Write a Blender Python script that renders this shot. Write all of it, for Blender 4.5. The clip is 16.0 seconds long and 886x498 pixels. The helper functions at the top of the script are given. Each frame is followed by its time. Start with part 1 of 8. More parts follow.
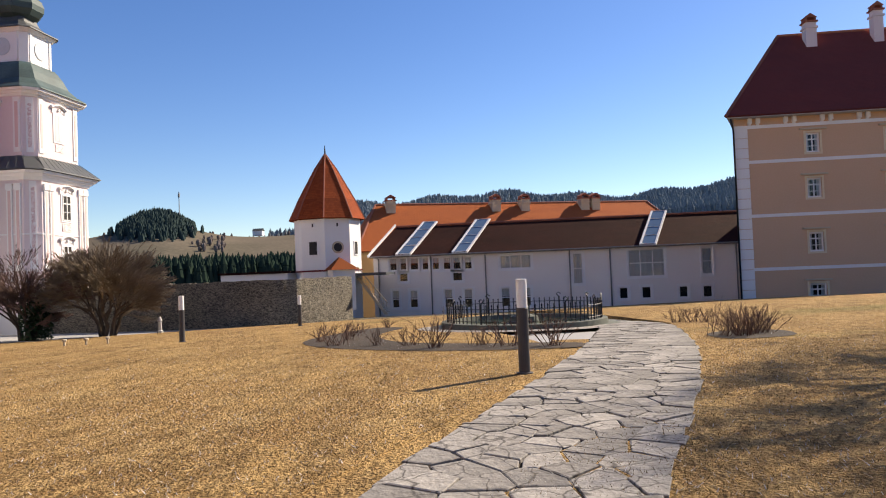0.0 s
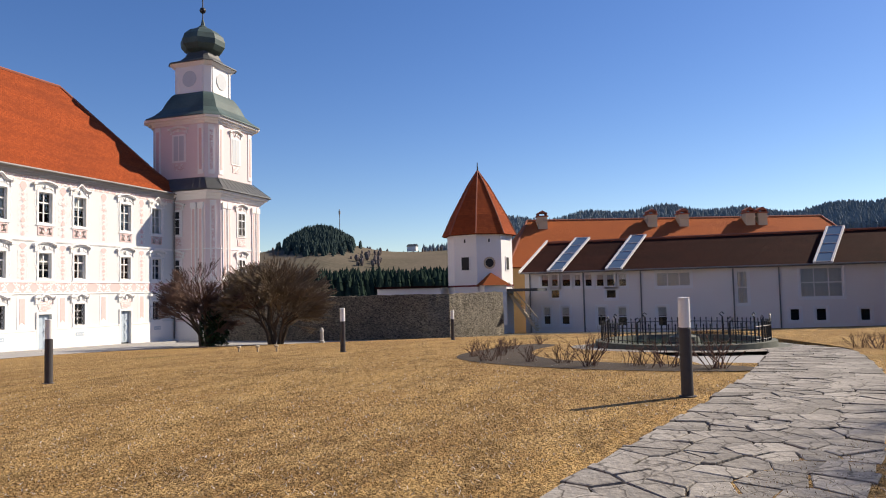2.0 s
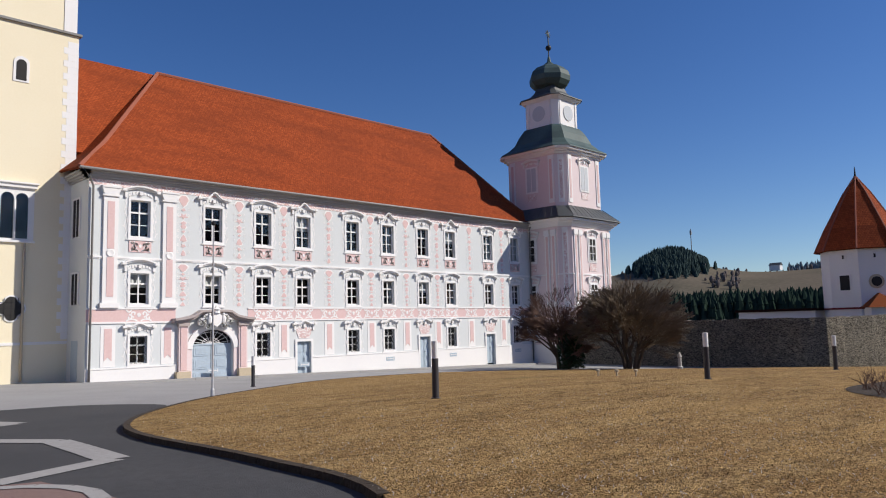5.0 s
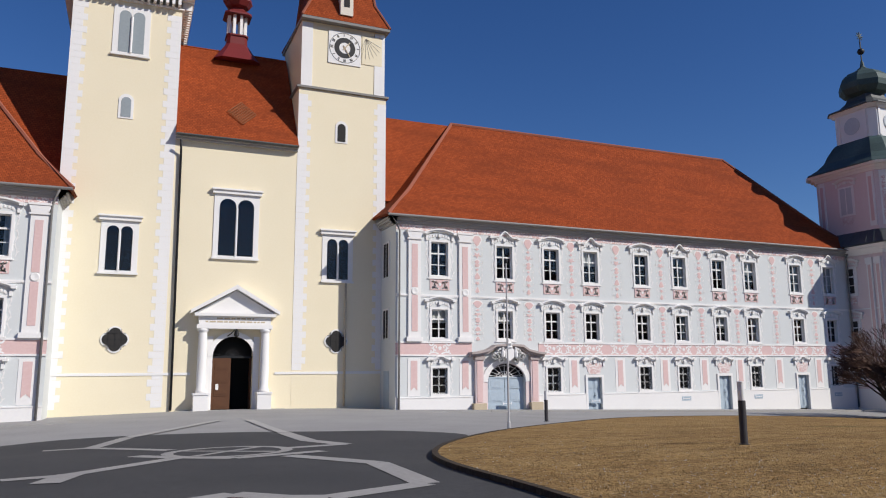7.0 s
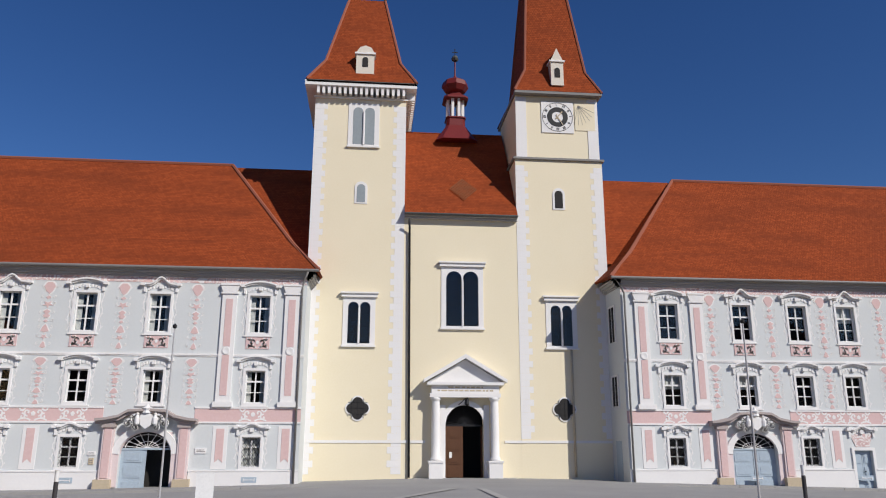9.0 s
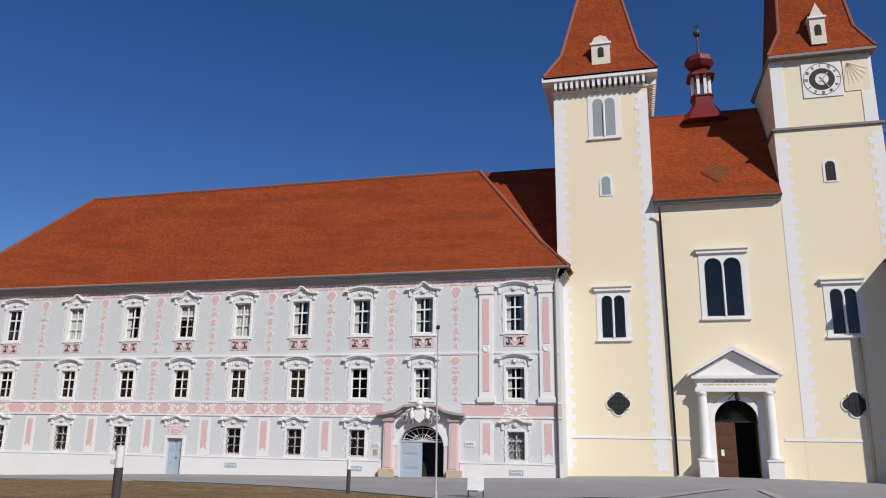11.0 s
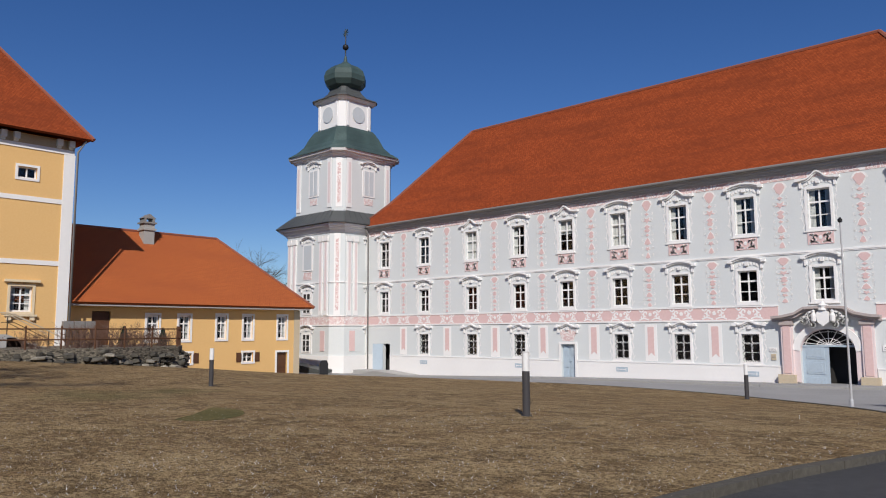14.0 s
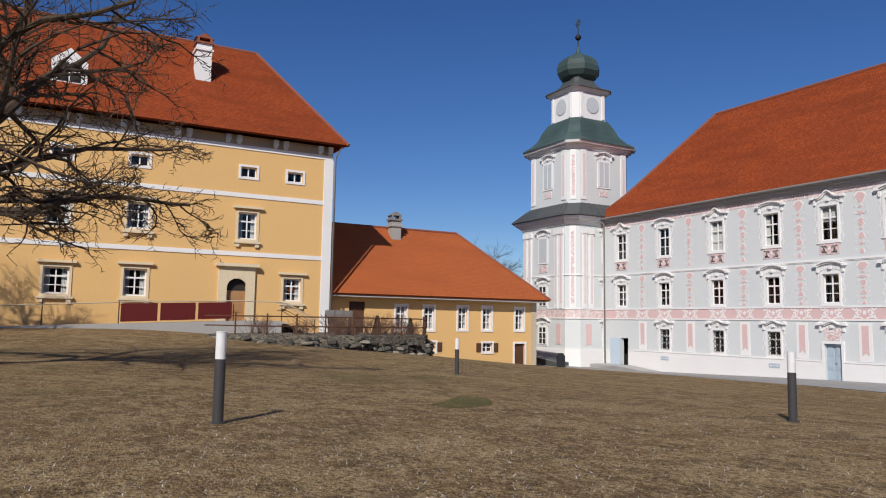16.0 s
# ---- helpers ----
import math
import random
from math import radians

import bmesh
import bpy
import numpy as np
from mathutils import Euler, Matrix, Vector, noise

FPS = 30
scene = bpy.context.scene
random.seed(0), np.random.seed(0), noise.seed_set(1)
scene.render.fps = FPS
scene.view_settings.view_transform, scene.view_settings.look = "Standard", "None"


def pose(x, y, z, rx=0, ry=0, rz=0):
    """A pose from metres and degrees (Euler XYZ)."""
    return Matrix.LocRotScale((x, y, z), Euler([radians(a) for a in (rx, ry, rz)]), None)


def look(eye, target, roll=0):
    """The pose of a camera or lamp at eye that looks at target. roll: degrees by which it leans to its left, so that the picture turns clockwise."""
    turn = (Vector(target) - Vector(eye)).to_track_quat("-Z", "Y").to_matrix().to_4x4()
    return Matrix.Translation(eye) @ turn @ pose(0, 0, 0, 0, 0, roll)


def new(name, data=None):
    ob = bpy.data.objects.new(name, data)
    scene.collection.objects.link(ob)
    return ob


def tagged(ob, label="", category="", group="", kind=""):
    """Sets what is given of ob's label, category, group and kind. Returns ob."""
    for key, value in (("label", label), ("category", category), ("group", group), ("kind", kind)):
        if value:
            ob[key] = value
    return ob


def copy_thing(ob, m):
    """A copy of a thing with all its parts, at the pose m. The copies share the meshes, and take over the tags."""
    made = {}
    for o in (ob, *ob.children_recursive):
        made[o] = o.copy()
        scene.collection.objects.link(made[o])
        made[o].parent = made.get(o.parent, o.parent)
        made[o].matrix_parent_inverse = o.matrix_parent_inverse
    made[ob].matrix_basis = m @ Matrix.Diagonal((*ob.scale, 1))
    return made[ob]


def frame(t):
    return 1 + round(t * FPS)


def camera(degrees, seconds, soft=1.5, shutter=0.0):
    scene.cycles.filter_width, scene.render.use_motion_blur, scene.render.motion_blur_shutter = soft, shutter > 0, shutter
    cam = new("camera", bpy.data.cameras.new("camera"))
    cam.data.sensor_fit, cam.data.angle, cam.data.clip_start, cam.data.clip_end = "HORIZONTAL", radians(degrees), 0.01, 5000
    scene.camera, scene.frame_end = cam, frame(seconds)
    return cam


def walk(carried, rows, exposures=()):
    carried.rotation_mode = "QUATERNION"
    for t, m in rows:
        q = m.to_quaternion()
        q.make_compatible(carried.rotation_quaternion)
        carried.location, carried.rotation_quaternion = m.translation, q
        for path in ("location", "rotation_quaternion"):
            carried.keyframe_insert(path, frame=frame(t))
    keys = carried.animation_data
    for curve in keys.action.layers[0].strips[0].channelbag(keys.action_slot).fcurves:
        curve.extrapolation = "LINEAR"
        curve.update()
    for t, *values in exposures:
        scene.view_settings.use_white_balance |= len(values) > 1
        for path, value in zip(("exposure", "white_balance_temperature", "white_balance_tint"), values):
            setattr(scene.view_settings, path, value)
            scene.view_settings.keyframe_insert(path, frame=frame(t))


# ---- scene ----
cam = camera(62.1, 16.0, 1.1)
PATH = [
    (0, (-17.530, -44.167, 3.005), (-15.5441, -43.9386, 3.0658), -2.25),
    (0.5, (-17.540, -44.155, 3.006), (-15.5650, -43.8508, 3.0744), -2.00),
    (1, (-17.546, -44.142, 3.010), (-15.5880, -43.7416, 3.0920), -1.77),
    (1.5, (-17.538, -44.114, 3.006), (-15.6061, -43.6068, 3.1048), -1.51),
    (2, (-17.534, -44.105, 3.003), (-15.6379, -43.4807, 3.1197), -1.37),
    (2.5, (-17.517, -44.082, 3.007), (-15.6647, -43.3400, 3.1381), -1.28),
    (3, (-17.531, -44.071, 3.001), (-15.7347, -43.2034, 3.1462), -1.28),
    (3.5, (-17.558, -44.066, 3.007), (-15.8335, -43.0651, 3.1647), -1.29),
    (4, (-17.580, -44.042, 3.000), (-15.9462, -42.9012, 3.1704), -1.38),
    (6.3, (-17.748, -43.885, 3.025), (-16.7265, -42.1866, 3.2924), -0.78),
    (6.5, (-17.753, -43.883, 3.027), (-16.8015, -42.1457, 3.3057), -0.58),
    (7, (-17.738, -43.891, 3.020), (-16.9668, -42.0719, 3.3297), -0.24),
    (7.5, (-17.729, -43.921, 3.016), (-17.1299, -42.0452, 3.3670), -0.02),
    (8, (-17.736, -43.904, 3.010), (-17.2861, -41.9967, 3.4122), 0.08),
    (8.2, (-17.734, -43.904, 3.009), (-17.3379, -41.9901, 3.4337), 0.06),
    (10.3, (-17.580, -44.120, 3.013), (-17.8015, -42.1993, 3.5246), 0.65),
    (10.5, (-17.584, -44.125, 3.013), (-17.8797, -42.2116, 3.5139), 0.71),
    (11, (-17.598, -44.150, 3.016), (-18.0822, -42.2671, 3.4854), 0.70),
    (11.5, (-17.622, -44.157, 3.026), (-18.2891, -42.3220, 3.4572), 0.43),
    (12, (-17.620, -44.168, 3.036), (-18.4607, -42.3950, 3.4258), 0.09),
    (12.5, (-17.627, -44.184, 3.028), (-18.6266, -42.4869, 3.3737), -0.25),
    (13, (-17.634, -44.167, 3.017), (-18.7754, -42.5528, 3.3177), -0.44),
    (13.5, (-17.652, -44.162, 3.019), (-18.9146, -42.6320, 3.2765), -0.44),
    (14, (-17.696, -44.167, 3.028), (-19.0541, -42.7162, 3.2498), -0.23),
    (14.5, (-17.755, -44.173, 3.028), (-19.1963, -42.8011, 3.2291), 0.05),
    (15, (-17.821, -44.213, 3.026), (-19.3478, -42.9360, 3.2210), 0.31),
    (15.5, (-17.861, -44.266, 3.032), (-19.4907, -43.1233, 3.2280), 0.60),
    (16, (-17.872, -44.300, 3.032), (-19.6158, -43.3407, 3.2306), 0.94),
]
walk(cam, [(t, look(eye, target, roll)) for t, eye, target, roll in PATH], [(0.0, 1.05, 7900, 12), (1.5, 0.86, 7700, 12), (3.0, 0.57, 7200, 12), (4.2, 0.32, 6800, 11), (6.5, 0.08, 6450, 10), (8.0, -0.08, 6450, 10), (11.0, -0.13, 6450, 10), (16.0, -0.05, 6500, 10)])

# ---- light ----
SUN_AZ, SUN_EL = (0.69, -0.72), 36.0
world = bpy.data.worlds.new("sky")
scene.world = world
world.use_nodes = True
_wn = world.node_tree
_sky = _wn.nodes.new("ShaderNodeTexSky")
_sky.sky_type = "NISHITA"
_sky.sun_disc = False
_sky.sun_elevation = radians(SUN_EL)
_sky.sun_rotation = math.atan2(SUN_AZ[0], SUN_AZ[1])
_sky.altitude, _sky.air_density, _sky.dust_density, _sky.ozone_density = 1000, 1.0, 0.35, 4.2
_wn.nodes["Background"].inputs["Strength"].default_value = 0.09
_hs = _wn.nodes.new("ShaderNodeHueSaturation")
_hs.inputs["Hue"].default_value, _hs.inputs["Saturation"].default_value, _hs.inputs["Value"].default_value = 0.512, 1.22, 0.94
_wn.links.new(_sky.outputs["Color"], _hs.inputs["Color"])
_wn.links.new(_hs.outputs[0], _wn.nodes["Background"].inputs["Color"])
_sun = bpy.data.lights.new("sun", "SUN")
_sun.energy, _sun.angle, _sun.color = 4.3, radians(0.5), (1.0, 0.945, 0.87)
sun = new("sun", _sun)
_c = math.cos(radians(SUN_EL))
sun.matrix_world = look((SUN_AZ[0] * _c * 90, SUN_AZ[1] * _c * 90, math.sin(radians(SUN_EL)) * 90), (0, 0, 0))


# ---- materials ----
def material(name, c1, c2=None, c3=None, scale=1.0, rough=0.85, bump=0.1, bscale=None, metal=0.0, stain=0.35, rnd=0.0, spec=0.3):
    """Base colour c1, blotches of c2 at a large scale, grain of c3 at a small one, and a fine relief."""
    m = bpy.data.materials.new(name)
    m.use_nodes = True
    nt = m.node_tree
    n, l = nt.nodes, nt.links
    b = n["Principled BSDF"]
    b.inputs["Roughness"].default_value, b.inputs["Metallic"].default_value = rough, metal
    b.inputs["Specular IOR Level"].default_value = spec
    geo = n.new("ShaderNodeTexCoord")
    pos = geo.outputs["Object"]
    big = n.new("ShaderNodeTexNoise")
    big.inputs["Scale"].default_value, big.inputs["Detail"].default_value = 0.35 * scale, 5
    fine = n.new("ShaderNodeTexNoise")
    fine.inputs["Scale"].default_value, fine.inputs["Detail"].default_value = 9.0 * scale, 6
    l.new(pos, big.inputs["Vector"])
    l.new(pos, fine.inputs["Vector"])
    r1 = n.new("ShaderNodeMapRange")
    r1.inputs["From Min"].default_value, r1.inputs["From Max"].default_value = 0.35, 0.7
    r1.inputs["To Max"].default_value = stain
    l.new(big.outputs["Fac"], r1.inputs["Value"])
    mx = n.new("ShaderNodeMixRGB")
    mx.inputs[1].default_value, mx.inputs[2].default_value = (*c1, 1), (*(c2 or [v * 0.75 for v in c1]), 1)
    l.new(r1.outputs[0], mx.inputs[0])
    r2 = n.new("ShaderNodeMapRange")
    r2.inputs["From Min"].default_value, r2.inputs["From Max"].default_value = 0.4, 0.75
    r2.inputs["To Max"].default_value = 0.5
    l.new(fine.outputs["Fac"], r2.inputs["Value"])
    mx2 = n.new("ShaderNodeMixRGB")
    mx2.inputs[2].default_value = (*(c3 or [v * 0.8 for v in c1]), 1)
    l.new(r2.outputs[0], mx2.inputs[0])
    l.new(mx.outputs[0], mx2.inputs[1])
    out = mx2.outputs[0]
    if rnd:
        oi = n.new("ShaderNodeObjectInfo")
        hs = n.new("ShaderNodeHueSaturation")
        rr = n.new("ShaderNodeMapRange")
        rr.inputs["To Min"].default_value, rr.inputs["To Max"].default_value = 1 - rnd, 1 + rnd
        l.new(oi.outputs["Random"], rr.inputs["Value"])
        l.new(rr.outputs[0], hs.inputs["Value"])
        l.new(out, hs.inputs["Color"])
        out = hs.outputs[0]
    l.new(out, b.inputs["Base Color"])
    if bump:
        bn = n.new("ShaderNodeTexNoise")
        bn.inputs["Scale"].default_value, bn.inputs["Detail"].default_value = bscale or 22 * scale, 4
        l.new(pos, bn.inputs["Vector"])
        bp = n.new("ShaderNodeBump")
        bp.inputs["Strength"].default_value, bp.inputs["Distance"].default_value = bump, 0.03
        l.new(bn.outputs["Fac"], bp.inputs["Height"])
        l.new(bp.outputs[0], b.inputs["Normal"])
    m["fine"] = 1
    return m


def roof_material(name, c1, c2, c3, row=0.17):
    """Plain-tile roof: courses stepped down the slope by height, each tile a little different."""
    m = bpy.data.materials.new(name)
    m.use_nodes = True
    n, l = m.node_tree.nodes, m.node_tree.links
    b = n["Principled BSDF"]
    b.inputs["Roughness"].default_value = 0.8
    b.inputs["Specular IOR Level"].default_value = 0.05
    tc = n.new("ShaderNodeTexCoord")
    uv = n.new("ShaderNodeUVMap")
    uv.uv_map = "UVMap"
    br = n.new("ShaderNodeTexBrick")
    br.inputs["Scale"].default_value = 1.0
    br.inputs["Brick Width"].default_value, br.inputs["Row Height"].default_value = 0.19, row
    br.inputs["Mortar Size"].default_value = 0.012
    br.inputs["Color1"].default_value, br.inputs["Color2"].default_value = (*c1, 1), (*c2, 1)
    br.inputs["Mortar"].default_value = (*[v * 0.45 for v in c1], 1)
    l.new(uv.outputs[0], br.inputs["Vector"])
    st = n.new("ShaderNodeTexNoise")
    st.inputs["Scale"].default_value, st.inputs["Detail"].default_value = 0.5, 7
    mp = n.new("ShaderNodeMapping")
    mp.inputs["Scale"].default_value = (0.35, 1.5, 1)
    l.new(uv.outputs[0], mp.inputs["Vector"])
    l.new(mp.outputs[0], st.inputs["Vector"])
    rg = n.new("ShaderNodeMapRange")
    rg.inputs["From Min"].default_value, rg.inputs["From Max"].default_value, rg.inputs["To Max"].default_value = 0.42, 0.72, 0.6
    l.new(st.outputs["Fac"], rg.inputs["Value"])
    mx = n.new("ShaderNodeMixRGB")
    mx.inputs[2].default_value = (*c3, 1)
    l.new(rg.outputs[0], mx.inputs[0])
    l.new(br.outputs["Color"], mx.inputs[1])
    l.new(mx.outputs[0], b.inputs["Base Color"])
    bp = n.new("ShaderNodeBump")
    bp.inputs["Strength"].default_value, bp.inputs["Distance"].default_value = 0.5, 0.03
    l.new(br.outputs["Fac"], bp.inputs["Height"])
    bp.invert = True
    l.new(bp.outputs[0], b.inputs["Normal"])
    return m


def glass_material(name, tint=(0.8, 0.85, 0.88)):
    m = bpy.data.materials.new(name)
    m.use_nodes = True
    n, l = m.node_tree.nodes, m.node_tree.links
    n.remove(n["Principled BSDF"])
    fr = n.new("ShaderNodeFresnel")
    fr.inputs["IOR"].default_value = 1.65
    tr, gl, mx = n.new("ShaderNodeBsdfTransparent"), n.new("ShaderNodeBsdfGlossy"), n.new("ShaderNodeMixShader")
    tr.inputs[0].default_value = (*tint, 1)
    gl.inputs["Roughness"].default_value = 0.02
    l.new(fr.outputs[0], mx.inputs[0])
    l.new(tr.outputs[0], mx.inputs[1])
    l.new(gl.outputs[0], mx.inputs[2])
    l.new(mx.outputs[0], n["Material Output"].inputs[0])
    return m


def scroll_material(name, ground_c, line_c, scale=2.2):
    """Painted stucco ornament: curling pale lines on a coloured ground."""
    m = material(name, ground_c, rough=0.85, bump=0.05)
    n, l = m.node_tree.nodes, m.node_tree.links
    b = n["Principled BSDF"]
    src = b.inputs["Base Color"].links[0].from_socket
    tc = n.new("ShaderNodeTexCoord")
    wv = n.new("ShaderNodeTexNoise")
    wv.inputs["Scale"].default_value, wv.inputs["Detail"].default_value, wv.inputs["Distortion"].default_value = scale, 0.6, 1.2
    l.new(tc.outputs["Object"], wv.inputs["Vector"])
    pp = n.new("ShaderNodeMath")
    pp.operation = "PINGPONG"
    pp.inputs[1].default_value = 0.09
    l.new(wv.outputs["Fac"], pp.inputs[0])
    rg = n.new("ShaderNodeMapRange")
    rg.inputs["From Min"].default_value, rg.inputs["From Max"].default_value = 0.046, 0.056
    l.new(pp.outputs[0], rg.inputs["Value"])
    mx = n.new("ShaderNodeMixRGB")
    mx.inputs[2].default_value = (*line_c, 1)
    l.new(rg.outputs[0], mx.inputs[0])
    l.new(src, mx.inputs[1])
    l.new(mx.outputs[0], b.inputs["Base Color"])
    return m


def lawn_material(name, base, layers):
    """Dry turf: straw and brown patches at metres, tufts at hand size, and single stalks."""
    m = bpy.data.materials.new(name)
    m.use_nodes = True
    n, l = m.node_tree.nodes, m.node_tree.links
    b = n["Principled BSDF"]
    b.inputs["Roughness"].default_value, b.inputs["Specular IOR Level"].default_value = 0.95, 0.1
    tc = n.new("ShaderNodeTexCoord")
    last = None
    for k, (scale, stretch, lo, hi, amount, colour) in enumerate(layers):
        mp, ns, rg, mx = n.new("ShaderNodeMapping"), n.new("ShaderNodeTexNoise"), n.new("ShaderNodeMapRange"), n.new("ShaderNodeMixRGB")
        mp.inputs["Scale"].default_value = stretch
        l.new(tc.outputs["Object"], mp.inputs["Vector"])
        l.new(mp.outputs[0], ns.inputs["Vector"])
        ns.inputs["Scale"].default_value, ns.inputs["Detail"].default_value, ns.inputs["Roughness"].default_value = scale, 6, 0.65
        rg.inputs["From Min"].default_value, rg.inputs["From Max"].default_value, rg.inputs["To Max"].default_value = lo, hi, amount
        l.new(ns.outputs["Fac"], rg.inputs["Value"])
        l.new(rg.outputs[0], mx.inputs[0])
        mx.inputs[1].default_value, mx.inputs[2].default_value = (*base, 1), (*colour, 1)
        if last:
            l.new(last, mx.inputs[1])
        last = mx.outputs[0]
    l.new(last, b.inputs["Base Color"])
    bn, bp = n.new("ShaderNodeTexNoise"), n.new("ShaderNodeBump")
    bn.inputs["Scale"].default_value, bn.inputs["Detail"].default_value = 34, 8
    l.new(tc.outputs["Object"], bn.inputs["Vector"])
    bp.inputs["Strength"].default_value, bp.inputs["Distance"].default_value = 1.0, 0.10
    l.new(bn.outputs["Fac"], bp.inputs["Height"])
    l.new(bp.outputs[0], b.inputs["Normal"])
    return m



def blade_material():
    m = bpy.data.materials.new("dry_grass_blade")
    m.use_nodes = True
    n, l = m.node_tree.nodes, m.node_tree.links
    b = n["Principled BSDF"]
    b.inputs["Roughness"].default_value, b.inputs["Specular IOR Level"].default_value = 1.0, 0.0
    g, r = n.new("ShaderNodeNewGeometry"), n.new("ShaderNodeValToRGB")
    for p, c in zip((0.0, 0.35, 0.7, 1.0), ((0.05, 0.032, 0.014), (0.11, 0.072, 0.03), (0.18, 0.12, 0.052), (0.25, 0.175, 0.08))):
        e = r.color_ramp.elements[0] if p == 0 else r.color_ramp.elements[1] if p == 1 else r.color_ramp.elements.new(p)
        e.color = (*c, 1)
    l.new(g.outputs["Random Per Island"], r.inputs[0])
    l.new(r.outputs[0], b.inputs["Base Color"])
    return m


STUCCO = material("stucco_pale_grey", (0.635, 0.66, 0.655), (0.575, 0.60, 0.60), (0.68, 0.695, 0.695), bump=0.08)
WHITE = material("lime_white", (0.82, 0.805, 0.785), (0.74, 0.725, 0.71), (0.76, 0.75, 0.745), bump=0.06, stain=0.5)
PINK = material("pink_paint", (0.68, 0.48, 0.46), (0.63, 0.44, 0.43), (0.74, 0.57, 0.55), bump=0.05)
PALEPINK = material("pale_pink_stucco", (0.72, 0.60, 0.59), (0.66, 0.55, 0.55), (0.76, 0.68, 0.67), bump=0.05)
PINKSCROLL = scroll_material("pink_scroll", (0.66, 0.46, 0.44), (0.78, 0.74, 0.72))
CREAM = material("cream_render", (0.82, 0.735, 0.54), (0.77, 0.685, 0.49), (0.84, 0.76, 0.58), bump=0.05, stain=0.45)
OCHRE = material("ochre_render", (0.74, 0.46, 0.185), (0.68, 0.43, 0.18), (0.77, 0.51, 0.23), bump=0.05, stain=0.5)
BROWNOCHRE = material("weathered_ochre_render", (0.62, 0.40, 0.26), (0.56, 0.37, 0.24), (0.66, 0.44, 0.30), bump=0.05, stain=0.5)
GREYWALL = material("grey_white_render", (0.80, 0.745, 0.70), (0.75, 0.70, 0.66), (0.82, 0.77, 0.73), bump=0.04)
TILE = roof_material("red_roof_tile", (0.35, 0.076, 0.025), (0.25, 0.052, 0.018), (0.15, 0.036, 0.016))
TILEBRIGHT = roof_material("orange_roof_tile", (0.47, 0.135, 0.045), (0.41, 0.112, 0.04), (0.31, 0.085, 0.035))
TILEDARK = roof_material("dark_red_roof_tile", (0.055, 0.018, 0.013), (0.038, 0.014, 0.011), (0.022, 0.011, 0.009))
TILEMAROON = roof_material("maroon_roof_tile", (0.23, 0.055, 0.045), (0.20, 0.048, 0.04), (0.15, 0.042, 0.038))
RIDGE = material("ridge_tile", (0.30, 0.10, 0.06), rough=0.8, rnd=0.15)
COPPER = material("green_copper", (0.045, 0.072, 0.068), (0.09, 0.145, 0.135), (0.028, 0.042, 0.042), rough=0.6, stain=0.8, bump=0.1)
DARKMETAL = material("dark_sheet_metal", (0.07, 0.075, 0.075), (0.11, 0.12, 0.115), (0.05, 0.05, 0.05), rough=0.5, stain=0.6)
ZINC = material("grey_zinc", (0.24, 0.23, 0.22), (0.18, 0.175, 0.17), rough=0.55, stain=0.5)
CORNICE = material("grey_cornice_paint", (0.42, 0.405, 0.39), (0.36, 0.35, 0.34), rough=0.8, bump=0.04)
IRON = material("black_iron", (0.018, 0.018, 0.02), rough=0.5, bump=0.05)
GLASS = glass_material("window_glass")
# Near-black for window openings: the shade of unlit rooms is put into the colour.
DARK = material("unlit_room_dark", (0.035, 0.033, 0.032), bump=0.0)
# White for curtains, and for pale reflections painted behind the grey house's panes.
CURTAIN = material("curtain_and_reflection_white", (0.7, 0.69, 0.66), (0.55, 0.55, 0.53), bump=0.2, bscale=6)
BLUEDOOR = material("pale_blue_paint", (0.42, 0.50, 0.57), (0.37, 0.45, 0.52), rough=0.6)
WOOD = material("dark_brown_wood", (0.10, 0.045, 0.022), (0.07, 0.03, 0.016), (0.14, 0.06, 0.03), rough=0.6, scale=2)
SHUTTERGREY = material("pale_grey_blind", (0.55, 0.58, 0.60), (0.50, 0.53, 0.55), rough=0.7)
STONE = material("grey_field_stone", (0.085, 0.078, 0.065), (0.055, 0.05, 0.042), (0.13, 0.12, 0.098), scale=1.5, rough=0.95, bump=0.5, stain=0.8, rnd=0.3)
MORTAR = material("old_mortar", (0.20, 0.185, 0.16), (0.14, 0.13, 0.115), rough=0.95, bump=0.5)
SANDSTONE = material("pale_sandstone", (0.55, 0.46, 0.33), (0.45, 0.37, 0.26), rough=0.9, bump=0.25)
PALESAND = material("cream_limestone", (0.74, 0.62, 0.43), (0.66, 0.55, 0.38), rough=0.9, bump=0.2)
RUSTBROWN = material("weathered_brown_clay", (0.24, 0.10, 0.045), (0.19, 0.08, 0.038), rough=0.9, bump=0.2)
GRANITE = material("pale_granite", (0.36, 0.35, 0.335), (0.28, 0.275, 0.265), (0.44, 0.43, 0.41), rough=0.85, bump=0.2, scale=2, rnd=0.12)
ASPHALT = material("asphalt", (0.052, 0.053, 0.056), (0.075, 0.075, 0.076), (0.035, 0.035, 0.037), rough=0.95, bump=0.35, bscale=60, stain=0.7)
PAVING = material("pale_paving", (0.31, 0.305, 0.30), (0.25, 0.245, 0.24), (0.36, 0.355, 0.35), rough=0.9, bump=0.2, stain=0.7)
INLAY = material("granite_setts", (0.34, 0.33, 0.315), (0.26, 0.25, 0.24), (0.42, 0.41, 0.39), scale=1.5, rough=0.9, bump=0.4, stain=0.6)
REDPORPHYRY = material("red_setts", (0.23, 0.15, 0.13), (0.18, 0.12, 0.11), rough=0.9, bump=0.4)
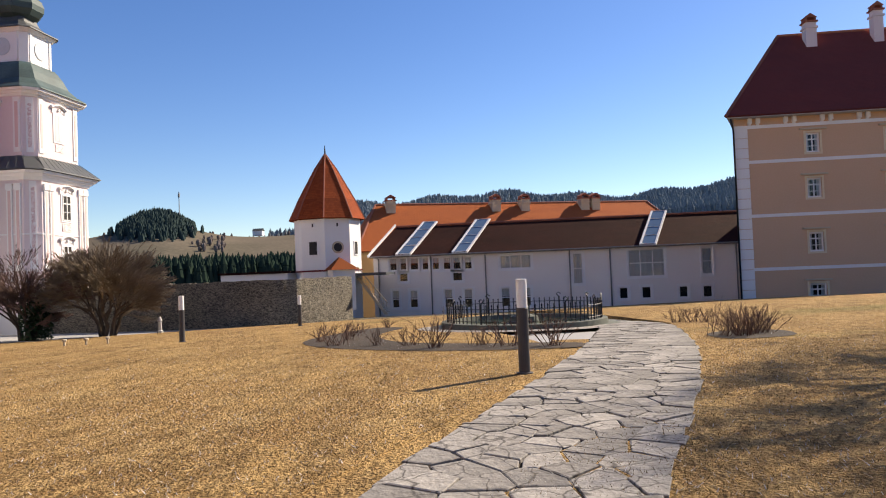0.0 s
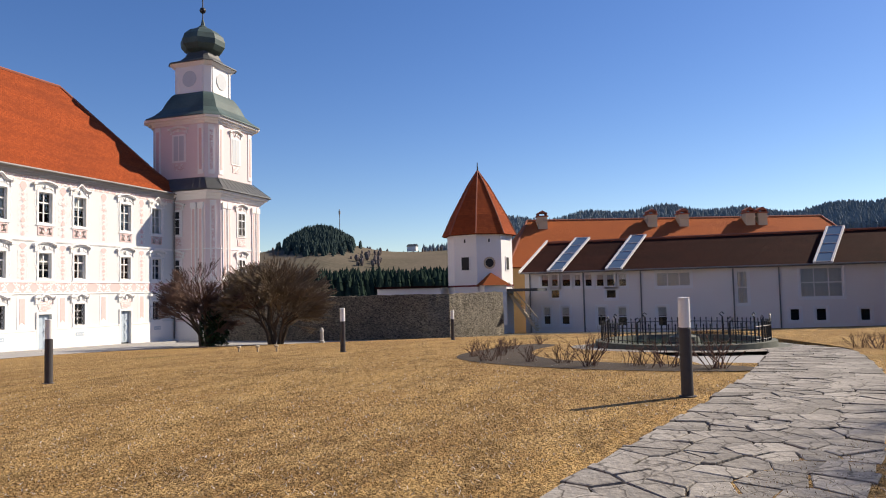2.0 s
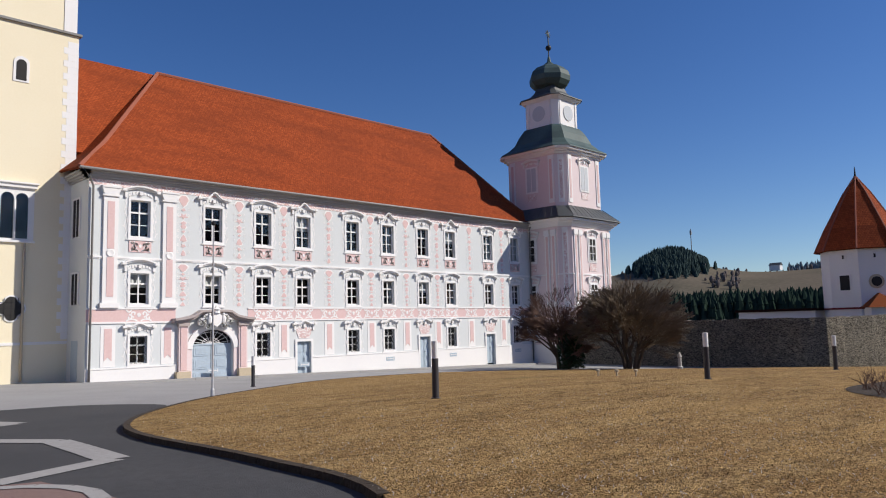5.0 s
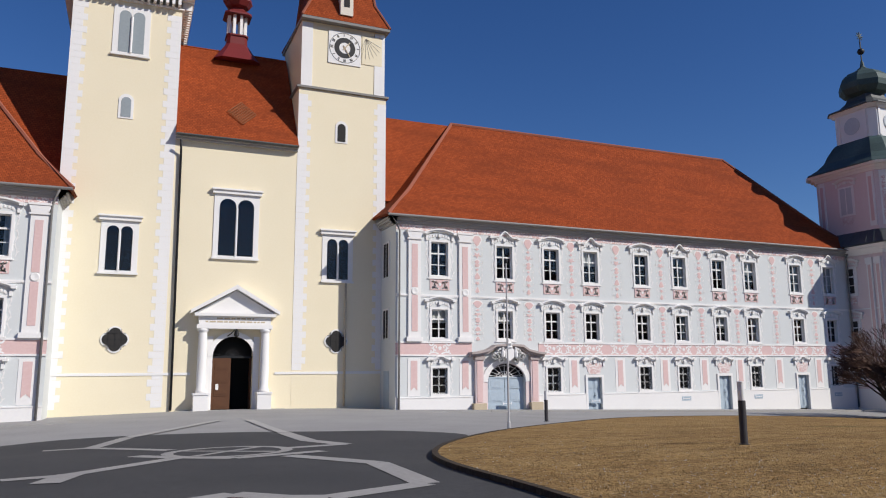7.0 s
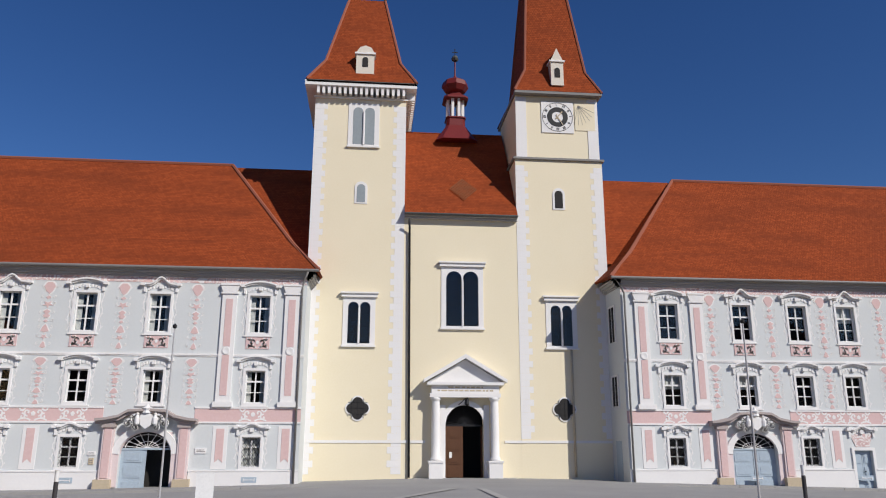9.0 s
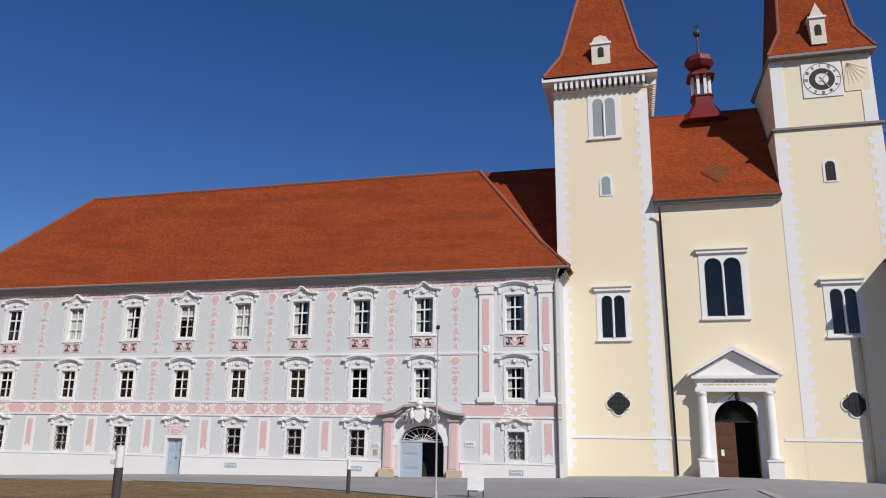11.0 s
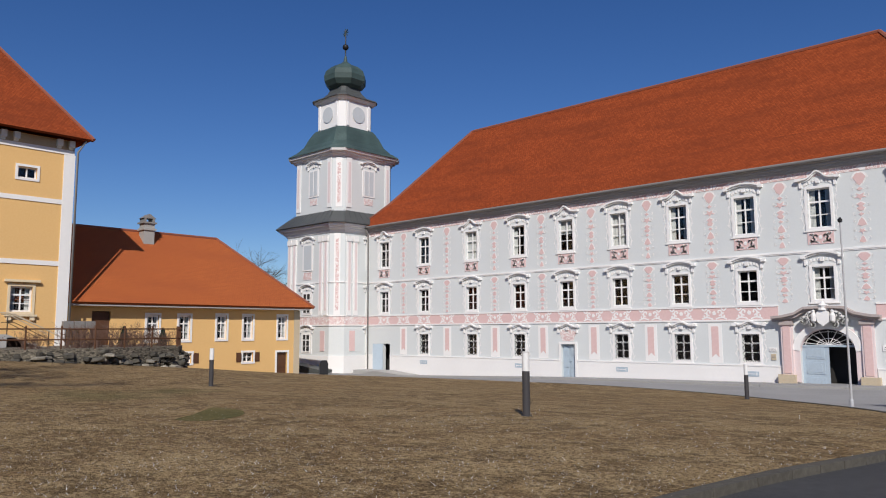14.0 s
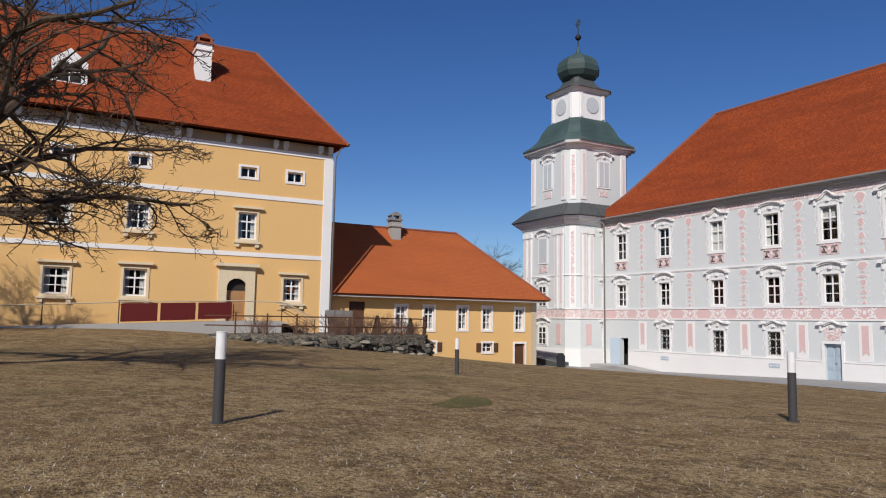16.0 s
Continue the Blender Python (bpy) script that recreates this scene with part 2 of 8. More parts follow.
STRAW = ((0.16, (1, 1, 1), 0.42, 0.60, 0.85, (0.262, 0.150, 0.058)), (0.55, (0.4, 1.7, 1), 0.46, 0.60, 0.85, (0.53, 0.335, 0.132)), (1.7, (0.5, 1.6, 1), 0.48, 0.60, 0.65, (0.185, 0.112, 0.046)),
         (1.1, (1, 1, 1), 0.52, 0.60, 0.55, (0.57, 0.385, 0.172)), (6.0, (0.7, 1.3, 1), 0.5, 0.60, 0.7, (0.57, 0.375, 0.158)), (17.0, (1, 1, 1), 0.49, 0.58, 0.75, (0.125, 0.077, 0.032)), (40.0, (1, 1, 1), 0.52, 0.62, 0.6, (0.57, 0.385, 0.17)),
         (0.07, (1, 1, 1), 0.60, 0.68, 0.45, (0.144, 0.150, 0.048)))
BROWN = ((0.16, (1, 1, 1), 0.42, 0.60, 0.85, (0.205, 0.130, 0.062)), (0.45, (1, 1, 1), 0.48, 0.58, 0.9, (0.47, 0.335, 0.175)), (1.2, (1, 1, 1), 0.49, 0.57, 0.85, (0.15, 0.098, 0.05)),
         (2.6, (1, 1, 1), 0.51, 0.59, 0.75, (0.55, 0.41, 0.225)), (7.0, (0.7, 1.3, 1), 0.5, 0.58, 0.75, (0.50, 0.36, 0.185)), (17.0, (1, 1, 1), 0.48, 0.57, 0.8, (0.105, 0.068, 0.034)), (40.0, (1, 1, 1), 0.52, 0.62, 0.6, (0.55, 0.40, 0.215)),
         (0.07, (1, 1, 1), 0.60, 0.68, 0.5, (0.13, 0.13, 0.05)))
GRASS = lawn_material("dry_lawn", (0.385, 0.230, 0.090), STRAW)
BROWNGRASS = lawn_material("dry_brown_lawn", (0.335, 0.215, 0.105), BROWN)
BLADE = blade_material()
MOSSPATCH = material("damp_turf", (0.16, 0.125, 0.052), (0.08, 0.082, 0.03), (0.24, 0.18, 0.08), scale=1.6, rough=0.95, bump=0.9, bscale=24, stain=1.0, spec=0.1)
FIELD = material("winter_field", (0.15, 0.125, 0.098), (0.095, 0.088, 0.066), (0.185, 0.155, 0.118), scale=0.03, rough=1, bump=0, stain=1.0, spec=0.0)
SOIL = material("dark_soil", (0.05, 0.036, 0.025), (0.034, 0.025, 0.018), (0.075, 0.057, 0.04), rough=1, bump=0.9, bscale=14, stain=0.8)
FLAG = material("flagstone", (0.255, 0.236, 0.21), (0.135, 0.124, 0.11), (0.38, 0.355, 0.32), scale=2.2, rough=0.85, bump=0.8, bscale=14, stain=0.95, rnd=0.28)


def cracked(m, scale, dark):
    """Adds hairline cracks and chipped edges to a stone."""
    n, l = m.node_tree.nodes, m.node_tree.links
    b = n["Principled BSDF"]
    src = b.inputs["Base Color"].links[0].from_socket
    tc, ns, vm, vo = n.new("ShaderNodeTexCoord"), n.new("ShaderNodeTexNoise"), n.new("ShaderNodeVectorMath"), n.new("ShaderNodeTexVoronoi")
    ns.inputs["Scale"].default_value = 3.0
    l.new(tc.outputs["Object"], ns.inputs["Vector"])
    vm.operation = "MULTIPLY_ADD"
    vm.inputs[1].default_value = (0.35, 0.35, 0.35)
    l.new(ns.outputs["Color"], vm.inputs[0])
    oi, ad = n.new("ShaderNodeObjectInfo"), n.new("ShaderNodeVectorMath")
    l.new(oi.outputs["Location"], ad.inputs[0])
    l.new(tc.outputs["Object"], ad.inputs[1])
    l.new(ad.outputs[0], vm.inputs[2])
    vo.feature = "DISTANCE_TO_EDGE"
    vo.inputs["Scale"].default_value = scale
    l.new(vm.outputs[0], vo.inputs["Vector"])
    rg, mx = n.new("ShaderNodeMapRange"), n.new("ShaderNodeMixRGB")
    rg.inputs["From Min"].default_value, rg.inputs["From Max"].default_value = 0.008, 0.035
    rg.inputs["To Min"].default_value, rg.inputs["To Max"].default_value = 0.85, 0.0
    l.new(vo.outputs["Distance"], rg.inputs["Value"])
    l.new(rg.outputs[0], mx.inputs[0])
    l.new(src, mx.inputs[1])
    mx.inputs[2].default_value = (*dark, 1)
    l.new(mx.outputs[0], b.inputs["Base Color"])


cracked(FLAG, 2.6, (0.06, 0.052, 0.045))
BARK = material("bark", (0.075, 0.052, 0.036), (0.05, 0.036, 0.026), (0.115, 0.085, 0.06), scale=2, rough=0.95, bump=0.6)
TWIG = material("reddish_twig", (0.15, 0.09, 0.068), (0.10, 0.064, 0.05), rough=0.9, bump=0)
BROWNTWIG = material("brown_twig", (0.19, 0.145, 0.10), (0.12, 0.095, 0.066), rough=0.9, bump=0)
IVY = material("ivy_leaf", (0.03, 0.055, 0.018), (0.045, 0.07, 0.025), rough=0.6, bump=0, rnd=0.3)
# Some distance haze is put into this colour: paler and bluer than near spruce.
MIDCONIFER = material("knoll_spruce_haze_tint", (0.042, 0.062, 0.058), (0.052, 0.072, 0.066), (0.03, 0.048, 0.046), scale=0.05, rough=1, bump=0, spec=0.0)
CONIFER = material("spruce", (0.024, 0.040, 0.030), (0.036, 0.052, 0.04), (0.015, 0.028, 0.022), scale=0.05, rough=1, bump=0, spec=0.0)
# Aerial haze painted in as a pale blue-grey, for the far ridge.
FARCONIFER = material("haze_tinted_spruce", (0.155, 0.19, 0.21), (0.175, 0.205, 0.22), (0.135, 0.17, 0.19), scale=0.02, rough=1, bump=0, spec=0.0)
POSTGREY = material("anthracite_paint", (0.055, 0.052, 0.055), (0.07, 0.066, 0.068), rough=0.55)
LAMPWHITE = material("opal_glass", (0.80, 0.80, 0.79), rough=0.35, bump=0, spec=0.5)
STEEL = material("galvanised_steel", (0.52, 0.52, 0.53), rough=0.45, metal=0.15)
WATER = material("still_water", (0.05, 0.075, 0.05), (0.08, 0.11, 0.08), rough=0.05, bump=0.02, spec=0.5)
MOSSBASIN = material("mossy_basin", (0.10, 0.11, 0.09), (0.06, 0.075, 0.055), (0.16, 0.16, 0.14), rough=0.9, bump=0.4)
WINERED = material("red_turret_paint", (0.17, 0.022, 0.022), (0.13, 0.02, 0.02), rough=0.5)
SOLAR = material("solar_glass", (0.10, 0.16, 0.24), (0.13, 0.20, 0.29), rough=0.12, bump=0, spec=0.6)
PORTALCORNICE = material("weathered_cornice", (0.42, 0.36, 0.34), (0.30, 0.26, 0.25), (0.5, 0.44, 0.42), rough=0.85, bump=0.1)
PALESTUCCO = material("pale_cream_render", (0.74, 0.68, 0.58), (0.68, 0.62, 0.52), rough=0.85, bump=0.05)
FRIEZEBROWN = material("painted_frieze", (0.40, 0.32, 0.21), (0.33, 0.27, 0.19), (0.46, 0.38, 0.27), rough=0.85, bump=0.05)
LOUVRE = material("grey_louvre", (0.30, 0.34, 0.36), (0.25, 0.29, 0.31), rough=0.6)
REDPANEL = material("oxblood_panel", (0.12, 0.012, 0.012), (0.10, 0.012, 0.012), rough=0.6)
LIGHTWOOD = material("light_brown_wood", (0.40, 0.22, 0.10), (0.31, 0.17, 0.08), (0.46, 0.27, 0.13), rough=0.6, scale=2)
WARMSTONE = material("pale_rubble_stone", (0.30, 0.275, 0.225), (0.19, 0.17, 0.14), (0.40, 0.37, 0.31), scale=1.5, rough=0.95, bump=0.5, stain=0.8, rnd=0.35)
BAREWOOD = material("bare_far_trees", (0.15, 0.125, 0.115), (0.11, 0.095, 0.09), rough=1, bump=0, spec=0.0)
CHALK = material("white_panel", (0.8, 0.8, 0.79), rough=0.5)


# ---- building blocks ----
class Form:
    """Gathers faces for one mesh."""

    def __init__(self):
        self.v, self.f = [], []

    def add(self, pts, faces):
        k = len(self.v)
        self.v += [tuple(p) for p in pts]
        self.f += [tuple(i + k for i in f) for f in faces]
        return self

    def box(self, x0, x1, y0, y1, z0, z1, m=None):
        pts = [(x, y, z) for z in (z0, z1) for y in (y0, y1) for x in (x0, x1)]
        if m is not None:
            pts = [m @ Vector(p) for p in pts]
        return self.add(pts, [(0, 2, 3, 1), (4, 5, 7, 6), (0, 1, 5, 4), (2, 6, 7, 3), (0, 4, 6, 2), (1, 3, 7, 5)])

    def slab(self, poly, y0, y1):
        """A polygon in x, z (counter-clockwise from the front) as a slab from y0 (front) to y1."""
        n = len(poly)
        pts = [(x, y0, z) for x, z in poly] + [(x, y1, z) for x, z in poly]
        faces = [tuple(range(n)), tuple(range(2 * n - 1, n - 1, -1))]
        faces += [(i, i + n, (i + 1) % n + n, (i + 1) % n) for i in range(n)]
        return self.add(pts, faces)

    def prism(self, poly, z0, z1):
        """A polygon in x, y as an upright prism."""
        n = len(poly)
        pts = [(x, y, z0) for x, y in poly] + [(x, y, z1) for x, y in poly]
        faces = [tuple(range(n - 1, -1, -1)), tuple(range(n, 2 * n))]
        faces += [(i, (i + 1) % n, (i + 1) % n + n, i + n) for i in range(n)]
        return self.add(pts, faces)

    def rings(self, rings, cap=True):
        n = len(rings[0])
        pts = [p for r in rings for p in r]
        faces = [(a * n + i, a * n + (i + 1) % n, (a + 1) * n + (i + 1) % n, (a + 1) * n + i) for a in range(len(rings) - 1) for i in range(n)]
        if cap:
            faces += [tuple(range(n - 1, -1, -1)), tuple(range((len(rings) - 1) * n, len(rings) * n))]
        return self.add(pts, faces)

    def lathe(self, profile, seg=16, at=(0, 0), turn=0.0):
        return self.rings([[(at[0] + r * math.cos(turn + 2 * math.pi * i / seg), at[1] + r * math.sin(turn + 2 * math.pi * i / seg), z) for i in range(seg)] for r, z in profile])

    def tube(self, pts, radii, n=6):
        pts = [Vector(p) for p in pts]
        rings = []
        for i, p in enumerate(pts):
            d = (pts[min(i + 1, len(pts) - 1)] - pts[max(i - 1, 0)]).normalized()
            a = d.orthogonal().normalized()
            b = d.cross(a)
            r = radii[i] if isinstance(radii, (list, tuple)) else radii
            rings.append([p + (a * math.cos(2 * math.pi * j / n) + b * math.sin(2 * math.pi * j / n)) * r for j in range(n)])
        return self.rings(rings)

    def mesh(self, name, mat, smooth=False):
        me = bpy.data.meshes.new(name)
        me.from_pydata(self.v, [], self.f)
        me.materials.append(mat)
        if smooth:
            me.polygons.foreach_set("use_smooth", [True] * len(me.polygons))
        return me


def welded(me):
    """Joins corners that lie on one another, so that a wall or a roof is one skin."""
    bm = bmesh.new()
    bm.from_mesh(me)
    bmesh.ops.remove_doubles(bm, verts=bm.verts, dist=0.0005)
    bm.to_mesh(me)
    bm.free()
    return me


def part(name, form, mat, parent=None, label="", at=None, smooth=False):
    """Links a form (or a ready mesh) as one mesh object under a thing or a part."""
    me = form.mesh(name, mat, smooth) if isinstance(form, Form) else form
    if name in ("wall", "nave_wall", "roof", "spire_roof", "nave_roof"):
        welded(me)
    ob = new(name, me)
    if parent is not None:
        ob.parent = parent
    if at is not None:
        ob.matrix_basis = at if isinstance(at, Matrix) else Matrix.Translation(at)
    if label:
        ob["label"] = label
    return ob


def thing(name, label, category, at=None, group="", kind=""):
    ob = new(name)
    ob.empty_display_size = 0.2
    if at is not None:
        ob.matrix_basis = at if isinstance(at, Matrix) else Matrix.Translation(at)
    return tagged(ob, label, category, group, kind)


def roof_part(name, quads, mat, parent, label="", thick=0.16):
    """Roof slopes with tile courses in their own plane: each a polygon, its first edge along the eave."""
    me = bpy.data.meshes.new(name)
    vs, fs, uvs = [], [], []
    for q in quads:
        q = [Vector(p) for p in q]
        u = (q[1] - q[0]).normalized()
        nn = u.cross(q[-1] - q[0]).normalized()
        w = nn.cross(u)
        k = len(vs)
        n = len(q)
        vs += q + [p - nn * thick for p in q]
        uv = [((p - q[0]).dot(u), (p - q[0]).dot(w)) for p in q]
        fs.append(tuple(range(k, k + n)))
        uvs += uv
        fs.append(tuple(range(k + 2 * n - 1, k + n - 1, -1)))
        uvs += uv[::-1]
        for i in range(n):
            j = (i + 1) % n
            fs.append((k + i, k + i + n, k + j + n, k + j))
            uvs += [uv[i], uv[i], uv[j], uv[j]]
    me.from_pydata([tuple(v) for v in vs], [], fs)
    layer = me.uv_layers.new(name="UVMap")
    layer.data.foreach_set("uv", [c for p in uvs for c in p])
    me.materials.append(mat)
    return part(name, me, mat, parent, label)


def pierced_wall(form, x0, x1, z0, z1, holes, y=0.0, depth=0.3):
    """A wall front at y that faces -y, with openings (x0, x1, z0, z1) and their reveals."""
    xs = sorted({x0, x1, *[v for h in holes for v in h[:2]]})
    zs = sorted({z0, z1, *[v for h in holes for v in h[2:4]]})
    for a, b in zip(xs, xs[1:]):
        run = None
        for c, d in zip(zs, zs[1:]):
            inside = any(h[0] <= (a + b) / 2 <= h[1] and h[2] <= (c + d) / 2 <= h[3] for h in holes)
            if inside:
                if run:
                    form.add([(a, y, run[0]), (b, y, run[0]), (b, y, run[1]), (a, y, run[1])], [(0, 1, 2, 3)])
                run = None
            else:
                run = (run[0], d) if run else (c, d)
        if run:
            form.add([(a, y, run[0]), (b, y, run[0]), (b, y, run[1]), (a, y, run[1])], [(0, 1, 2, 3)])
    for a, b, c, d in [h[:4] for h in holes]:
        e = y + depth
        form.add([(a, y, c), (b, y, c), (b, y, d), (a, y, d), (a, e, c), (b, e, c), (b, e, d), (a, e, d)], [(0, 4, 5, 1), (1, 5, 6, 2), (2, 6, 7, 3), (3, 7, 4, 0)])
    return form


_meshes = {}


def cached(key, make):
    if key not in _meshes:
        _meshes[key] = make()
    return _meshes[key]


def frame_form(w, h, cols=2, rows=3, bar=0.038, rim=0.07, rail=None, d=0.07):
    """A casement frame centred on x, standing on z = 0, with its glazing bars."""
    f = Form()
    f.box(-w / 2, -w / 2 + rim, 0, d, 0, h).box(w / 2 - rim, w / 2, 0, d, 0, h)
    f.box(-w / 2 + rim, w / 2 - rim, 0, d, 0, rim).box(-w / 2 + rim, w / 2 - rim, 0, d, h - rim, h)
    for i in range(1, cols):
        x = -w / 2 + w * i / cols
        f.box(x - bar, x + bar, -0.01, d - 0.01, rim, h - rim)
    for i in range(1, rows):
        z = h * i / rows
        t = bar * 1.3 if rail == i else bar * 0.6
        f.box(-w / 2 + rim, w / 2 - rim, 0.004, d - 0.014, z - t, z + t)
    return f


def pediment_form(w, style):
    """A moulded baroque hood: a cornice strip that swells over the middle, with scrolls."""
    f = Form()
    n = 16
    top = []
    for i in range(n + 1):
        u = 2 * i / n - 1
        if style == "arch":
            z = 0.26 * math.cos(u * math.pi / 2) ** 0.8 if abs(u) < 0.999 else 0.0
        elif style == "ogee":
            z = 0.42 * math.exp(-(u / 0.34) ** 2)
        else:
            z = 0.10 + 0.10 * math.cos(u * math.pi * 1.5)
        top.append((u * w / 2, z))
    for k, (d, t) in enumerate(((0.22, 0.09), (0.13, 0.17))):
        for (xa, za), (xb, zb) in zip(top, top[1:]):
            o = 0.0 if k == 0 else -0.09
            f.slab([(xa, za + o), (xb, zb + o), (xb, zb + o + (0.09 if k == 0 else 0.09)), (xa, za + o + 0.09)], -d, 0.0)
    for s in (-1, 1):
        f.box(s * w / 2 - 0.12, s * w / 2 + 0.12, -0.24, 0, -0.04, 0.12)
        f.box(s * w * 0.44 - 0.07, s * w * 0.44 + 0.07, -0.10, 0, -0.42, -0.09)
    # shell and leaf work below the hood
    rnd = random.Random(3)
    for i in range(9):
        a = math.pi * (i + 0.5) / 9
        r = 0.19
        f.box(0.34 * w * math.cos(a) - 0.05, 0.34 * w * math.cos(a) + 0.05, -0.035 - 0.015 * rnd.random(), 0, -0.36 + r * math.sin(a), -0.25 + r * math.sin(a) + 0.05)
    f.box(-0.1, 0.1, -0.14, 0, -0.22, 0.0)
    return f


def surround_form(w, h, t=0.14, d=0.05, ears=True):
    f = Form()
    f.box(-w / 2 - t, -w / 2, -d, 0, -t, h + t).box(w / 2, w / 2 + t, -d, 0, -t, h + t)
    f.box(-w / 2, w / 2, -d, 0, h, h + t).box(-w / 2, w / 2, -d, 0, -t, 0)
    if ears:
        f.box(-w / 2 - t - 0.1, w / 2 + t + 0.1, -d - 0.03, 0, -t - 0.07, -t)
        for s in (-1, 1):
            f.slab([(s * (w / 2 + t) + e * 0.09 - 0.03, z) for e, z in ((0, h * 0.1), (1, h * 0.14), (0.5, h * 0.3), (1.4, h * 0.45), (0.4, h * 0.6), (1, h * 0.8), (0, h * 0.9))][::s], -0.03, 0) if s > 0 else \
                f.slab([(s * (w / 2 + t) - e * 0.09 + 0.03, z) for e, z in ((0, h * 0.1), (1, h * 0.14), (0.5, h * 0.3), (1.4, h * 0.45), (0.4, h * 0.6), (1, h * 0.8), (0, h * 0.9))][::-1], -0.03, 0)
    return f


def grille_form(w, h):
    """A lozenge iron grille."""
    f = Form()
    n = 4
    for s in (-1, 1):
        for i in range(-n, n + 1):
            x0 = i * w / n * 1.0
            pts = []
            for k in range(25):
                z = h * k / 24
                x = x0 + s * (z - h / 2) * 0.75
                if abs(x) <= w / 2:
                    pts.append((x, z))
            if len(pts) > 1:
                (xa, za), (xb, zb) = pts[0], pts[-1]
                f.tube([(xa, -0.03, za), (xb, -0.03, zb)], 0.016, 4)
    return f


def window(parent, x, z, w, h, y=0.0, recess=0.16, cols=2, rows=3, rail=2, trim=WHITE, hood="", hood_w=1.5, apron=0.0, grille=False, blind=None, name="window", framemat=None, surround=True, label="", rim=0.07):
    """One window: its frame, pane, surround, hood, apron panel and grille."""
    key = (round(w, 2), round(h, 2), cols, rows, rail, rim)
    fm = framemat or WHITE
    win = part(name, cached(("frame", key, fm.name), lambda: frame_form(w, h, cols, rows, rail=rail, rim=rim).mesh("window_frame", fm)), fm, parent, label, (x, y + recess, z))
    part("pane", cached(("pane", key), lambda: Form().add([(-w / 2, 0.05, 0), (w / 2, 0.05, 0), (w / 2, 0.05, h), (-w / 2, 0.05, h)], [(0, 1, 2, 3)]).mesh("pane", GLASS)), GLASS, win).visible_shadow = False
    if surround:
        part("surround", cached(("surround", key, trim.name, hood != ""), lambda: surround_form(w, h, ears=hood != "").mesh("surround", trim)), trim, win, at=(0, -recess, 0))
    if hood:
        for sx in (-1, 1):
            part("leaf_work", cached(("leafwork", key), lambda: side_leaf_form(h).mesh("leaf_work", WHITE)), WHITE, win, at=(sx * (w / 2 + 0.3), -recess, 0))
        part("hood", cached(("hood", hood, hood_w), lambda: pediment_form(hood_w, hood).mesh("hood", trim)), trim, win, at=(0, -recess, h + 0.52))
    if apron:
        part("apron_panel", cached(("apron", key, apron), lambda: Form().box(-w / 2 - 0.08, w / 2 + 0.08, -0.035, 0, -apron - 0.30, -0.24).mesh("apron_panel", PINK)), PINK, win, at=(0, -recess, 0))
        part("strapwork", cached(("apronwork", key), lambda: motif_form(w, apron).mesh("strapwork", WHITE)), WHITE, win, at=(0, -recess - 0.035, -0.27 - apron / 2))
    if grille:
        part("grille", cached(("grille", key), lambda: grille_form(w, h).mesh("grille", IRON if grille == 1 else WHITE)), IRON, win, at=(0, -0.06, 0))
    if blind:
        part("curtain", cached(("blind", key, blind), lambda: curtain_form(w, h, blind).mesh("curtain", CURTAIN)), CURTAIN, win)
    return win


def curtain_form(w, h, style):
    f = Form()
    spans = [(-w / 2, w / 2, 0, h)] if style == "full" else [(-w / 2, -w * 0.22, 0, h), (w * 0.22, w / 2, 0, h)] if style == "sides" else [(-w / 2, w / 2, h * 0.55, h)]
    for a, b, c, d in spans:
        n = 10
        for i in range(n):
            xa, xb = a + (b - a) * i / n, a + (b - a) * (i + 1) / n
            ya, yb = 0.14 + 0.03 * (i % 2), 0.14 + 0.03 * ((i + 1) % 2)
            f.add([(xa, ya, c), (xb, yb, c), (xb, yb, d), (xa, ya, d)], [(0, 1, 2, 3)])
    return f


def drop_pieces(length):
    """Outlines of a hanging painted ornament: vase, lozenges, scrolls and leaf tips in a chain."""
    out, z = [], 0.0
    k = length / 3.45
    for kind, h, w in (("vase", 0.66, 0.24), ("lozenge", 0.20, 0.12), ("star", 0.40, 0.25), ("scroll", 0.46, 0.15), ("lozenge", 0.18, 0.10), ("leaf", 0.44, 0.17), ("star", 0.32, 0.16), ("tip", 0.36, 0.12)):
        h *= k
        if kind == "vase":
            p = [(-w * 0.5, z - h * 0.8), (0, z - h), (w * 0.5, z - h * 0.8), (w, z - h * 0.35), (w * 0.7, z - h * 0.12), (w * 0.4, z), (-w * 0.4, z), (-w * 0.7, z - h * 0.12), (-w, z - h * 0.35)]
        elif kind == "lozenge":
            p = [(0, z - h), (w, z - h / 2), (0, z), (-w, z - h / 2)]
        elif kind == "star":
            p = [(w * (1.0 if i % 2 == 0 else 0.42) * math.sin(math.pi * i / 5), z - h / 2 - h / 2 * (1.0 if i % 2 == 0 else 0.42) * math.cos(math.pi * i / 5)) for i in range(10)]
        elif kind == "scroll":
            p = [(-w * 0.5, z - h), (w * 0.5, z - h), (w, z - h * 0.7), (w * 0.4, z - h * 0.5), (w, z - h * 0.25), (0, z), (-w, z - h * 0.25), (-w * 0.4, z - h * 0.5), (-w, z - h * 0.7)]
        else:
            p = [(-w, z - h * 0.85), (0, z - h), (w, z - h * 0.85), (w * 0.55, z - h * 0.3), (0, z), (-w * 0.55, z - h * 0.3)]
        out.append((p, z - h / 2, h))
        z -= h + 0.09 * k
    return out


def drop_form(length):
    f = Form()
    for p, c, h in drop_pieces(length):
        f.slab([(x * 1.3, z) for x, z in p], -0.010, 0.0)
    return f


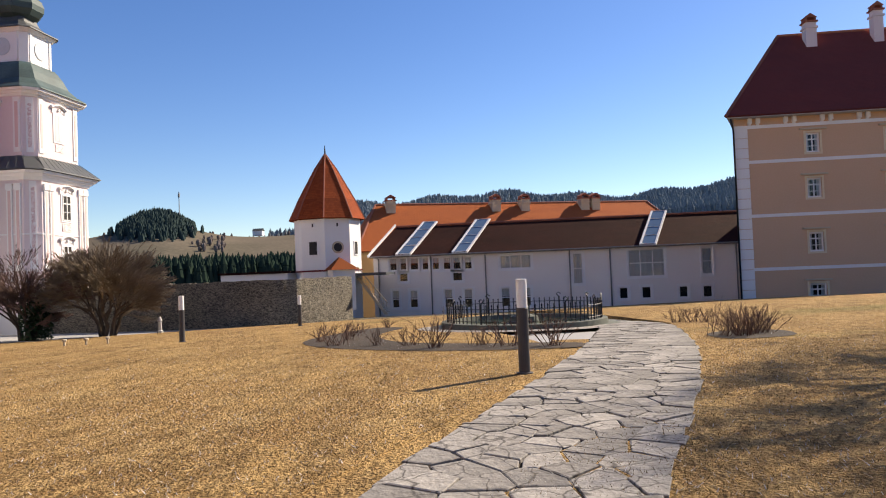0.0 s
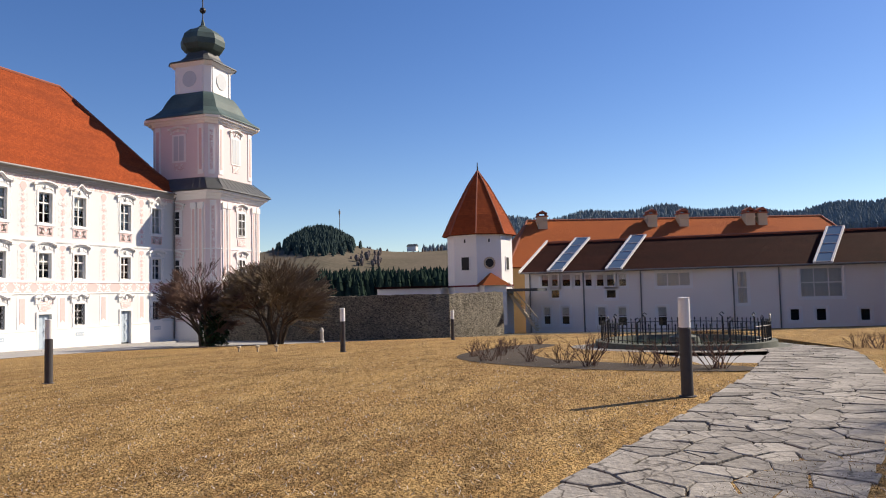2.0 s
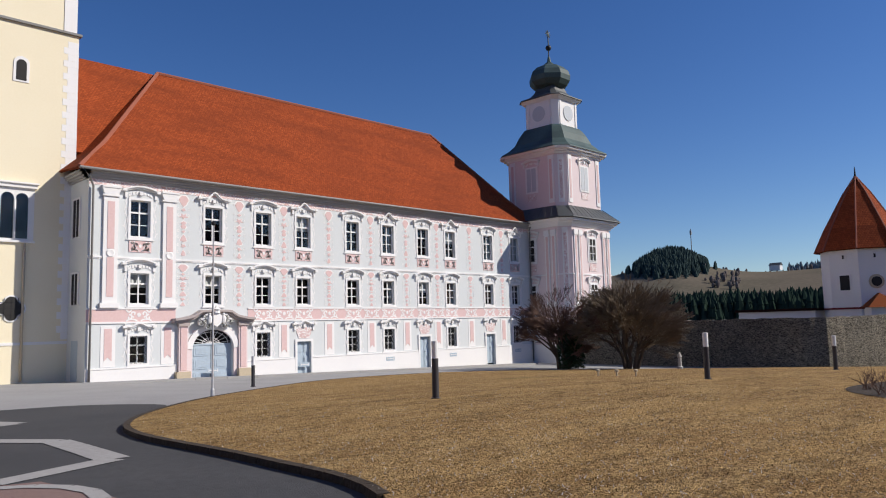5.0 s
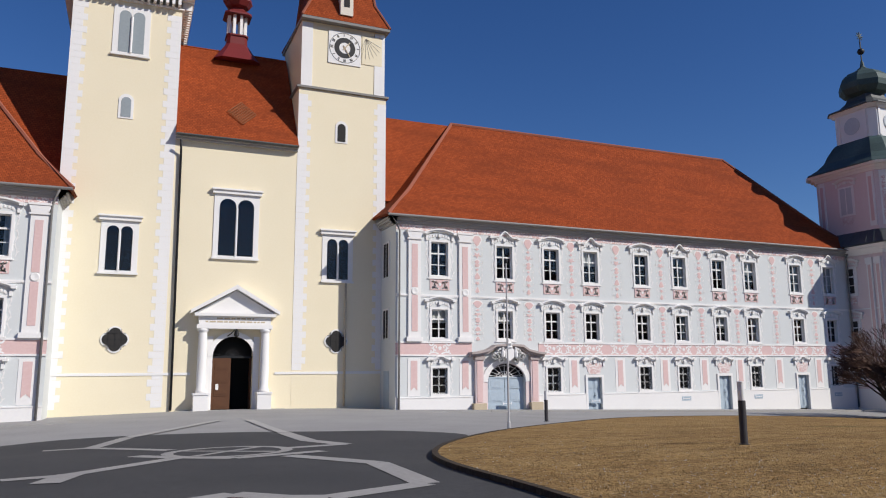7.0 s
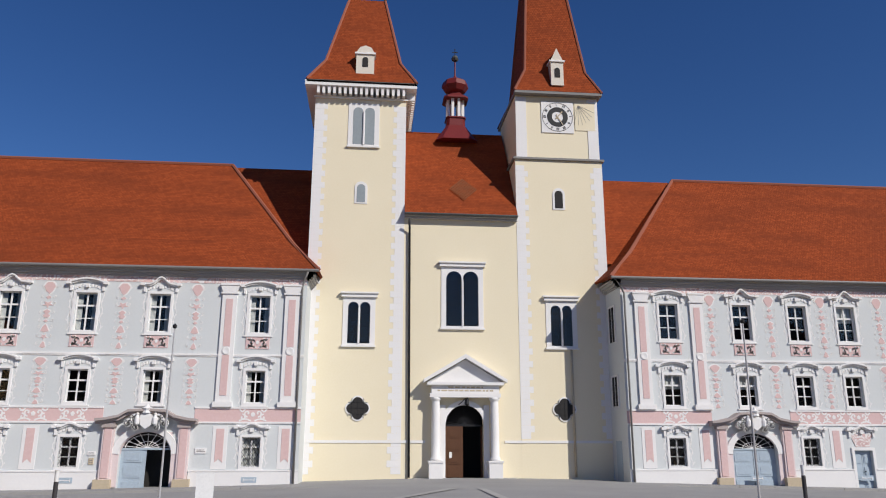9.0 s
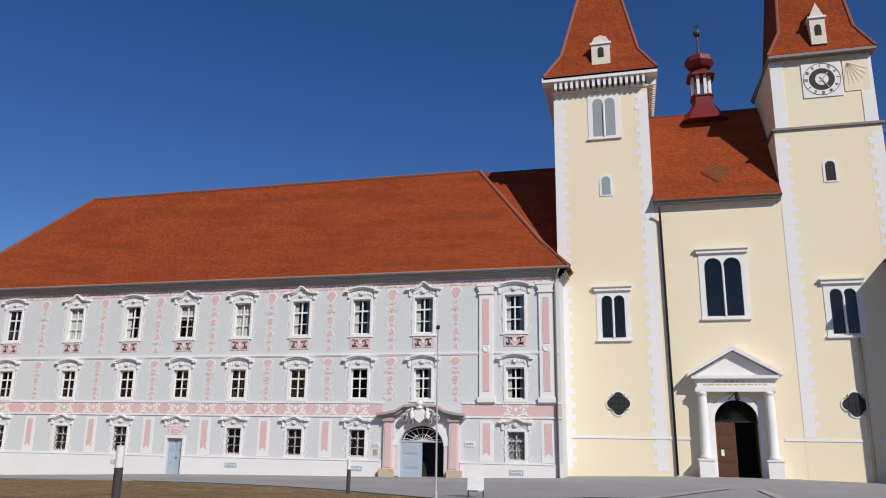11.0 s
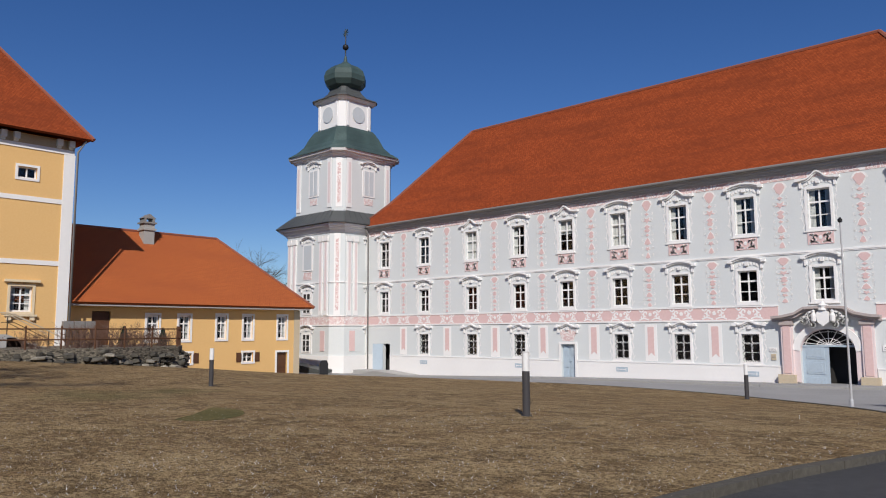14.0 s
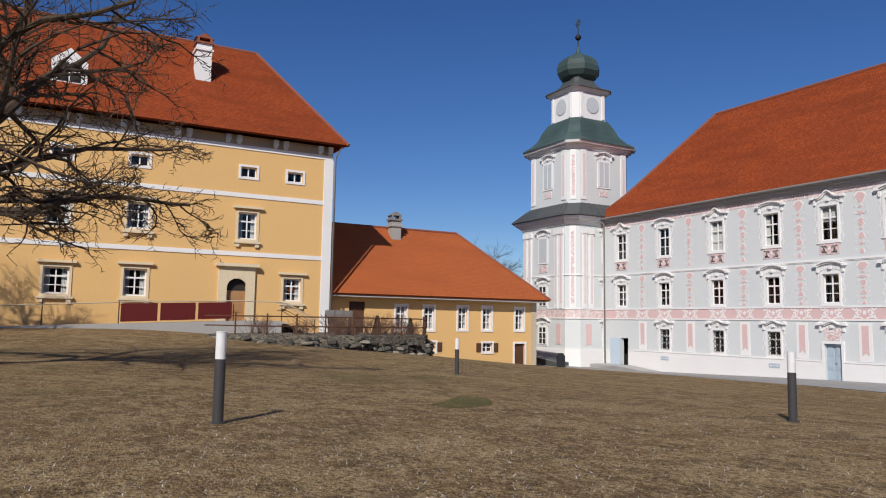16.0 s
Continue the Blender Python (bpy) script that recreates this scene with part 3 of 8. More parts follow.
def drop_rim_form(length):
    f = Form()
    for p, c, h in drop_pieces(length):
        f.slab([(x * 1.75, c + (z - c) * 1.24) for x, z in p], -0.008, 0.0)
        for s in (-1, 1):
            ribbon(f, curl(s * 0.33, c + h * 0.12, 0.10, math.pi / 2, -0.7 * s, 0.3, 7), 0.045, -0.009, 0.0)
    return f


def ribbon(form, pts, w, y0, y1):
    """A flat strip of width w along a line in x, z."""
    for (xa, za), (xb, zb) in zip(pts, pts[1:]):
        d = math.hypot(xb - xa, zb - za) or 1e-6
        nx, nz = -(zb - za) / d * w / 2, (xb - xa) / d * w / 2
        ex, ez = (xb - xa) / d * w * 0.3, (zb - za) / d * w * 0.3
        form.slab([(xa - nx - ex, za - nz - ez), (xb - nx + ex, zb - nz + ez), (xb + nx + ex, zb + nz + ez), (xa + nx - ex, za + nz - ez)], y0, y1)


def curl(cx, cz, r, a0, turns, shrink=0.25, n=10):
    """A spiral that closes on its centre."""
    return [(cx + r * (1 - (1 - shrink) * k / n) * math.cos(a0 + turns * 6.283 * k / n), cz + r * (1 - (1 - shrink) * k / n) * math.sin(a0 + turns * 6.283 * k / n)) for k in range(n + 1)]


def motif_form(w, h):
    """Symmetric white strapwork: paired C-scrolls round a small shell."""
    f = Form()
    t = 0.085
    for s in (-1, 1):
        for line in (curl(s * w * 0.20, h * 0.14, h * 0.27, -math.pi / 2, 0.85 * s, 0.2, 14), curl(s * w * 0.37, -h * 0.16, h * 0.24, math.pi / 2, 0.85 * s, 0.2, 14),
                     [(s * w * (0.08 + 0.40 * k / 8), -h * 0.42 + h * 0.12 * math.sin(math.pi * k / 8)) for k in range(9)],
                     [(s * w * (0.30 + 0.18 * k / 6), h * (0.44 - 0.16 * math.sin(math.pi * k / 6))) for k in range(7)]):
            ribbon(f, line, t, -0.014, 0.0)
    f.slab([(-0.05 * w, -0.1 * h), (0.05 * w, -0.1 * h), (0.08 * w, 0.12 * h), (0, 0.26 * h), (-0.08 * w, 0.12 * h)], -0.018, 0.0)
    return f


def side_leaf_form(h):
    """Thin painted leaf work that climbs beside a window frame."""
    f = Form()
    stem = [(0.06 * math.sin(k * 1.25), h * k / 12) for k in range(13)]
    ribbon(f, stem, 0.045, -0.008, 0.0)
    for k in range(1, 12, 2):
        x, z = stem[k]
        ribbon(f, [(x, z), (x + 0.1 * (1 if k % 4 == 1 else -1), z + 0.09)], 0.05, -0.009, 0.0)
    return f


# ---- the lie of the land ----
CONTROL = [(-17.6, -44, 1.5), (-7.7, -44, 1.6), (-6.2, -32.3, 1.38), (1.5, -34.9, 1.36), (11.7, -34.9, 1.0), (-1.5, -16.8, 0.62), (-40, -31.4, 1.2), (-26.5, -32.3, 1.36),
           (-28.2, -16.8, 0.48), (-28, -42, 1.58), (-2, 0, 0.32), (12, 0, -0.04), (34, 0, -0.6), (-22, 0, 0.3), (-46, 0, -0.1), (-67, 0, -0.62), (-12, 3, 0.45), (51, -30, -0.78), (51, -62, -1.0),
           (40, -60, 0.0), (40, -72, 0.1), (36, -20, -0.6), (-66, -10, -0.3), (-57, -27, 1.35), (-57, -45, 2.15), (-61, -40, 2.4), (-61, -47, 2.3), (7, -44, 1.05), (-17, -60, 1.9), (10, -60, 1.4), (-45, -60, 2.2), (24, -44, 0.5), (20, -20, 0.0), (-12, -12, 0.75), (34, 12, -0.8), (-67, 12, -0.7)]
_c = np.array(CONTROL)


def _rbf(d):
    return np.sqrt(d * d + 36.0)


_n = len(_c)
_A = np.zeros((_n + 3, _n + 3))
_A[:_n, :_n] = _rbf(np.hypot(_c[:, None, 0] - _c[None, :, 0], _c[:, None, 1] - _c[None, :, 1])) - 0.6 * np.eye(_n)
_A[:_n, _n], _A[:_n, _n + 1], _A[:_n, _n + 2] = 1, _c[:, 0] / 50, _c[:, 1] / 50
_A[_n:, :_n] = _A[:_n, _n:].T
_W = np.linalg.solve(_A, np.r_[_c[:, 2], 0, 0, 0])


def smooth_step(a, b, v):
    t = min(1.0, max(0.0, (v - a) / (b - a)))
    return t * t * (3 - 2 * t)


def court(x, y):
    return float(_rbf(np.hypot(_c[:, 0] - x, _c[:, 1] - y)) @ _W[:_n] + _W[_n] + _W[_n + 1] * x / 50 + _W[_n + 2] * y / 50)


def terrain(x, y):
    """Courtyard, valley behind the walls, fields and the wooded ridge, by distance and bearing from the lawn."""
    dx, dy = x + 17.6, y + 44.1
    r = math.hypot(dx, dy)
    th = math.degrees(math.atan2(dy, dx))
    inner = court(x, y) if r < 150 else -2.0
    outer = -2 - 9 * smooth_step(85, 200, r) + 11 * smooth_step(230, 450, r)
    field = 58 + 4 * math.sin(th * 0.21) - 10 * smooth_step(27, 36, th)
    outer += field * smooth_step(450, 950, r)
    knob = math.hypot((r - 850) / 130, (th - 27.6) / 3.6)
    outer += 16 * math.exp(-knob ** 2)
    ridge = 99 + 8 * math.sin(th * 0.33 + 1) + 6 * math.sin(th * 1.1)
    ridge *= 1 - 0.93 * smooth_step(13.5, 18.5, th)
    outer += ridge * smooth_step(980, 1800, r)
    k = smooth_step(62, 100, r)
    return inner * (1 - k) + outer * k


def draped(name, poly, lift, mat, cell=1.2, rim=0.0):
    """A sheet that follows the ground inside an outline, with an edge that drops by rim."""
    xs, ys = [p[0] for p in poly], [p[1] for p in poly]
    f = Form()
    seen = {}

    def vert(p):
        k = (round(p[0], 3), round(p[1], 3))
        if k not in seen:
            seen[k] = len(f.v)
            f.v.append((p[0], p[1], court(*p) + lift))
        return seen[k]

    def cut(pts, axis, lim, sign):
        out = []
        for a, b in zip(pts, pts[1:] + pts[:1]):
            ina, inb = sign * (a[axis] - lim) >= 0, sign * (b[axis] - lim) >= 0
            if ina:
                out.append(a)
            if ina != inb:
                t = (lim - a[axis]) / (b[axis] - a[axis])
                out.append((a[0] + t * (b[0] - a[0]), a[1] + t * (b[1] - a[1])))
        return out

    x = math.floor(min(xs) / cell) * cell
    while x < max(xs):
        col = cut(cut(list(poly), 0, x, 1), 0, x + cell, -1)
        if len(col) > 2:
            y = math.floor(min(p[1] for p in col) / cell) * cell
            while y < max(p[1] for p in col):
                c = cut(cut(col, 1, y, 1), 1, y + cell, -1)
                if len(c) > 2:
                    ids = []
                    for p in c:
                        i = vert(p)
                        if i not in ids:
                            ids.append(i)
                    if len(ids) > 2:
                        f.f.append(tuple(ids))
                y += cell
        x += cell
    if rim:
        n = len(poly)
        for i in range(n):
            a, b = poly[i], poly[(i + 1) % n]
            f.add([(*a, court(*a) + lift), (*b, court(*b) + lift), (*b, court(*b) + lift - rim), (*a, court(*a) + lift - rim)], [(0, 3, 2, 1)])
    return f.mesh(name, mat, True)


def spline(pts, n=6, closed=True):
    """A smooth line through points."""
    out, m = [], len(pts)
    for i in range(m if closed else m - 1):
        p0, p1, p2, p3 = (pts[(i + k) % m] if closed else pts[min(max(i + k, 0), m - 1)] for k in (-1, 0, 1, 2))
        for j in range(n):
            t = j / n
            out.append(tuple(0.5 * (2 * b + (c - a) * t + (2 * a - 5 * b + 4 * c - d) * t * t + (3 * b - a - 3 * c + d) * t ** 3) for a, b, c, d in zip(p0, p1, p2, p3)))
    return out if closed else out + [tuple(pts[-1])]


def ground_sheet():
    angs = [math.radians(a) for a in list(np.arange(-24, 42, 0.6)) + list(np.arange(42, 336, 6))]
    rad = list(np.arange(2, 110, 4.0)) + list(np.arange(110, 460, 25)) + list(np.arange(460, 2000, 60)) + [2600, 3600, 4600]
    f = Form()
    f.v.append((-17.6, -44.1, court(-17.6, -44.1) - 0.12))
    for r in rad:
        for a in angs:
            x, y = -17.6 + r * math.cos(a), -44.1 + r * math.sin(a)
            f.v.append((x, y, terrain(x, y) - (0.12 if r < 110 else 0)))
    n = len(angs)
    f.f += [(0, 1 + i, 1 + (i + 1) % n) for i in range(n)]
    for k in range(len(rad) - 1):
        for i in range(n):
            j = (i + 1) % n
            f.f.append((1 + k * n + i, 1 + (k + 1) * n + i, 1 + (k + 1) * n + j, 1 + k * n + j))
    return f.mesh("ground", FIELD, True)


tagged(new("ground", ground_sheet()), "winter fields and hills beyond the abbey", "ground", kind="structure")

# ---- abbey wings ----
LEFT_COLS = (-66.2, -61.25, -55.95, -51.25, -47.0, -42.77, -38.52, -34.3, -30.15, -24.4)
RIGHT_COLS = (0.62, 5.38, 9.06, 12.3, 16.73, 20.25, 24.05, 27.27, 32.15, 35.9)


def portal_surround(parent, x, y):
    """Carriage portal: pink pilasters, a swept cornice with scrolls, and a carved crest."""
    ps = part("portal_surround", Form().box(-2.35, -1.75, -0.22, 0, 0.0, 3.5).box(1.75, 2.35, -0.22, 0, 0.0, 3.5)
              .box(-1.75, -1.42, -0.10, 0, 0.0, 2.0).box(1.42, 1.75, -0.10, 0, 0.0, 2.0), PALEPINK, parent, "pink and white baroque portal surround", (x, y, 0.1))
    f = Form()
    for s in (-1, 1):
        f.box(s * 2.05 - 0.2, s * 2.05 + 0.2, -0.26, -0.22, 0.5, 3.2)
    part("pilaster_panel", f, PINK, ps)
    f = Form()
    prof = [(-2.75, 3.55), (-2.2, 3.6), (-1.5, 3.75), (-1.0, 4.05), (0, 4.1), (1.0, 4.05), (1.5, 3.75), (2.2, 3.6), (2.75, 3.55)]
    for (xa, za), (xb, zb) in zip(prof, prof[1:]):
        f.slab([(xa, za), (xb, zb), (xb, zb + 0.14), (xa, za + 0.14)], -0.62, 0)
        f.slab([(xa, za - 0.16), (xb, zb - 0.16), (xb, zb), (xa, za)], -0.42, 0)
    for s in (-1, 1):
        f.box(s * 2.05 - 0.36, s * 2.05 + 0.36, -0.34, 0, 3.2, 3.42)
    part("cornice", f, PORTALCORNICE, ps, "weathered grey-brown portal cornice")
    f = Form().slab([(-0.30, 3.35), (0, 3.12), (0.30, 3.35), (0.34, 3.85), (0.16, 3.98), (-0.16, 3.98), (-0.34, 3.85)], -0.56, -0.3)
    f.lathe([(0.02, 3.95), (0.26, 4.0), (0.22, 4.12), (0.30, 4.26), (0.12, 4.34), (0.03, 4.5)], 8, (0, -0.45))
    for s in (-1, 1):
        for r, cx, cz in ((0.30, 0.62, 3.62), (0.22, 0.98, 3.42), (0.18, 0.55, 3.2)):
            ribbon(f, curl(s * cx, cz, r, math.pi / 2, -1.1 * s, 0.2, 12), 0.11, -0.5, -0.3)
        f.lathe([(0.02, 3.3), (0.13, 3.4), (0.15, 3.7), (0.08, 3.86), (0.10, 3.96), (0.02, 4.06)], 8, (s * 0.48, -0.5))
    part("carved_crest", f, WHITE, ps, "carved white coat of arms")
    f = Form()
    n = 14
    arc = [(1.42 * math.cos(math.pi * i / n), 1.75 + 1.25 * math.sin(math.pi * i / n)) for i in range(n + 1)]
    out = [(1.78 * math.cos(math.pi * i / n), 1.8 + 1.5 * math.sin(math.pi * i / n)) for i in range(n + 1)]
    for i in range(n):
        f.slab([arc[i], out[i], out[i + 1], arc[i + 1]], -0.14, 0)
    part("arch_moulding", f, WHITE, ps)
    f = Form()
    for s in (-1, 1):
        f.prism([(s * 2.1 - 0.45, -0.42), (s * 2.1 + 0.45, -0.42), (s * 2.1 + 0.45, 0), (s * 2.1 - 0.45, 0)], -0.4, 0.42)
    part("plinth_stone", f, SANDSTONE, ps, "worn sandstone plinth")
    return ps


def panelled_leaf(w, h, mat, n=3):
    f = Form().box(0, w, 0, 0.07, 0, h)
    for i in range(n):
        z0, z1 = h * (i + 0.12) / n, h * (i + 0.88) / n
        f.box(w * 0.16, w * 0.84, -0.03, 0, z0, z1)
        f.box(w * 0.26, w * 0.74, -0.045, -0.03, z0 + 0.1, z1 - 0.1)
    return f


def spandrel(form, r, w, h0, h1, y):
    """The wall pieces that turn a square opening into an arch of radius r."""
    n = 10
    for s in (-1, 1):
        pts = [(s * r * math.cos(math.pi / 2 * i / n), h0 + (h1 - h0) * math.sin(math.pi / 2 * i / n)) for i in range(n + 1)]
        for (xa, za), (xb, zb) in zip(pts, pts[1:]):
            quad = [(xa, za), (xb, zb), (xb, h1 + 0.01), (xa, h1 + 0.01)]
            quad = quad if s < 0 else quad[::-1]
            form.add([(x, y, z) for x, z in quad] + [(x, y + 0.3, z) for x, z in quad], [(0, 1, 2, 3), (0, 4, 5, 1)])
    return form


def abbey_wing(x0, x1, cols, portal, doors, open_door, side, label):
    wing = thing("abbey_wing", label, "building")
    holes = []
    for c in cols:
        if c != portal and c not in doors and c != open_door:
            holes.append((c - 0.515, c + 0.515, 1.17, 2.78))
        holes.append((c - 0.56, c + 0.56, 4.67, 6.52))
        holes.append((c - 0.6, c + 0.6, 8.7, 10.93))
    for d in doors:
        holes.append((d - 0.58, d + 0.58, -0.7, 2.08))
    holes.append((portal - 1.4, portal + 1.4, -0.6, 3.05))
    if open_door is not None:
        holes.append((open_door - 0.1, open_door + 0.75, -0.7, 1.95))
    w = pierced_wall(Form(), x0, x1, -1.6, 12.0, holes)
    w.add([(x0, 0, -1.6), (x0, 16, -1.6), (x0, 16, 12), (x0, 0, 12)], [(3, 2, 1, 0)])
    w.add([(x1, 0, -1.6), (x1, 16, -1.6), (x1, 16, 12), (x1, 0, 12)], [(0, 1, 2, 3)])
    w.add([(x0, 16, -1.6), (x1, 16, -1.6), (x1, 16, 12), (x0, 16, 12)], [(3, 2, 1, 0)])
    sp = Form()
    spandrel(sp, 1.4, 2.8, 1.85, 3.05, 0)
    wall = part("wall", w, STUCCO, wing, "pale grey painted stucco wall")
    part("spandrel", sp, PALEPINK, wing, at=(portal, 0.002, 0))
    # Solid dark fill behind the panes, painted as the gloom of unlit rooms.
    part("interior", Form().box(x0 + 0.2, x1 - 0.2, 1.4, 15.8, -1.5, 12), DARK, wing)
    # plinth, string courses, pink frieze and the grey eaves cornice
    cut = sorted([(d - 0.72, d + 0.72) for d in doors] + [(portal - 2.4, portal + 2.4)] + ([(open_door - 0.9, open_door + 0.8)] if open_door is not None else []))
    edges = [x0] + [v for c in cut for v in c] + [x1]
    for a, b in zip(edges[::2], edges[1::2]):
        if b > a:
            part("plinth", Form().box(a, b, -0.07, 0.0, -1.5, 0.92), WHITE, wing)
            part("plinth_cap", Form().box(a, b, -0.10, 0.0, 0.92, 0.99), WHITE, wing)
    part("string_course", Form().box(x0, x1, -0.07, 0, 7.36, 7.47).box(x0, x1, -0.04, 0, 7.30, 7.36), WHITE, wing)
    pa, pb = portal - 2.5, portal + 2.5
    f = Form()
    for a, b in ((x0, pa), (pb, x1)):
        f.box(a, b, -0.02, 0, 3.64, 4.36)
    part("ornament_band", f, PINK, wing, "pink band with white scrollwork")
    mids = sorted(list(cols) + [(a + b) / 2 for a, b in zip(cols, cols[1:])])
    for m in mids:
        if abs(m - portal) > 3.2:
            part("strapwork", cached("strapwork", lambda: motif_form(1.55, 0.72).mesh("strapwork", WHITE)), WHITE, wing, at=(m, -0.02, 4.0))
    f = Form()
    for a, b in ((x0, pa), (pb, x1)):
        f.box(a, b, -0.06, 0, 4.36, 4.46).box(a, b, -0.06, 0, 3.54, 3.64)
    part("string_course", f, WHITE, wing)
    part("frieze", Form().box(x0, x1, -0.02, 0, 11.62, 11.95), PINKSCROLL, wing)
    f = Form()
    for k, (o, za, zb) in enumerate(((0.10, 11.95, 12.06), (0.20, 12.06, 12.20), (0.32, 12.20, 12.34), (0.42, 12.34, 12.47))):
        f.box(x0 - o * (side < 0), x1 + o * (side > 0), -o, 0.3, za, zb)
        if side < 0:
            f.box(x0 - o, x0, -o, 16, za, zb)
        else:
            f.box(x1, x1 + o, -o, 16, za, zb)
    part("eaves_cornice", f, CORNICE, wing, "grey moulded eaves cornice")
    # windows
    for i, c in enumerate(cols):
        odd = abs(c - portal) < 0.1 or i % 2 == (0 if side > 0 else 1)
        rr = random.Random(int(c * 10))
        if c != portal and c not in doors and c != open_door:
            window(wing, c, 1.17, 1.03, 1.61, rows=3, hood="wave", hood_w=1.75, grille=1, blind="full" if c == -24.4 else "")
        window(wing, c, 4.67, 1.12, 1.85, rows=3, rail=2, hood="arch", hood_w=1.95, apron=0.0, blind=rr.choice(["", "", "", "sides", "top"]))
        window(wing, c, 8.7, 1.2, 2.23, rows=3, rail=2, hood="ogee" if odd else "arch", hood_w=2.05, apron=0.62, blind=rr.choice(["", "", "top", "sides", "full"]))
    for a, b in zip(cols, cols[1:]):
        m = (a + b) / 2
        if abs(a - 0.62) < 0.1 or abs(b + 24.4) < 0.1:
            m = b - 2.05 if a > 0 else a + 2.1
        for z, n in ((11.5, 3.6), (7.15, 2.45)):
            part("painted_drop", cached(("drop", n), lambda: drop_form(n).mesh("painted_drop", PINK)), PINK, wing, at=(m, -0.014, z))
            part("drop_outline", cached(("rim", n), lambda: drop_rim_form(n).mesh("drop_outline", WHITE)), WHITE, wing, at=(m, 0, z))
    strip = cached("strip", lambda: Form().slab([(-0.22, 0.25), (0, 0.45), (0.22, 0.25), (0.22, 2.1), (-0.22, 2.1)], -0.035, 0).mesh("pink_strip", PINK))
    stripf = cached("stripf", lambda: Form().box(-0.42, 0.42, -0.02, 0, 0.0, 2.35).mesh("strip_frame", WHITE))
    spots = [(a + b) / 2 for a, b in zip(cols, cols[1:]) if abs((a + b) / 2 - portal) > 2.9]
    ends = (cols[-1] - 1.75, cols[-1] + 1.75) if side > 0 else (cols[0] - 1.75, cols[0] + 1.75)
    giant = (-26.15, -22.5) if x1 < -10 else (-1.15, 2.4)
    for m in spots:
        if min(abs(m - g) for g in giant) > 1.0:
            part("strip_frame", stripf, WHITE, wing, at=(m, 0, 1.05))
            part("pink_strip", strip, PINK, wing, at=(m, 0, 1.15))
    # giant pilasters of the end bay beside the church
    pil = cached("pil", lambda: Form().box(-0.42, 0.42, -0.12, 0, 4.75, 11.0).box(-0.55, 0.55, -0.2, 0, 4.46, 4.75).box(-0.5, 0.5, -0.2, 0, 11.0, 11.1).box(-0.55, 0.55, -0.24, 0, 11.5, 11.62)
                 .slab([(-0.4, 11.1), (0.4, 11.1), (0.55, 11.5), (-0.55, 11.5)], -0.2, 0).mesh("pilaster", WHITE))
    inlay = cached("pilin", lambda: Form().box(-0.2, 0.2, -0.14, -0.12, 5.1, 7.4).box(-0.2, 0.2, -0.14, -0.12, 7.9, 10.7).mesh("pilaster_inlay", PINK))
    med = cached("med", lambda: Form().lathe([(0.02, 0), (0.2, 0.02), (0.24, 0.0), (0.2, -0.04)], 12).mesh("medallion", WHITE))
    for g in giant:
        p = part("pilaster", pil, WHITE, wing, at=(g, 0, 0))
        part("pilaster_inlay", inlay, PINK, p)
        part("medallion", med, WHITE, p, at=pose(0, -0.15, 7.65, 90, 0, 0))
        part("strip_frame", stripf, WHITE, wing, at=(g, 0, 1.05))
        part("pink_strip", strip, PINK, wing, at=(g, 0, 1.15))
    # doors
    leaf = cached("leaf", lambda: panelled_leaf(0.56, 2.6, BLUEDOOR).mesh("door_leaf", BLUEDOOR))
    for d in doors:
        door = part("door", leaf, BLUEDOOR, wing, "pale blue panelled double door", (d - 0.57, 0.2, -0.52))
        part("door_leaf", leaf, BLUEDOOR, door, at=(0.58, 0, 0))
        part("door_handle", cached("handle", lambda: Form().box(0, 0.14, -0.05, -0.03, 0, 0.03).mesh("door_handle", IRON)), IRON, door, at=(0.6, -0.03, 1.35))
        part("surround", cached("dsur", lambda: Form().box(-0.75, -0.58, -0.08, 0, -0.7, 2.25).box(0.58, 0.75, -0.08, 0, -0.7, 2.25).box(-0.58, 0.58, -0.08, 0, 2.08, 2.25).mesh("surround", WHITE)), WHITE, door, at=(0.57, -0.2, 0.52))
        part("overdoor_panel", cached("over", lambda: Form().slab([(-0.45, 2.3), (0.45, 2.3), (0.72, 3.05), (-0.72, 3.05)], -0.03, 0).mesh("overdoor_panel", PINKSCROLL)), PINKSCROLL, door, at=(0.57, -0.2, 0.52))
        part("hood", cached(("hood", "wave", 1.75), lambda: pediment_form(1.75, "wave").mesh("hood", WHITE)), WHITE, door, at=(0.57, -0.2, 3.8))
    portal_surround(wing, portal, 0.0)
    big = cached("bigleaf", lambda: panelled_leaf(1.38, 2.5, BLUEDOOR, 3).mesh("gate_leaf", BLUEDOOR))
    gate = part("gate_leaf", big, BLUEDOOR, wing, "pale blue panelled gate leaf", (portal - 1.4, 0.25, -0.35))
    if x1 > 0:
        part("gate_leaf", big, BLUEDOOR, wing, "pale blue panelled gate leaf", (portal + 0.02, 0.25, -0.35))
    else:
        part("gate_leaf", big, BLUEDOOR, wing, "pale blue gate leaf standing open", pose(portal + 1.38, 0.3, -0.35, 0, 0, 88))
    f = Form()
    for i in range(9):
        a = math.pi * (i + 0.5) / 9
        f.tube([(0, 0, 2.16), (1.34 * math.cos(a), 0, 2.16 + 0.84 * math.sin(a))], 0.022, 4)
    for r in (0.45, 0.9):
        f.tube([(r * 1.34 * math.cos(math.pi * i / 12), 0, 2.16 + r * 0.84 * math.sin(math.pi * i / 12)) for i in range(13)], 0.022, 4)
    part("fanlight_grille", f, WHITE, wing, "wrought fanlight grille", (portal, 0.27, 0))
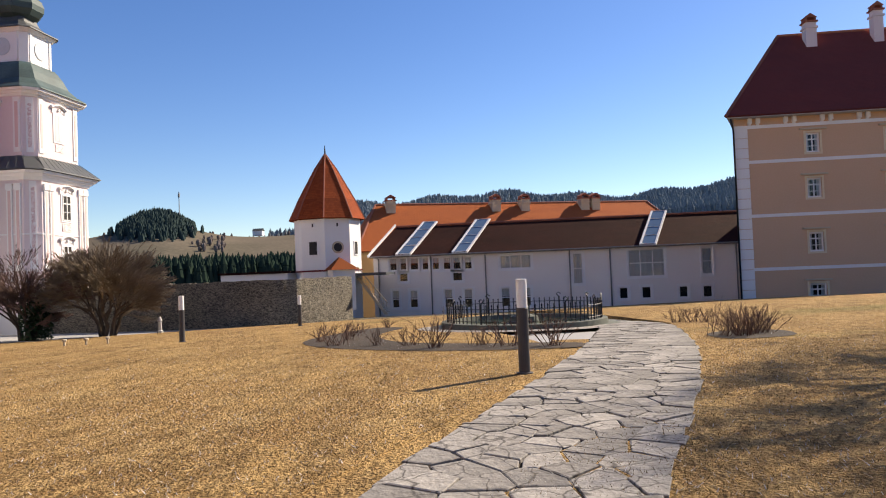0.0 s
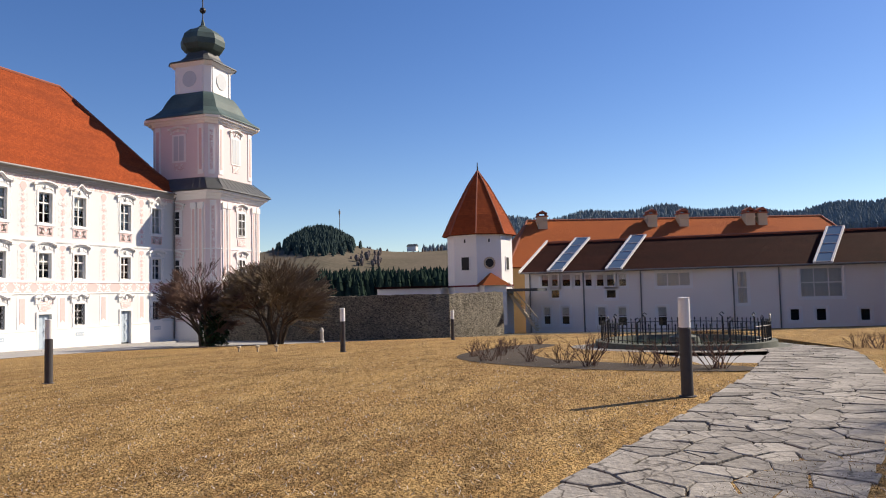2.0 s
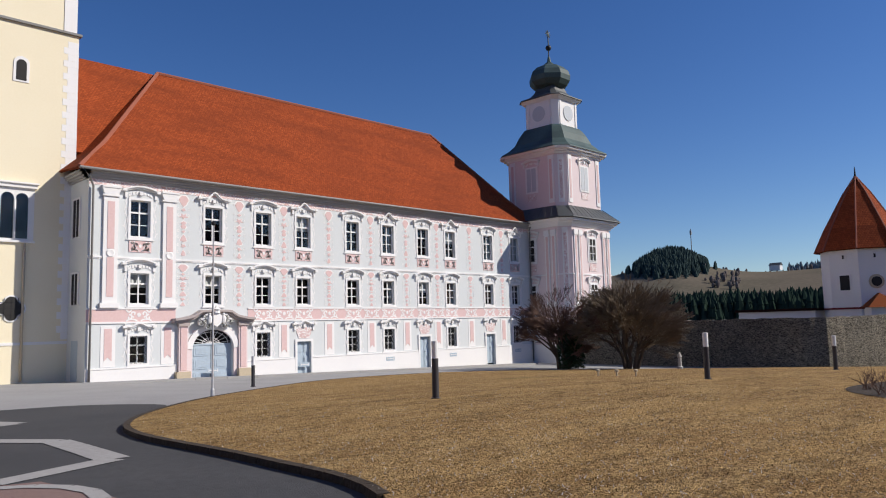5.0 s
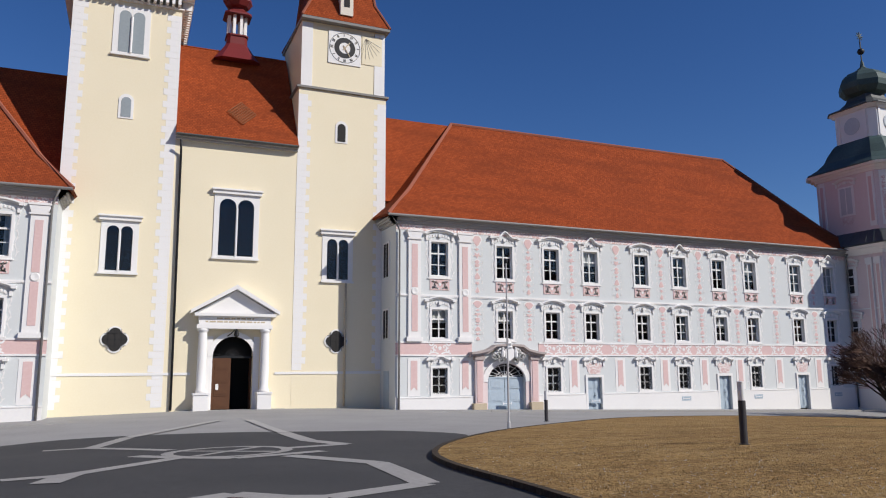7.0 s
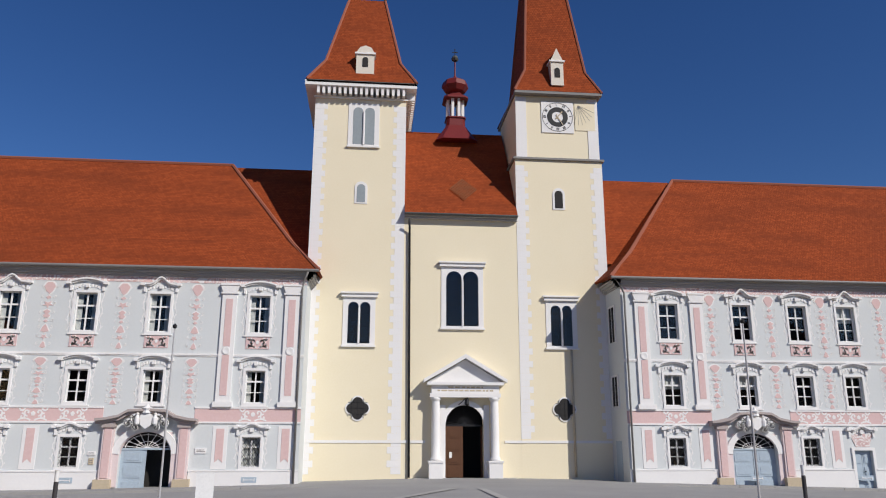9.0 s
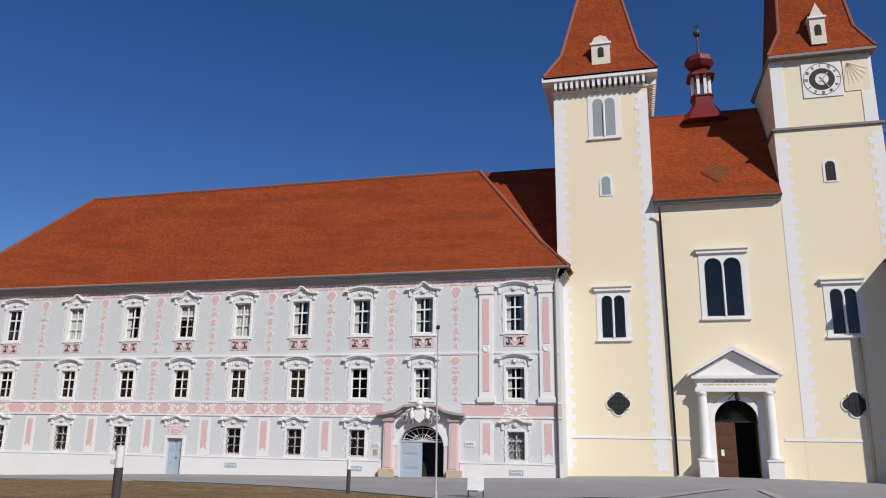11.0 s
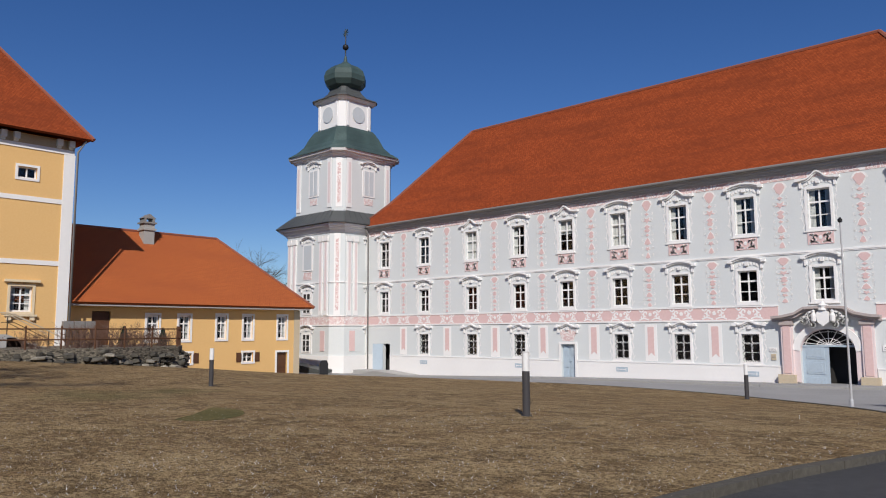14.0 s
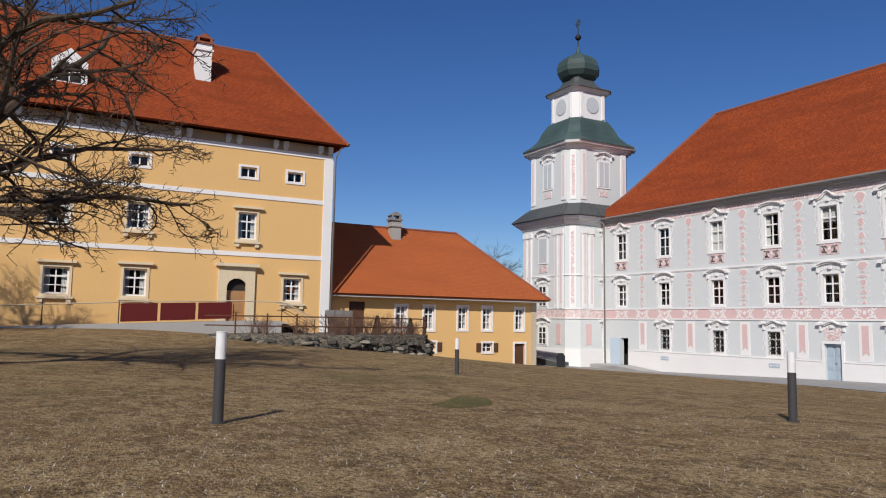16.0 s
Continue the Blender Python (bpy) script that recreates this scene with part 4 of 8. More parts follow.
    part("fanlight_bar", Form().box(-1.4, 1.4, 0.2, 0.34, 2.08, 2.18), BLUEDOOR, wing, at=(portal, 0, 0))
    # small cellar vents in the plinth
    for c in cols[1::2]:
        f = Form().box(-0.42, 0.42, -0.085, -0.07, 0.32, 0.62)
        v = part("cellar_vent", cached("vent", lambda: f.mesh("cellar_vent", BLUEDOOR)), BLUEDOOR, wing, at=(c, 0, 0))
        part("vent_bar", cached("ventbar", lambda: Form().box(-0.3, 0.3, -0.1, -0.085, 0.45, 0.49).box(-0.32, -0.28, -0.1, -0.085, 0.38, 0.56).box(0.28, 0.32, -0.1, -0.085, 0.38, 0.56).mesh("vent_bar", WHITE)), WHITE, v)
    return wing


def downpipe(parent, pts, r=0.065, mat=ZINC):
    return part("downpipe", Form().tube(pts, r, 8), mat, parent, smooth=True)


right_wing = abbey_wing(-2.4, 38.6, RIGHT_COLS, 5.38, (12.3, 24.05, 32.15), None, -1, "long pale grey baroque abbey wing with pink ornament")
left_wing = abbey_wing(-68.6, -21.7, LEFT_COLS, -30.15, (-47.0,), -66.2, 1, "long three-storey baroque abbey wing with pink ornament beside the church")

E0, RZ = 12.49, 22.0


def wing_roof(parent, a, b, c, d, low_left, low_right):
    """Hipped roof with sprocketed eaves: eave ends a and d, ridge ends b and c along x."""
    def ring(k, sag):
        z = E0 + (RZ - E0) * k - sag
        ya, yb = -0.5 + 8.5 * k, 16.8 - 8.8 * k
        xa, xd = a + (b - a) * k, d + (c - d) * k
        return (xa, ya, z), (xd, ya, z), (xd, yb, z), (xa, yb, z)
    r0, r1 = ring(0, 0), ring(0.27, 0.34)
    top = ((b, 8, RZ), (c, 8, RZ))
    quads = [[r0[0], r0[1], r1[1], r1[0]], [r1[0], r1[1], top[1], top[0]], [r0[2], r0[3], r1[3], r1[2]], [r1[2], r1[3], top[0], top[1]]]
    if low_left:
        quads.append([(a, 4.6, E0 + 0.4), r0[0], r1[0], top[0]])
    else:
        quads += [[r0[3], r0[0], r1[0], r1[3]], [r1[3], r1[0], top[0]]]
    if low_right:
        quads.append([r0[1], (d, 4.6, E0 + 0.4), top[1], r1[1]])
    else:
        quads += [[r0[1], r0[2], r1[2], r1[1]], [r1[1], r1[2], top[1]]]
    roof_part("roof", quads, TILE, parent, "hipped red plain-tile roof")
    return [r0[0], r1[0], top[0]], [top[0], top[1]], [top[1], r1[1], r0[1]]


right_lines = wing_roof(right_wing, -3.1, 5.0, 33.0, 39.5, True, False)
roof_part("link_roof", [[(-2.2, 3.4, 14.2), (5.2, 3.4, 14.2), (5.2, 8.05, RZ - 0.15), (-2.2, 8.05, RZ - 0.15)]], TILE, right_wing)
left_lines = wing_roof(left_wing, -69.4, -62.6, -28.2, -21.0, False, True)
roof_part("link_roof", [[(-28.4, 3.4, 14.2), (-21.5, 3.4, 14.2), (-21.5, 8.05, RZ - 0.15), (-28.4, 8.05, RZ - 0.15)]], TILE, left_wing)


def ridge_caps(parent, pts, r=0.13):
    part("ridge_cap", Form().tube(pts, r, 6), RIDGE, parent)


for wg, lines, xa, xd in ((right_wing, right_lines, -3.1, 39.5), (left_wing, left_lines, -69.4, -21.0)):
    for line in lines:
        ridge_caps(wg, line)
    part("gutter", Form().tube([(xa, -0.56, E0 - 0.05), (xd, -0.56, E0 - 0.05)], 0.085, 8), ZINC, wg)
downpipe(right_wing, [(-2.9, -0.54, E0 - 0.1), (-2.5, -0.35, 12.0), (-2.2, -0.16, 11.5), (-2.2, -0.16, 0.2)])
downpipe(left_wing, [(-21.6, -0.54, E0 - 0.1), (-21.8, -0.35, 12.0), (-21.95, -0.16, 11.5), (-21.95, -0.16, 0.2)])
downpipe(right_wing, [(38.0, -0.54, E0 - 0.1), (38.05, -0.2, 11.9), (38.05, -0.16, -0.6)])
downpipe(left_wing, [(-68.2, -0.54, E0 - 0.1), (-68.2, -0.2, 11.9), (-68.2, -0.16, -0.6)])
# windows in the side wall of the wing next to the church
f = Form()
for z0, z1 in ((8.7, 10.9), (4.7, 6.5)):
    f.box(-2.44, -2.4, 1.3, 2.3, z0, z1)
part("side_window", f, DARK, right_wing)
f = Form()
for z0, z1 in ((8.7, 10.9), (4.7, 6.5)):
    f.box(-2.47, -2.4, 1.15, 1.3, z0 - 0.1, z1 + 0.1).box(-2.47, -2.4, 2.3, 2.45, z0 - 0.1, z1 + 0.1).box(-2.47, -2.4, 1.3, 2.3, z1, z1 + 0.12).box(-2.46, -2.4, 1.77, 1.83, z0, z1)
part("side_window_surround", f, WHITE, right_wing)
part("side_door", Form().box(-2.43, -2.4, 1.2, 2.2, 0.2, 2.6), BLUEDOOR, right_wing)
# open door with its ramp at the far end of the left wing
part("door", panelled_leaf(0.9, 2.5, BLUEDOOR), BLUEDOOR, left_wing, "pale blue door standing open", pose(-66.3, -0.05, -0.55, 0, 0, 215))
part("door_ramp", Form().add([(-68, -2.0, -0.75), (-60, -1.6, -0.75), (-60, -0.1, -0.75), (-68, -0.1, -0.75), (-68, -2.0, -0.3), (-65, -2.0, -0.3), (-65, -0.1, -0.3), (-68, -0.1, -0.3)],
                             [(0, 1, 5, 4), (1, 2, 6, 5), (4, 5, 6, 7), (0, 4, 7, 3)]), GRANITE, left_wing)


# ---- onion-domed corner towers ----
def square_ring(h, c, z, at):
    """An eight-cornered ring: a square of half-width h with corners cut by c."""
    x, y = at
    return [(x - h + c, y - h, z), (x + h - c, y - h, z), (x + h, y - h + c, z), (x + h, y + h - c, z), (x + h - c, y + h, z), (x - h + c, y + h, z), (x - h, y + h - c, z), (x - h, y - h + c, z)]


def corner_tower(x, y, label, blind_upper):
    t = thing("corner_tower", label, "tower", (x, y, 0))
    H, C = 4.15, 0.95
    INLAYPINK = PALEPINK if blind_upper else PINK
    part("wall", Form().rings([square_ring(H, C, -1.6, (0, 0)), square_ring(H, C, 12.1, (0, 0))]), STUCCO if blind_upper else PALEPINK, t, "pale stucco shaft")
    part("plinth", Form().rings([square_ring(H + 0.08, C, -1.6, (0, 0)), square_ring(H + 0.08, C, 0.9, (0, 0))]), WHITE, t)
    part("ornament_band", Form().rings([square_ring(H + 0.03, C, 3.64, (0, 0)), square_ring(H + 0.03, C, 4.36, (0, 0))]), PINKSCROLL, t)
    for z in (3.54, 4.36, 7.36):
        part("string_course", Form().rings([square_ring(H + 0.07, C, z, (0, 0)), square_ring(H + 0.07, C, z + 0.1, (0, 0))]), WHITE, t)
    f = Form()
    for o, za, zb in ((0.12, 11.9, 12.15), (0.32, 12.15, 12.4), (0.6, 12.4, 12.62)):
        f.rings([square_ring(H + o, C, za, (0, 0)), square_ring(H + o + 0.06, C, zb, (0, 0))])
    part("cornice", f, WHITE, t)
    part("skirt_roof", Form().rings([square_ring(H + 0.86, C, 12.66, (0, 0)), square_ring(H + 0.82, C, 12.74, (0, 0)), square_ring(H - 0.55, C, 14.0, (0, 0))]), DARKMETAL, t, "dark seamed metal skirt roof")
    f = Form()
    for face in range(4):
        m = Matrix.Rotation(face * math.pi / 2, 4, "Z")
        for i in range(-5, 6):
            a = m @ Vector((i * 0.78, -H - 0.8, 12.75))
            b = m @ Vector((i * 0.58, -H + 0.55, 14.01))
            f.tube([a, b], 0.035, 4)
    part("roof_seam", f, DARKMETAL, t)
    U = 3.6
    part("upper_wall", Form().rings([square_ring(U, C * 0.9, 13.4, (0, 0)), square_ring(U, C * 0.9, 19.2, (0, 0))]), STUCCO if blind_upper else PALEPINK, t)
    f = Form()
    for o, za, zb in ((0.1, 19.0, 19.2), (0.3, 19.2, 19.4), (0.55, 19.4, 19.6)):
        f.rings([square_ring(U + o, C * 0.9, za, (0, 0)), square_ring(U + o + 0.06, C * 0.9, zb, (0, 0))])
    part("cornice", f, WHITE, t)
    prof = [(U + 0.72, 19.6), (U + 0.68, 19.7), (U + 0.1, 20.1), (U - 0.45, 20.7), (U - 0.8, 21.5), (U - 1.15, 22.1), (U - 1.35, 22.35)]
    part("copper_roof", Form().rings([square_ring(r, C * r / U, z, (0, 0)) for r, z in prof]), COPPER, t, "bell-shaped green copper roof")
    part("lantern", Form().rings([square_ring(2.05, 0.5, 22.2, (0, 0)), square_ring(2.05, 0.5, 25.2, (0, 0))]), WHITE, t, "white lantern storey")
    part("lantern_cornice", Form().rings([square_ring(2.15, 0.5, 25.0, (0, 0)), square_ring(2.4, 0.5, 25.3, (0, 0))]), WHITE, t)
    part("lantern_roof", Form().rings([square_ring(r, 0.25 * r, z, (0, 0)) for r, z in ((2.55, 25.3), (2.5, 25.42), (1.75, 25.75), (1.35, 26.2), (1.15, 26.7))]), DARKMETAL, t)
    onion = [(1.05, 26.4), (1.2, 26.6), (1.75, 26.9), (2.1, 27.35), (2.15, 27.85), (1.95, 28.4), (1.4, 28.9), (0.65, 29.25), (0.22, 29.6), (0.1, 30.2)]
    part("onion_dome", Form().lathe(onion, 8, turn=math.pi / 8), COPPER, t, "green copper onion dome")
    sp = part("spire_rod", Form().tube([(0, 0, 30.0), (0, 0, 32.9)], 0.06, 6), IRON, t)
    part("ball", Form().lathe([(0.02, 30.8), (0.22, 30.9), (0.32, 31.12), (0.22, 31.34), (0.02, 31.45)], 10), IRON, sp, smooth=True)
    f = Form()
    for i in range(8):
        a = math.pi * i / 4
        f.tube([(0, 0, 32.6), (0.42 * math.cos(a), 0, 32.6 + 0.42 * math.sin(a))], 0.045, 4)
    part("star", f, COPPER, sp)
    for face in range(4):
        m = Matrix.Rotation(face * math.pi / 2, 4, "Z")
        lit = face in ((0, 1) if blind_upper else (0, 3))
        if not lit:
            continue
        holder = part("face", Form().box(-0.01, 0.01, 0, 0.01, 0, 0.01), WHITE, t, at=m @ Matrix.Translation((0, 0, 0)))
        off = -H - 0.02
        def block(nm, x0, x1, z0, z1, d, mat, y=off):
            part(nm, Form().box(x0, x1, y - d, y + 0.03, z0, z1), mat, holder)
        for z0, z1 in ((1.2, 2.8), (4.67, 6.5), (8.7, 10.9)):
            up = blind_upper and z0 > 8
            block("window_surround", -0.75, 0.75, z0 - 0.15, z1 + 0.15, 0.04, WHITE)
            block("pane", -0.56, 0.56, z0, z1, 0.05, SHUTTERGREY if up else DARK)
            if not up:
                part("window_frame", cached(("frame", (1.12, round(z1 - z0, 2), 2, 3, 2, 0.09), "t"), lambda: frame_form(1.12, round(z1 - z0, 2), 2, 3, rail=2).mesh("window_frame", WHITE)), WHITE, holder, at=(0, off - 0.09, z0))
            part("hood", cached(("hood", "arch", 1.95), lambda: pediment_form(1.95, "arch").mesh("hood", WHITE)), WHITE, holder, at=(0, off, z1 + 0.52))
            if z0 > 8:
                block("apron_panel", -0.6, 0.6, z0 - 0.95, z0 - 0.28, 0.03, PINKSCROLL)
        for s in (-1, 1):
            for q in (2.0, 2.75):
                block("pilaster", s * q - 0.24, s * q + 0.24, 4.46, 11.6, 0.09, WHITE)
                block("pilaster_inlay", s * q - 0.12, s * q + 0.12, 4.9, 11.0, 0.11, INLAYPINK)
                block("capital", s * q - 0.3, s * q + 0.3, 11.1, 11.6, 0.16, WHITE)
            block("pink_strip", s * 2.3 - 0.3, s * 2.3 + 0.3, 1.3, 3.1, 0.03, PINK)
        off2 = -U - 0.01
        block("window_surround", -0.75, 0.75, 15.5, 18.1, 0.05, WHITE, off2)
        block("louvre_shutter", -0.55, 0.55, 15.65, 17.95, 0.07, SHUTTERGREY, off2)
        block("meeting_stile", -0.03, 0.03, 15.65, 17.95, 0.09, WHITE, off2)
        part("hood", cached(("hood", "arch", 1.95), lambda: None), WHITE, holder, at=(0, off2, 18.55))
        block("apron_panel", -0.5, 0.5, 14.75, 15.35, 0.03, PINKSCROLL, off2)
        for s in (-1, 1):
            block("pilaster", s * 2.35 - 0.3, s * 2.35 + 0.3, 14.3, 18.9, 0.06, WHITE, off2)
            block("pilaster_inlay", s * 2.35 - 0.14, s * 2.35 + 0.14, 14.7, 18.5, 0.08, INLAYPINK, off2)
        # dial-shaped blank on the lantern
        f = Form().lathe([(0.02, 0), (0.75, 0.0), (0.78, 0.05), (0.02, 0.05)], 20)
        part("blank_dial", cached("dial", lambda: f.mesh("blank_dial", SHUTTERGREY)), SHUTTERGREY, holder, at=pose(0, -2.06, 23.75, 90, 0, 0))
        for s in (-1, 1):
            block("lantern_pilaster", s * 1.3 - 0.12, s * 1.3 + 0.12, 22.5, 25.0, 0.07, WHITE, -2.05)
    # ornament on the cut corner that faces the court
    ca = -45 if not blind_upper else 45
    m = Matrix.Rotation(radians(ca), 4, "Z")
    dd = (2 * H - C) / math.sqrt(2)
    holder = part("corner_face", Form().box(-0.01, 0.01, 0, 0.01, 0, 0.01), WHITE, t, at=m)
    for z0, z1, r in ((4.5, 11.8, dd), (14.3, 18.9, (2 * U - C * 0.9) / math.sqrt(2))):
        part("corner_strip", Form().box(-0.28, 0.28, -r - 0.06, -r + 0.02, z0, z1), WHITE, holder)
        part("corner_inlay", Form().box(-0.15, 0.15, -r - 0.08, -r + 0.02, z0 + 0.4, z1 - 0.5), PINKSCROLL, holder)
    return t


corner_tower(42.4, -0.15, "pale pink corner tower with green copper onion dome", False)
corner_tower(-72.9, 0.75, "white and pink corner tower with green copper onion dome", True)


# ---- abbey church ----
church = thing("abbey_church", "cream-rendered twin-towered abbey church with red roofs", "church", (0, 3.0, 0))


def quoin_stack(parent, x, z0, z1, flip, y=0.0):
    """Painted quoins up one edge: long and short blocks in turn."""
    lng = cached("quoin_long", lambda: Form().box(0, 0.86, -0.010, 0.0, 0, 0.40).mesh("quoin", WHITE))
    sht = cached("quoin_short", lambda: Form().box(0, 0.62, -0.010, 0.0, 0, 0.40).mesh("quoin", WHITE))
    z, k = z0, 0
    while z < z1 - 0.3:
        me = lng if k % 2 else sht
        part("quoin", me, WHITE, parent, at=Matrix.Translation((x, y, z)) @ (Matrix.Rotation(0, 4, "Z") if not flip else Matrix.Diagonal((-1, 1, 1, 1))))
        z += 0.405
        k += 1


def arch_poly(w, h, n=10, base=0.0):
    """An upright opening with a round head: outline, counter-clockwise."""
    r = w / 2
    return [(-r, base), (r, base)] + [(r * math.cos(math.pi * i / n), base + h - r + r * math.sin(math.pi * i / n)) for i in range(n + 1)]


def twin_light(parent, x, z, w, h, hood=True, mat=DARK):
    """A pair of round-headed lights in a white frame."""
    fr = part("twin_window", Form().box(-w / 2 - 0.28, w / 2 + 0.28, -0.05, 0, -0.12, h + 0.3).box(-w / 2 - 0.34, w / 2 + 0.34, -0.16, 0, -0.24, -0.12), WHITE, parent, "white-framed twin arched window", (x, 0, z))
    if hood:
        part("hood", Form().box(-w / 2 - 0.46, w / 2 + 0.46, -0.3, 0, h + 0.52, h + 0.62).box(-w / 2 - 0.4, w / 2 + 0.4, -0.2, 0, h + 0.3, h + 0.52), WHITE, fr)
    lw = w / 2 - 0.1
    for s in (-1, 1):
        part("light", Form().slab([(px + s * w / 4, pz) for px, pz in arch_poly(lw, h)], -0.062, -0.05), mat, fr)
        if mat is DARK:
            part("pane", Form().add([(px + s * w / 4, -0.066, pz) for px, pz in arch_poly(lw, h)], [tuple(range(13))]), GLASS, fr)
        if mat is not DARK:
            continue
        f = Form()
        for k in range(-3, 4):
            if abs(k * lw / 7) < lw / 2:
                f.box(s * w / 4 + k * lw / 7 - 0.008, s * w / 4 + k * lw / 7 + 0.008, -0.076, -0.07, 0, h - lw / 2)
        for k in range(1, 5):
            f.box(s * w / 4 - lw / 2, s * w / 4 + lw / 2, -0.078, -0.07, h * k / 5 - 0.02, h * k / 5 + 0.02)
        part("glazing_bar", f, IRON, fr)
    part("mullion", Form().tube([(0, -0.1, 0), (0, -0.1, h - w / 4)], 0.07, 8), WHITE, fr)
    return fr


# walls
TLX0, TLX1, CKX0, CKX1 = -22.0, -15.8, -8.25, -2.15
w = pierced_wall(Form(), TLX1, CKX0, -0.6, 17.1, [(-13.05, -10.65, -0.4, 4.75)], depth=0.6)
part("nave_wall", w, CREAM, church, "cream rendered front wall")
part("tower_wall", Form().box(TLX0, TLX1, -0.01, 6.4, -0.6, 25.4), CREAM, church)
part("tower_wall", Form().box(CKX0, CKX1, -0.01, 6.2, -0.6, 21.4), CREAM, church)
part("tower_wall", Form().box(CKX0 + 0.12, CKX1 - 0.1, 0.1, 6.1, 21.4, 26.2), CREAM, church)
part("ledge", Form().box(CKX0 - 0.15, CKX1 + 0.15, -0.16, 6.35, 21.36, 21.5), ZINC, church)
part("plinth_band", Form().box(TLX0, -14.3, -0.05, -0.01, 2.44, 2.6).box(-9.3, CKX1, -0.05, -0.01, 2.44, 2.6), WHITE, church)
# Dark fill that paints the unlit nave behind the door opening.
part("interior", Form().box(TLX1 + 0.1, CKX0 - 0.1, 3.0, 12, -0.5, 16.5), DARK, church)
for x, flip, z0, z1 in ((TLX0, False, 0.6, 25.2), (TLX1, True, 0.6, 25.2), (CKX0, False, 2.7, 21.2), (CKX1, True, 2.7, 21.2)):
    quoin_stack(church, x, z0, z1, flip, -0.012)
for x, flip in ((CKX0 + 0.12, False), (CKX1 - 0.1, True)):
    part("corner_strip", Form().box(min(x, x + (-0.75 if flip else 0.75)), max(x, x + (-0.75 if flip else 0.75)), 0.06, 0.1, 21.5, 26.1), WHITE, church)
# left tower cornice and roof
f = Form().box(TLX0 - 0.12, TLX1 + 0.12, -0.14, 6.5, 25.3, 25.42).box(TLX0 - 0.7, TLX1 + 0.7, -0.7, 7.0, 25.95, 26.3)
part("tower_cornice", f, WHITE, church, "white corbelled cornice")
f = Form()
for i in range(17):
    x = TLX0 + 0.2 + i * (TLX1 - TLX0 - 0.4) / 16
    f.slab([(x - 0.09, 25.42), (x + 0.09, 25.42), (x + 0.09, 25.95), (x - 0.09, 25.95)], -0.6, 0)
    yy = 0.2 + i * 6.0 / 16
    f.box(TLX1, TLX1 + 0.6, yy - 0.09, yy + 0.09, 25.45, 25.95)
part("corbel", f, WHITE, church)


def spire(parent, x0, x1, y0, y1, z0, top_z, tx0, tx1, ty, kick=0.9):
    """A steep tiled tower roof that flares at the eaves and ends in a short ridge."""
    zm = z0 + 1.9
    k = 0.17
    mx0, mx1, my0, my1 = x0 + kick + (tx0 - x0) * k * 0.6, x1 - kick + (tx1 - x1) * k * 0.6, y0 + kick, y1 - kick
    quads = []
    lo = [(x0, y0, z0), (x1, y0, z0), (x1, y1, z0), (x0, y1, z0)]
    md = [(mx0, my0, zm), (mx1, my0, zm), (mx1, my1, zm), (mx0, my1, zm)]
    tp = [(tx0, ty - 0.25, top_z), (tx1, ty - 0.25, top_z), (tx1, ty + 0.25, top_z), (tx0, ty + 0.25, top_z)]
    for i in range(4):
        j = (i + 1) % 4
        quads += [[lo[i], lo[j], md[j], md[i]], [md[i], md[j], tp[j], tp[i]]]
    r = roof_part("spire_roof", quads, TILE, parent, "steep red-tiled tower roof", 0.12)
    for i in range(4):
        part("hip_cap", Form().tube([lo[i], md[i], tp[i]], 0.1, 6), RIDGE, r)
    for i in range(2):
        part("finial", Form().tube([(tp[i][0], ty, top_z), (tp[i][0], ty, top_z + 1.6)], [0.12, 0.04], 6), IRON, r)
    part("eaves_board", Form().box(x0, x1, y0, y1, z0 - 0.2, z0 - 0.02), ZINC, r)
    return r


spire(church, TLX0 - 0.6, TLX1 + 0.7, -0.7, 7.2, 26.35, 34.9, -20.1, -17.4, 3.2)
spire(church, CKX0 + 0.0, CKX1 + 0.15, -0.4, 6.6, 26.4, 41.0, -6.4, -4.3, 3.1, 0.7)
for cx, z, tall in ((-18.7, 27.0, False), (-5.15, 26.9, True)):
    d = part("dormer", Form().slab([(-0.62, 0), (0.62, 0), (0.62, 1.7), (0.4, 2.1), (0, 2.25), (-0.4, 2.1), (-0.62, 1.7)] if not tall else [(-0.45, 0), (0.45, 0), (0.45, 1.9), (0, 2.9), (-0.45, 1.9)], 0, 1.6), PALESTUCCO, church, "pale rendered dormer", (cx, -0.35, z))
    part("dormer_hood", Form().box(-0.72, 0.72, -0.1, 1.4, 1.55, 1.68) if not tall else Form().box(-0.55, 0.55, -0.1, 1.4, 1.8, 1.92), WHITE, d)
    part("dormer_window", Form().slab(arch_poly(0.4, 0.75, base=0.6), -0.02, 0), DARK, d)
# nave roof and turret
roof_part("nave_roof", [[(TLX1, -0.48, 17.16), (CKX0, -0.48, 17.16), (CKX0, 5.0, 25.2), (TLX1, 5.0, 25.2)], [(CKX0, 11, 17), (TLX1, 11, 17), (TLX1, 5.0, 25.2), (CKX0, 5.0, 25.2)]], TILE, church, "steep red nave roof")
part("nave_cornice", Form().box(TLX1, CKX0, -0.42, 0.0, 16.98, 17.08).box(TLX1, CKX0, -0.26, 0, 16.86, 16.98), CORNICE, church)
part("nave_gutter", Form().tube([(TLX1, -0.52, 17.1), (CKX0, -0.52, 17.1)], 0.08, 8), DARKMETAL, church)
f = Form()
_bot, _lft, _rgt = Vector((-11.75, 0.25, 18.42)), Vector((-12.65, 0.9, 19.37)), Vector((-10.85, 0.9, 19.37))
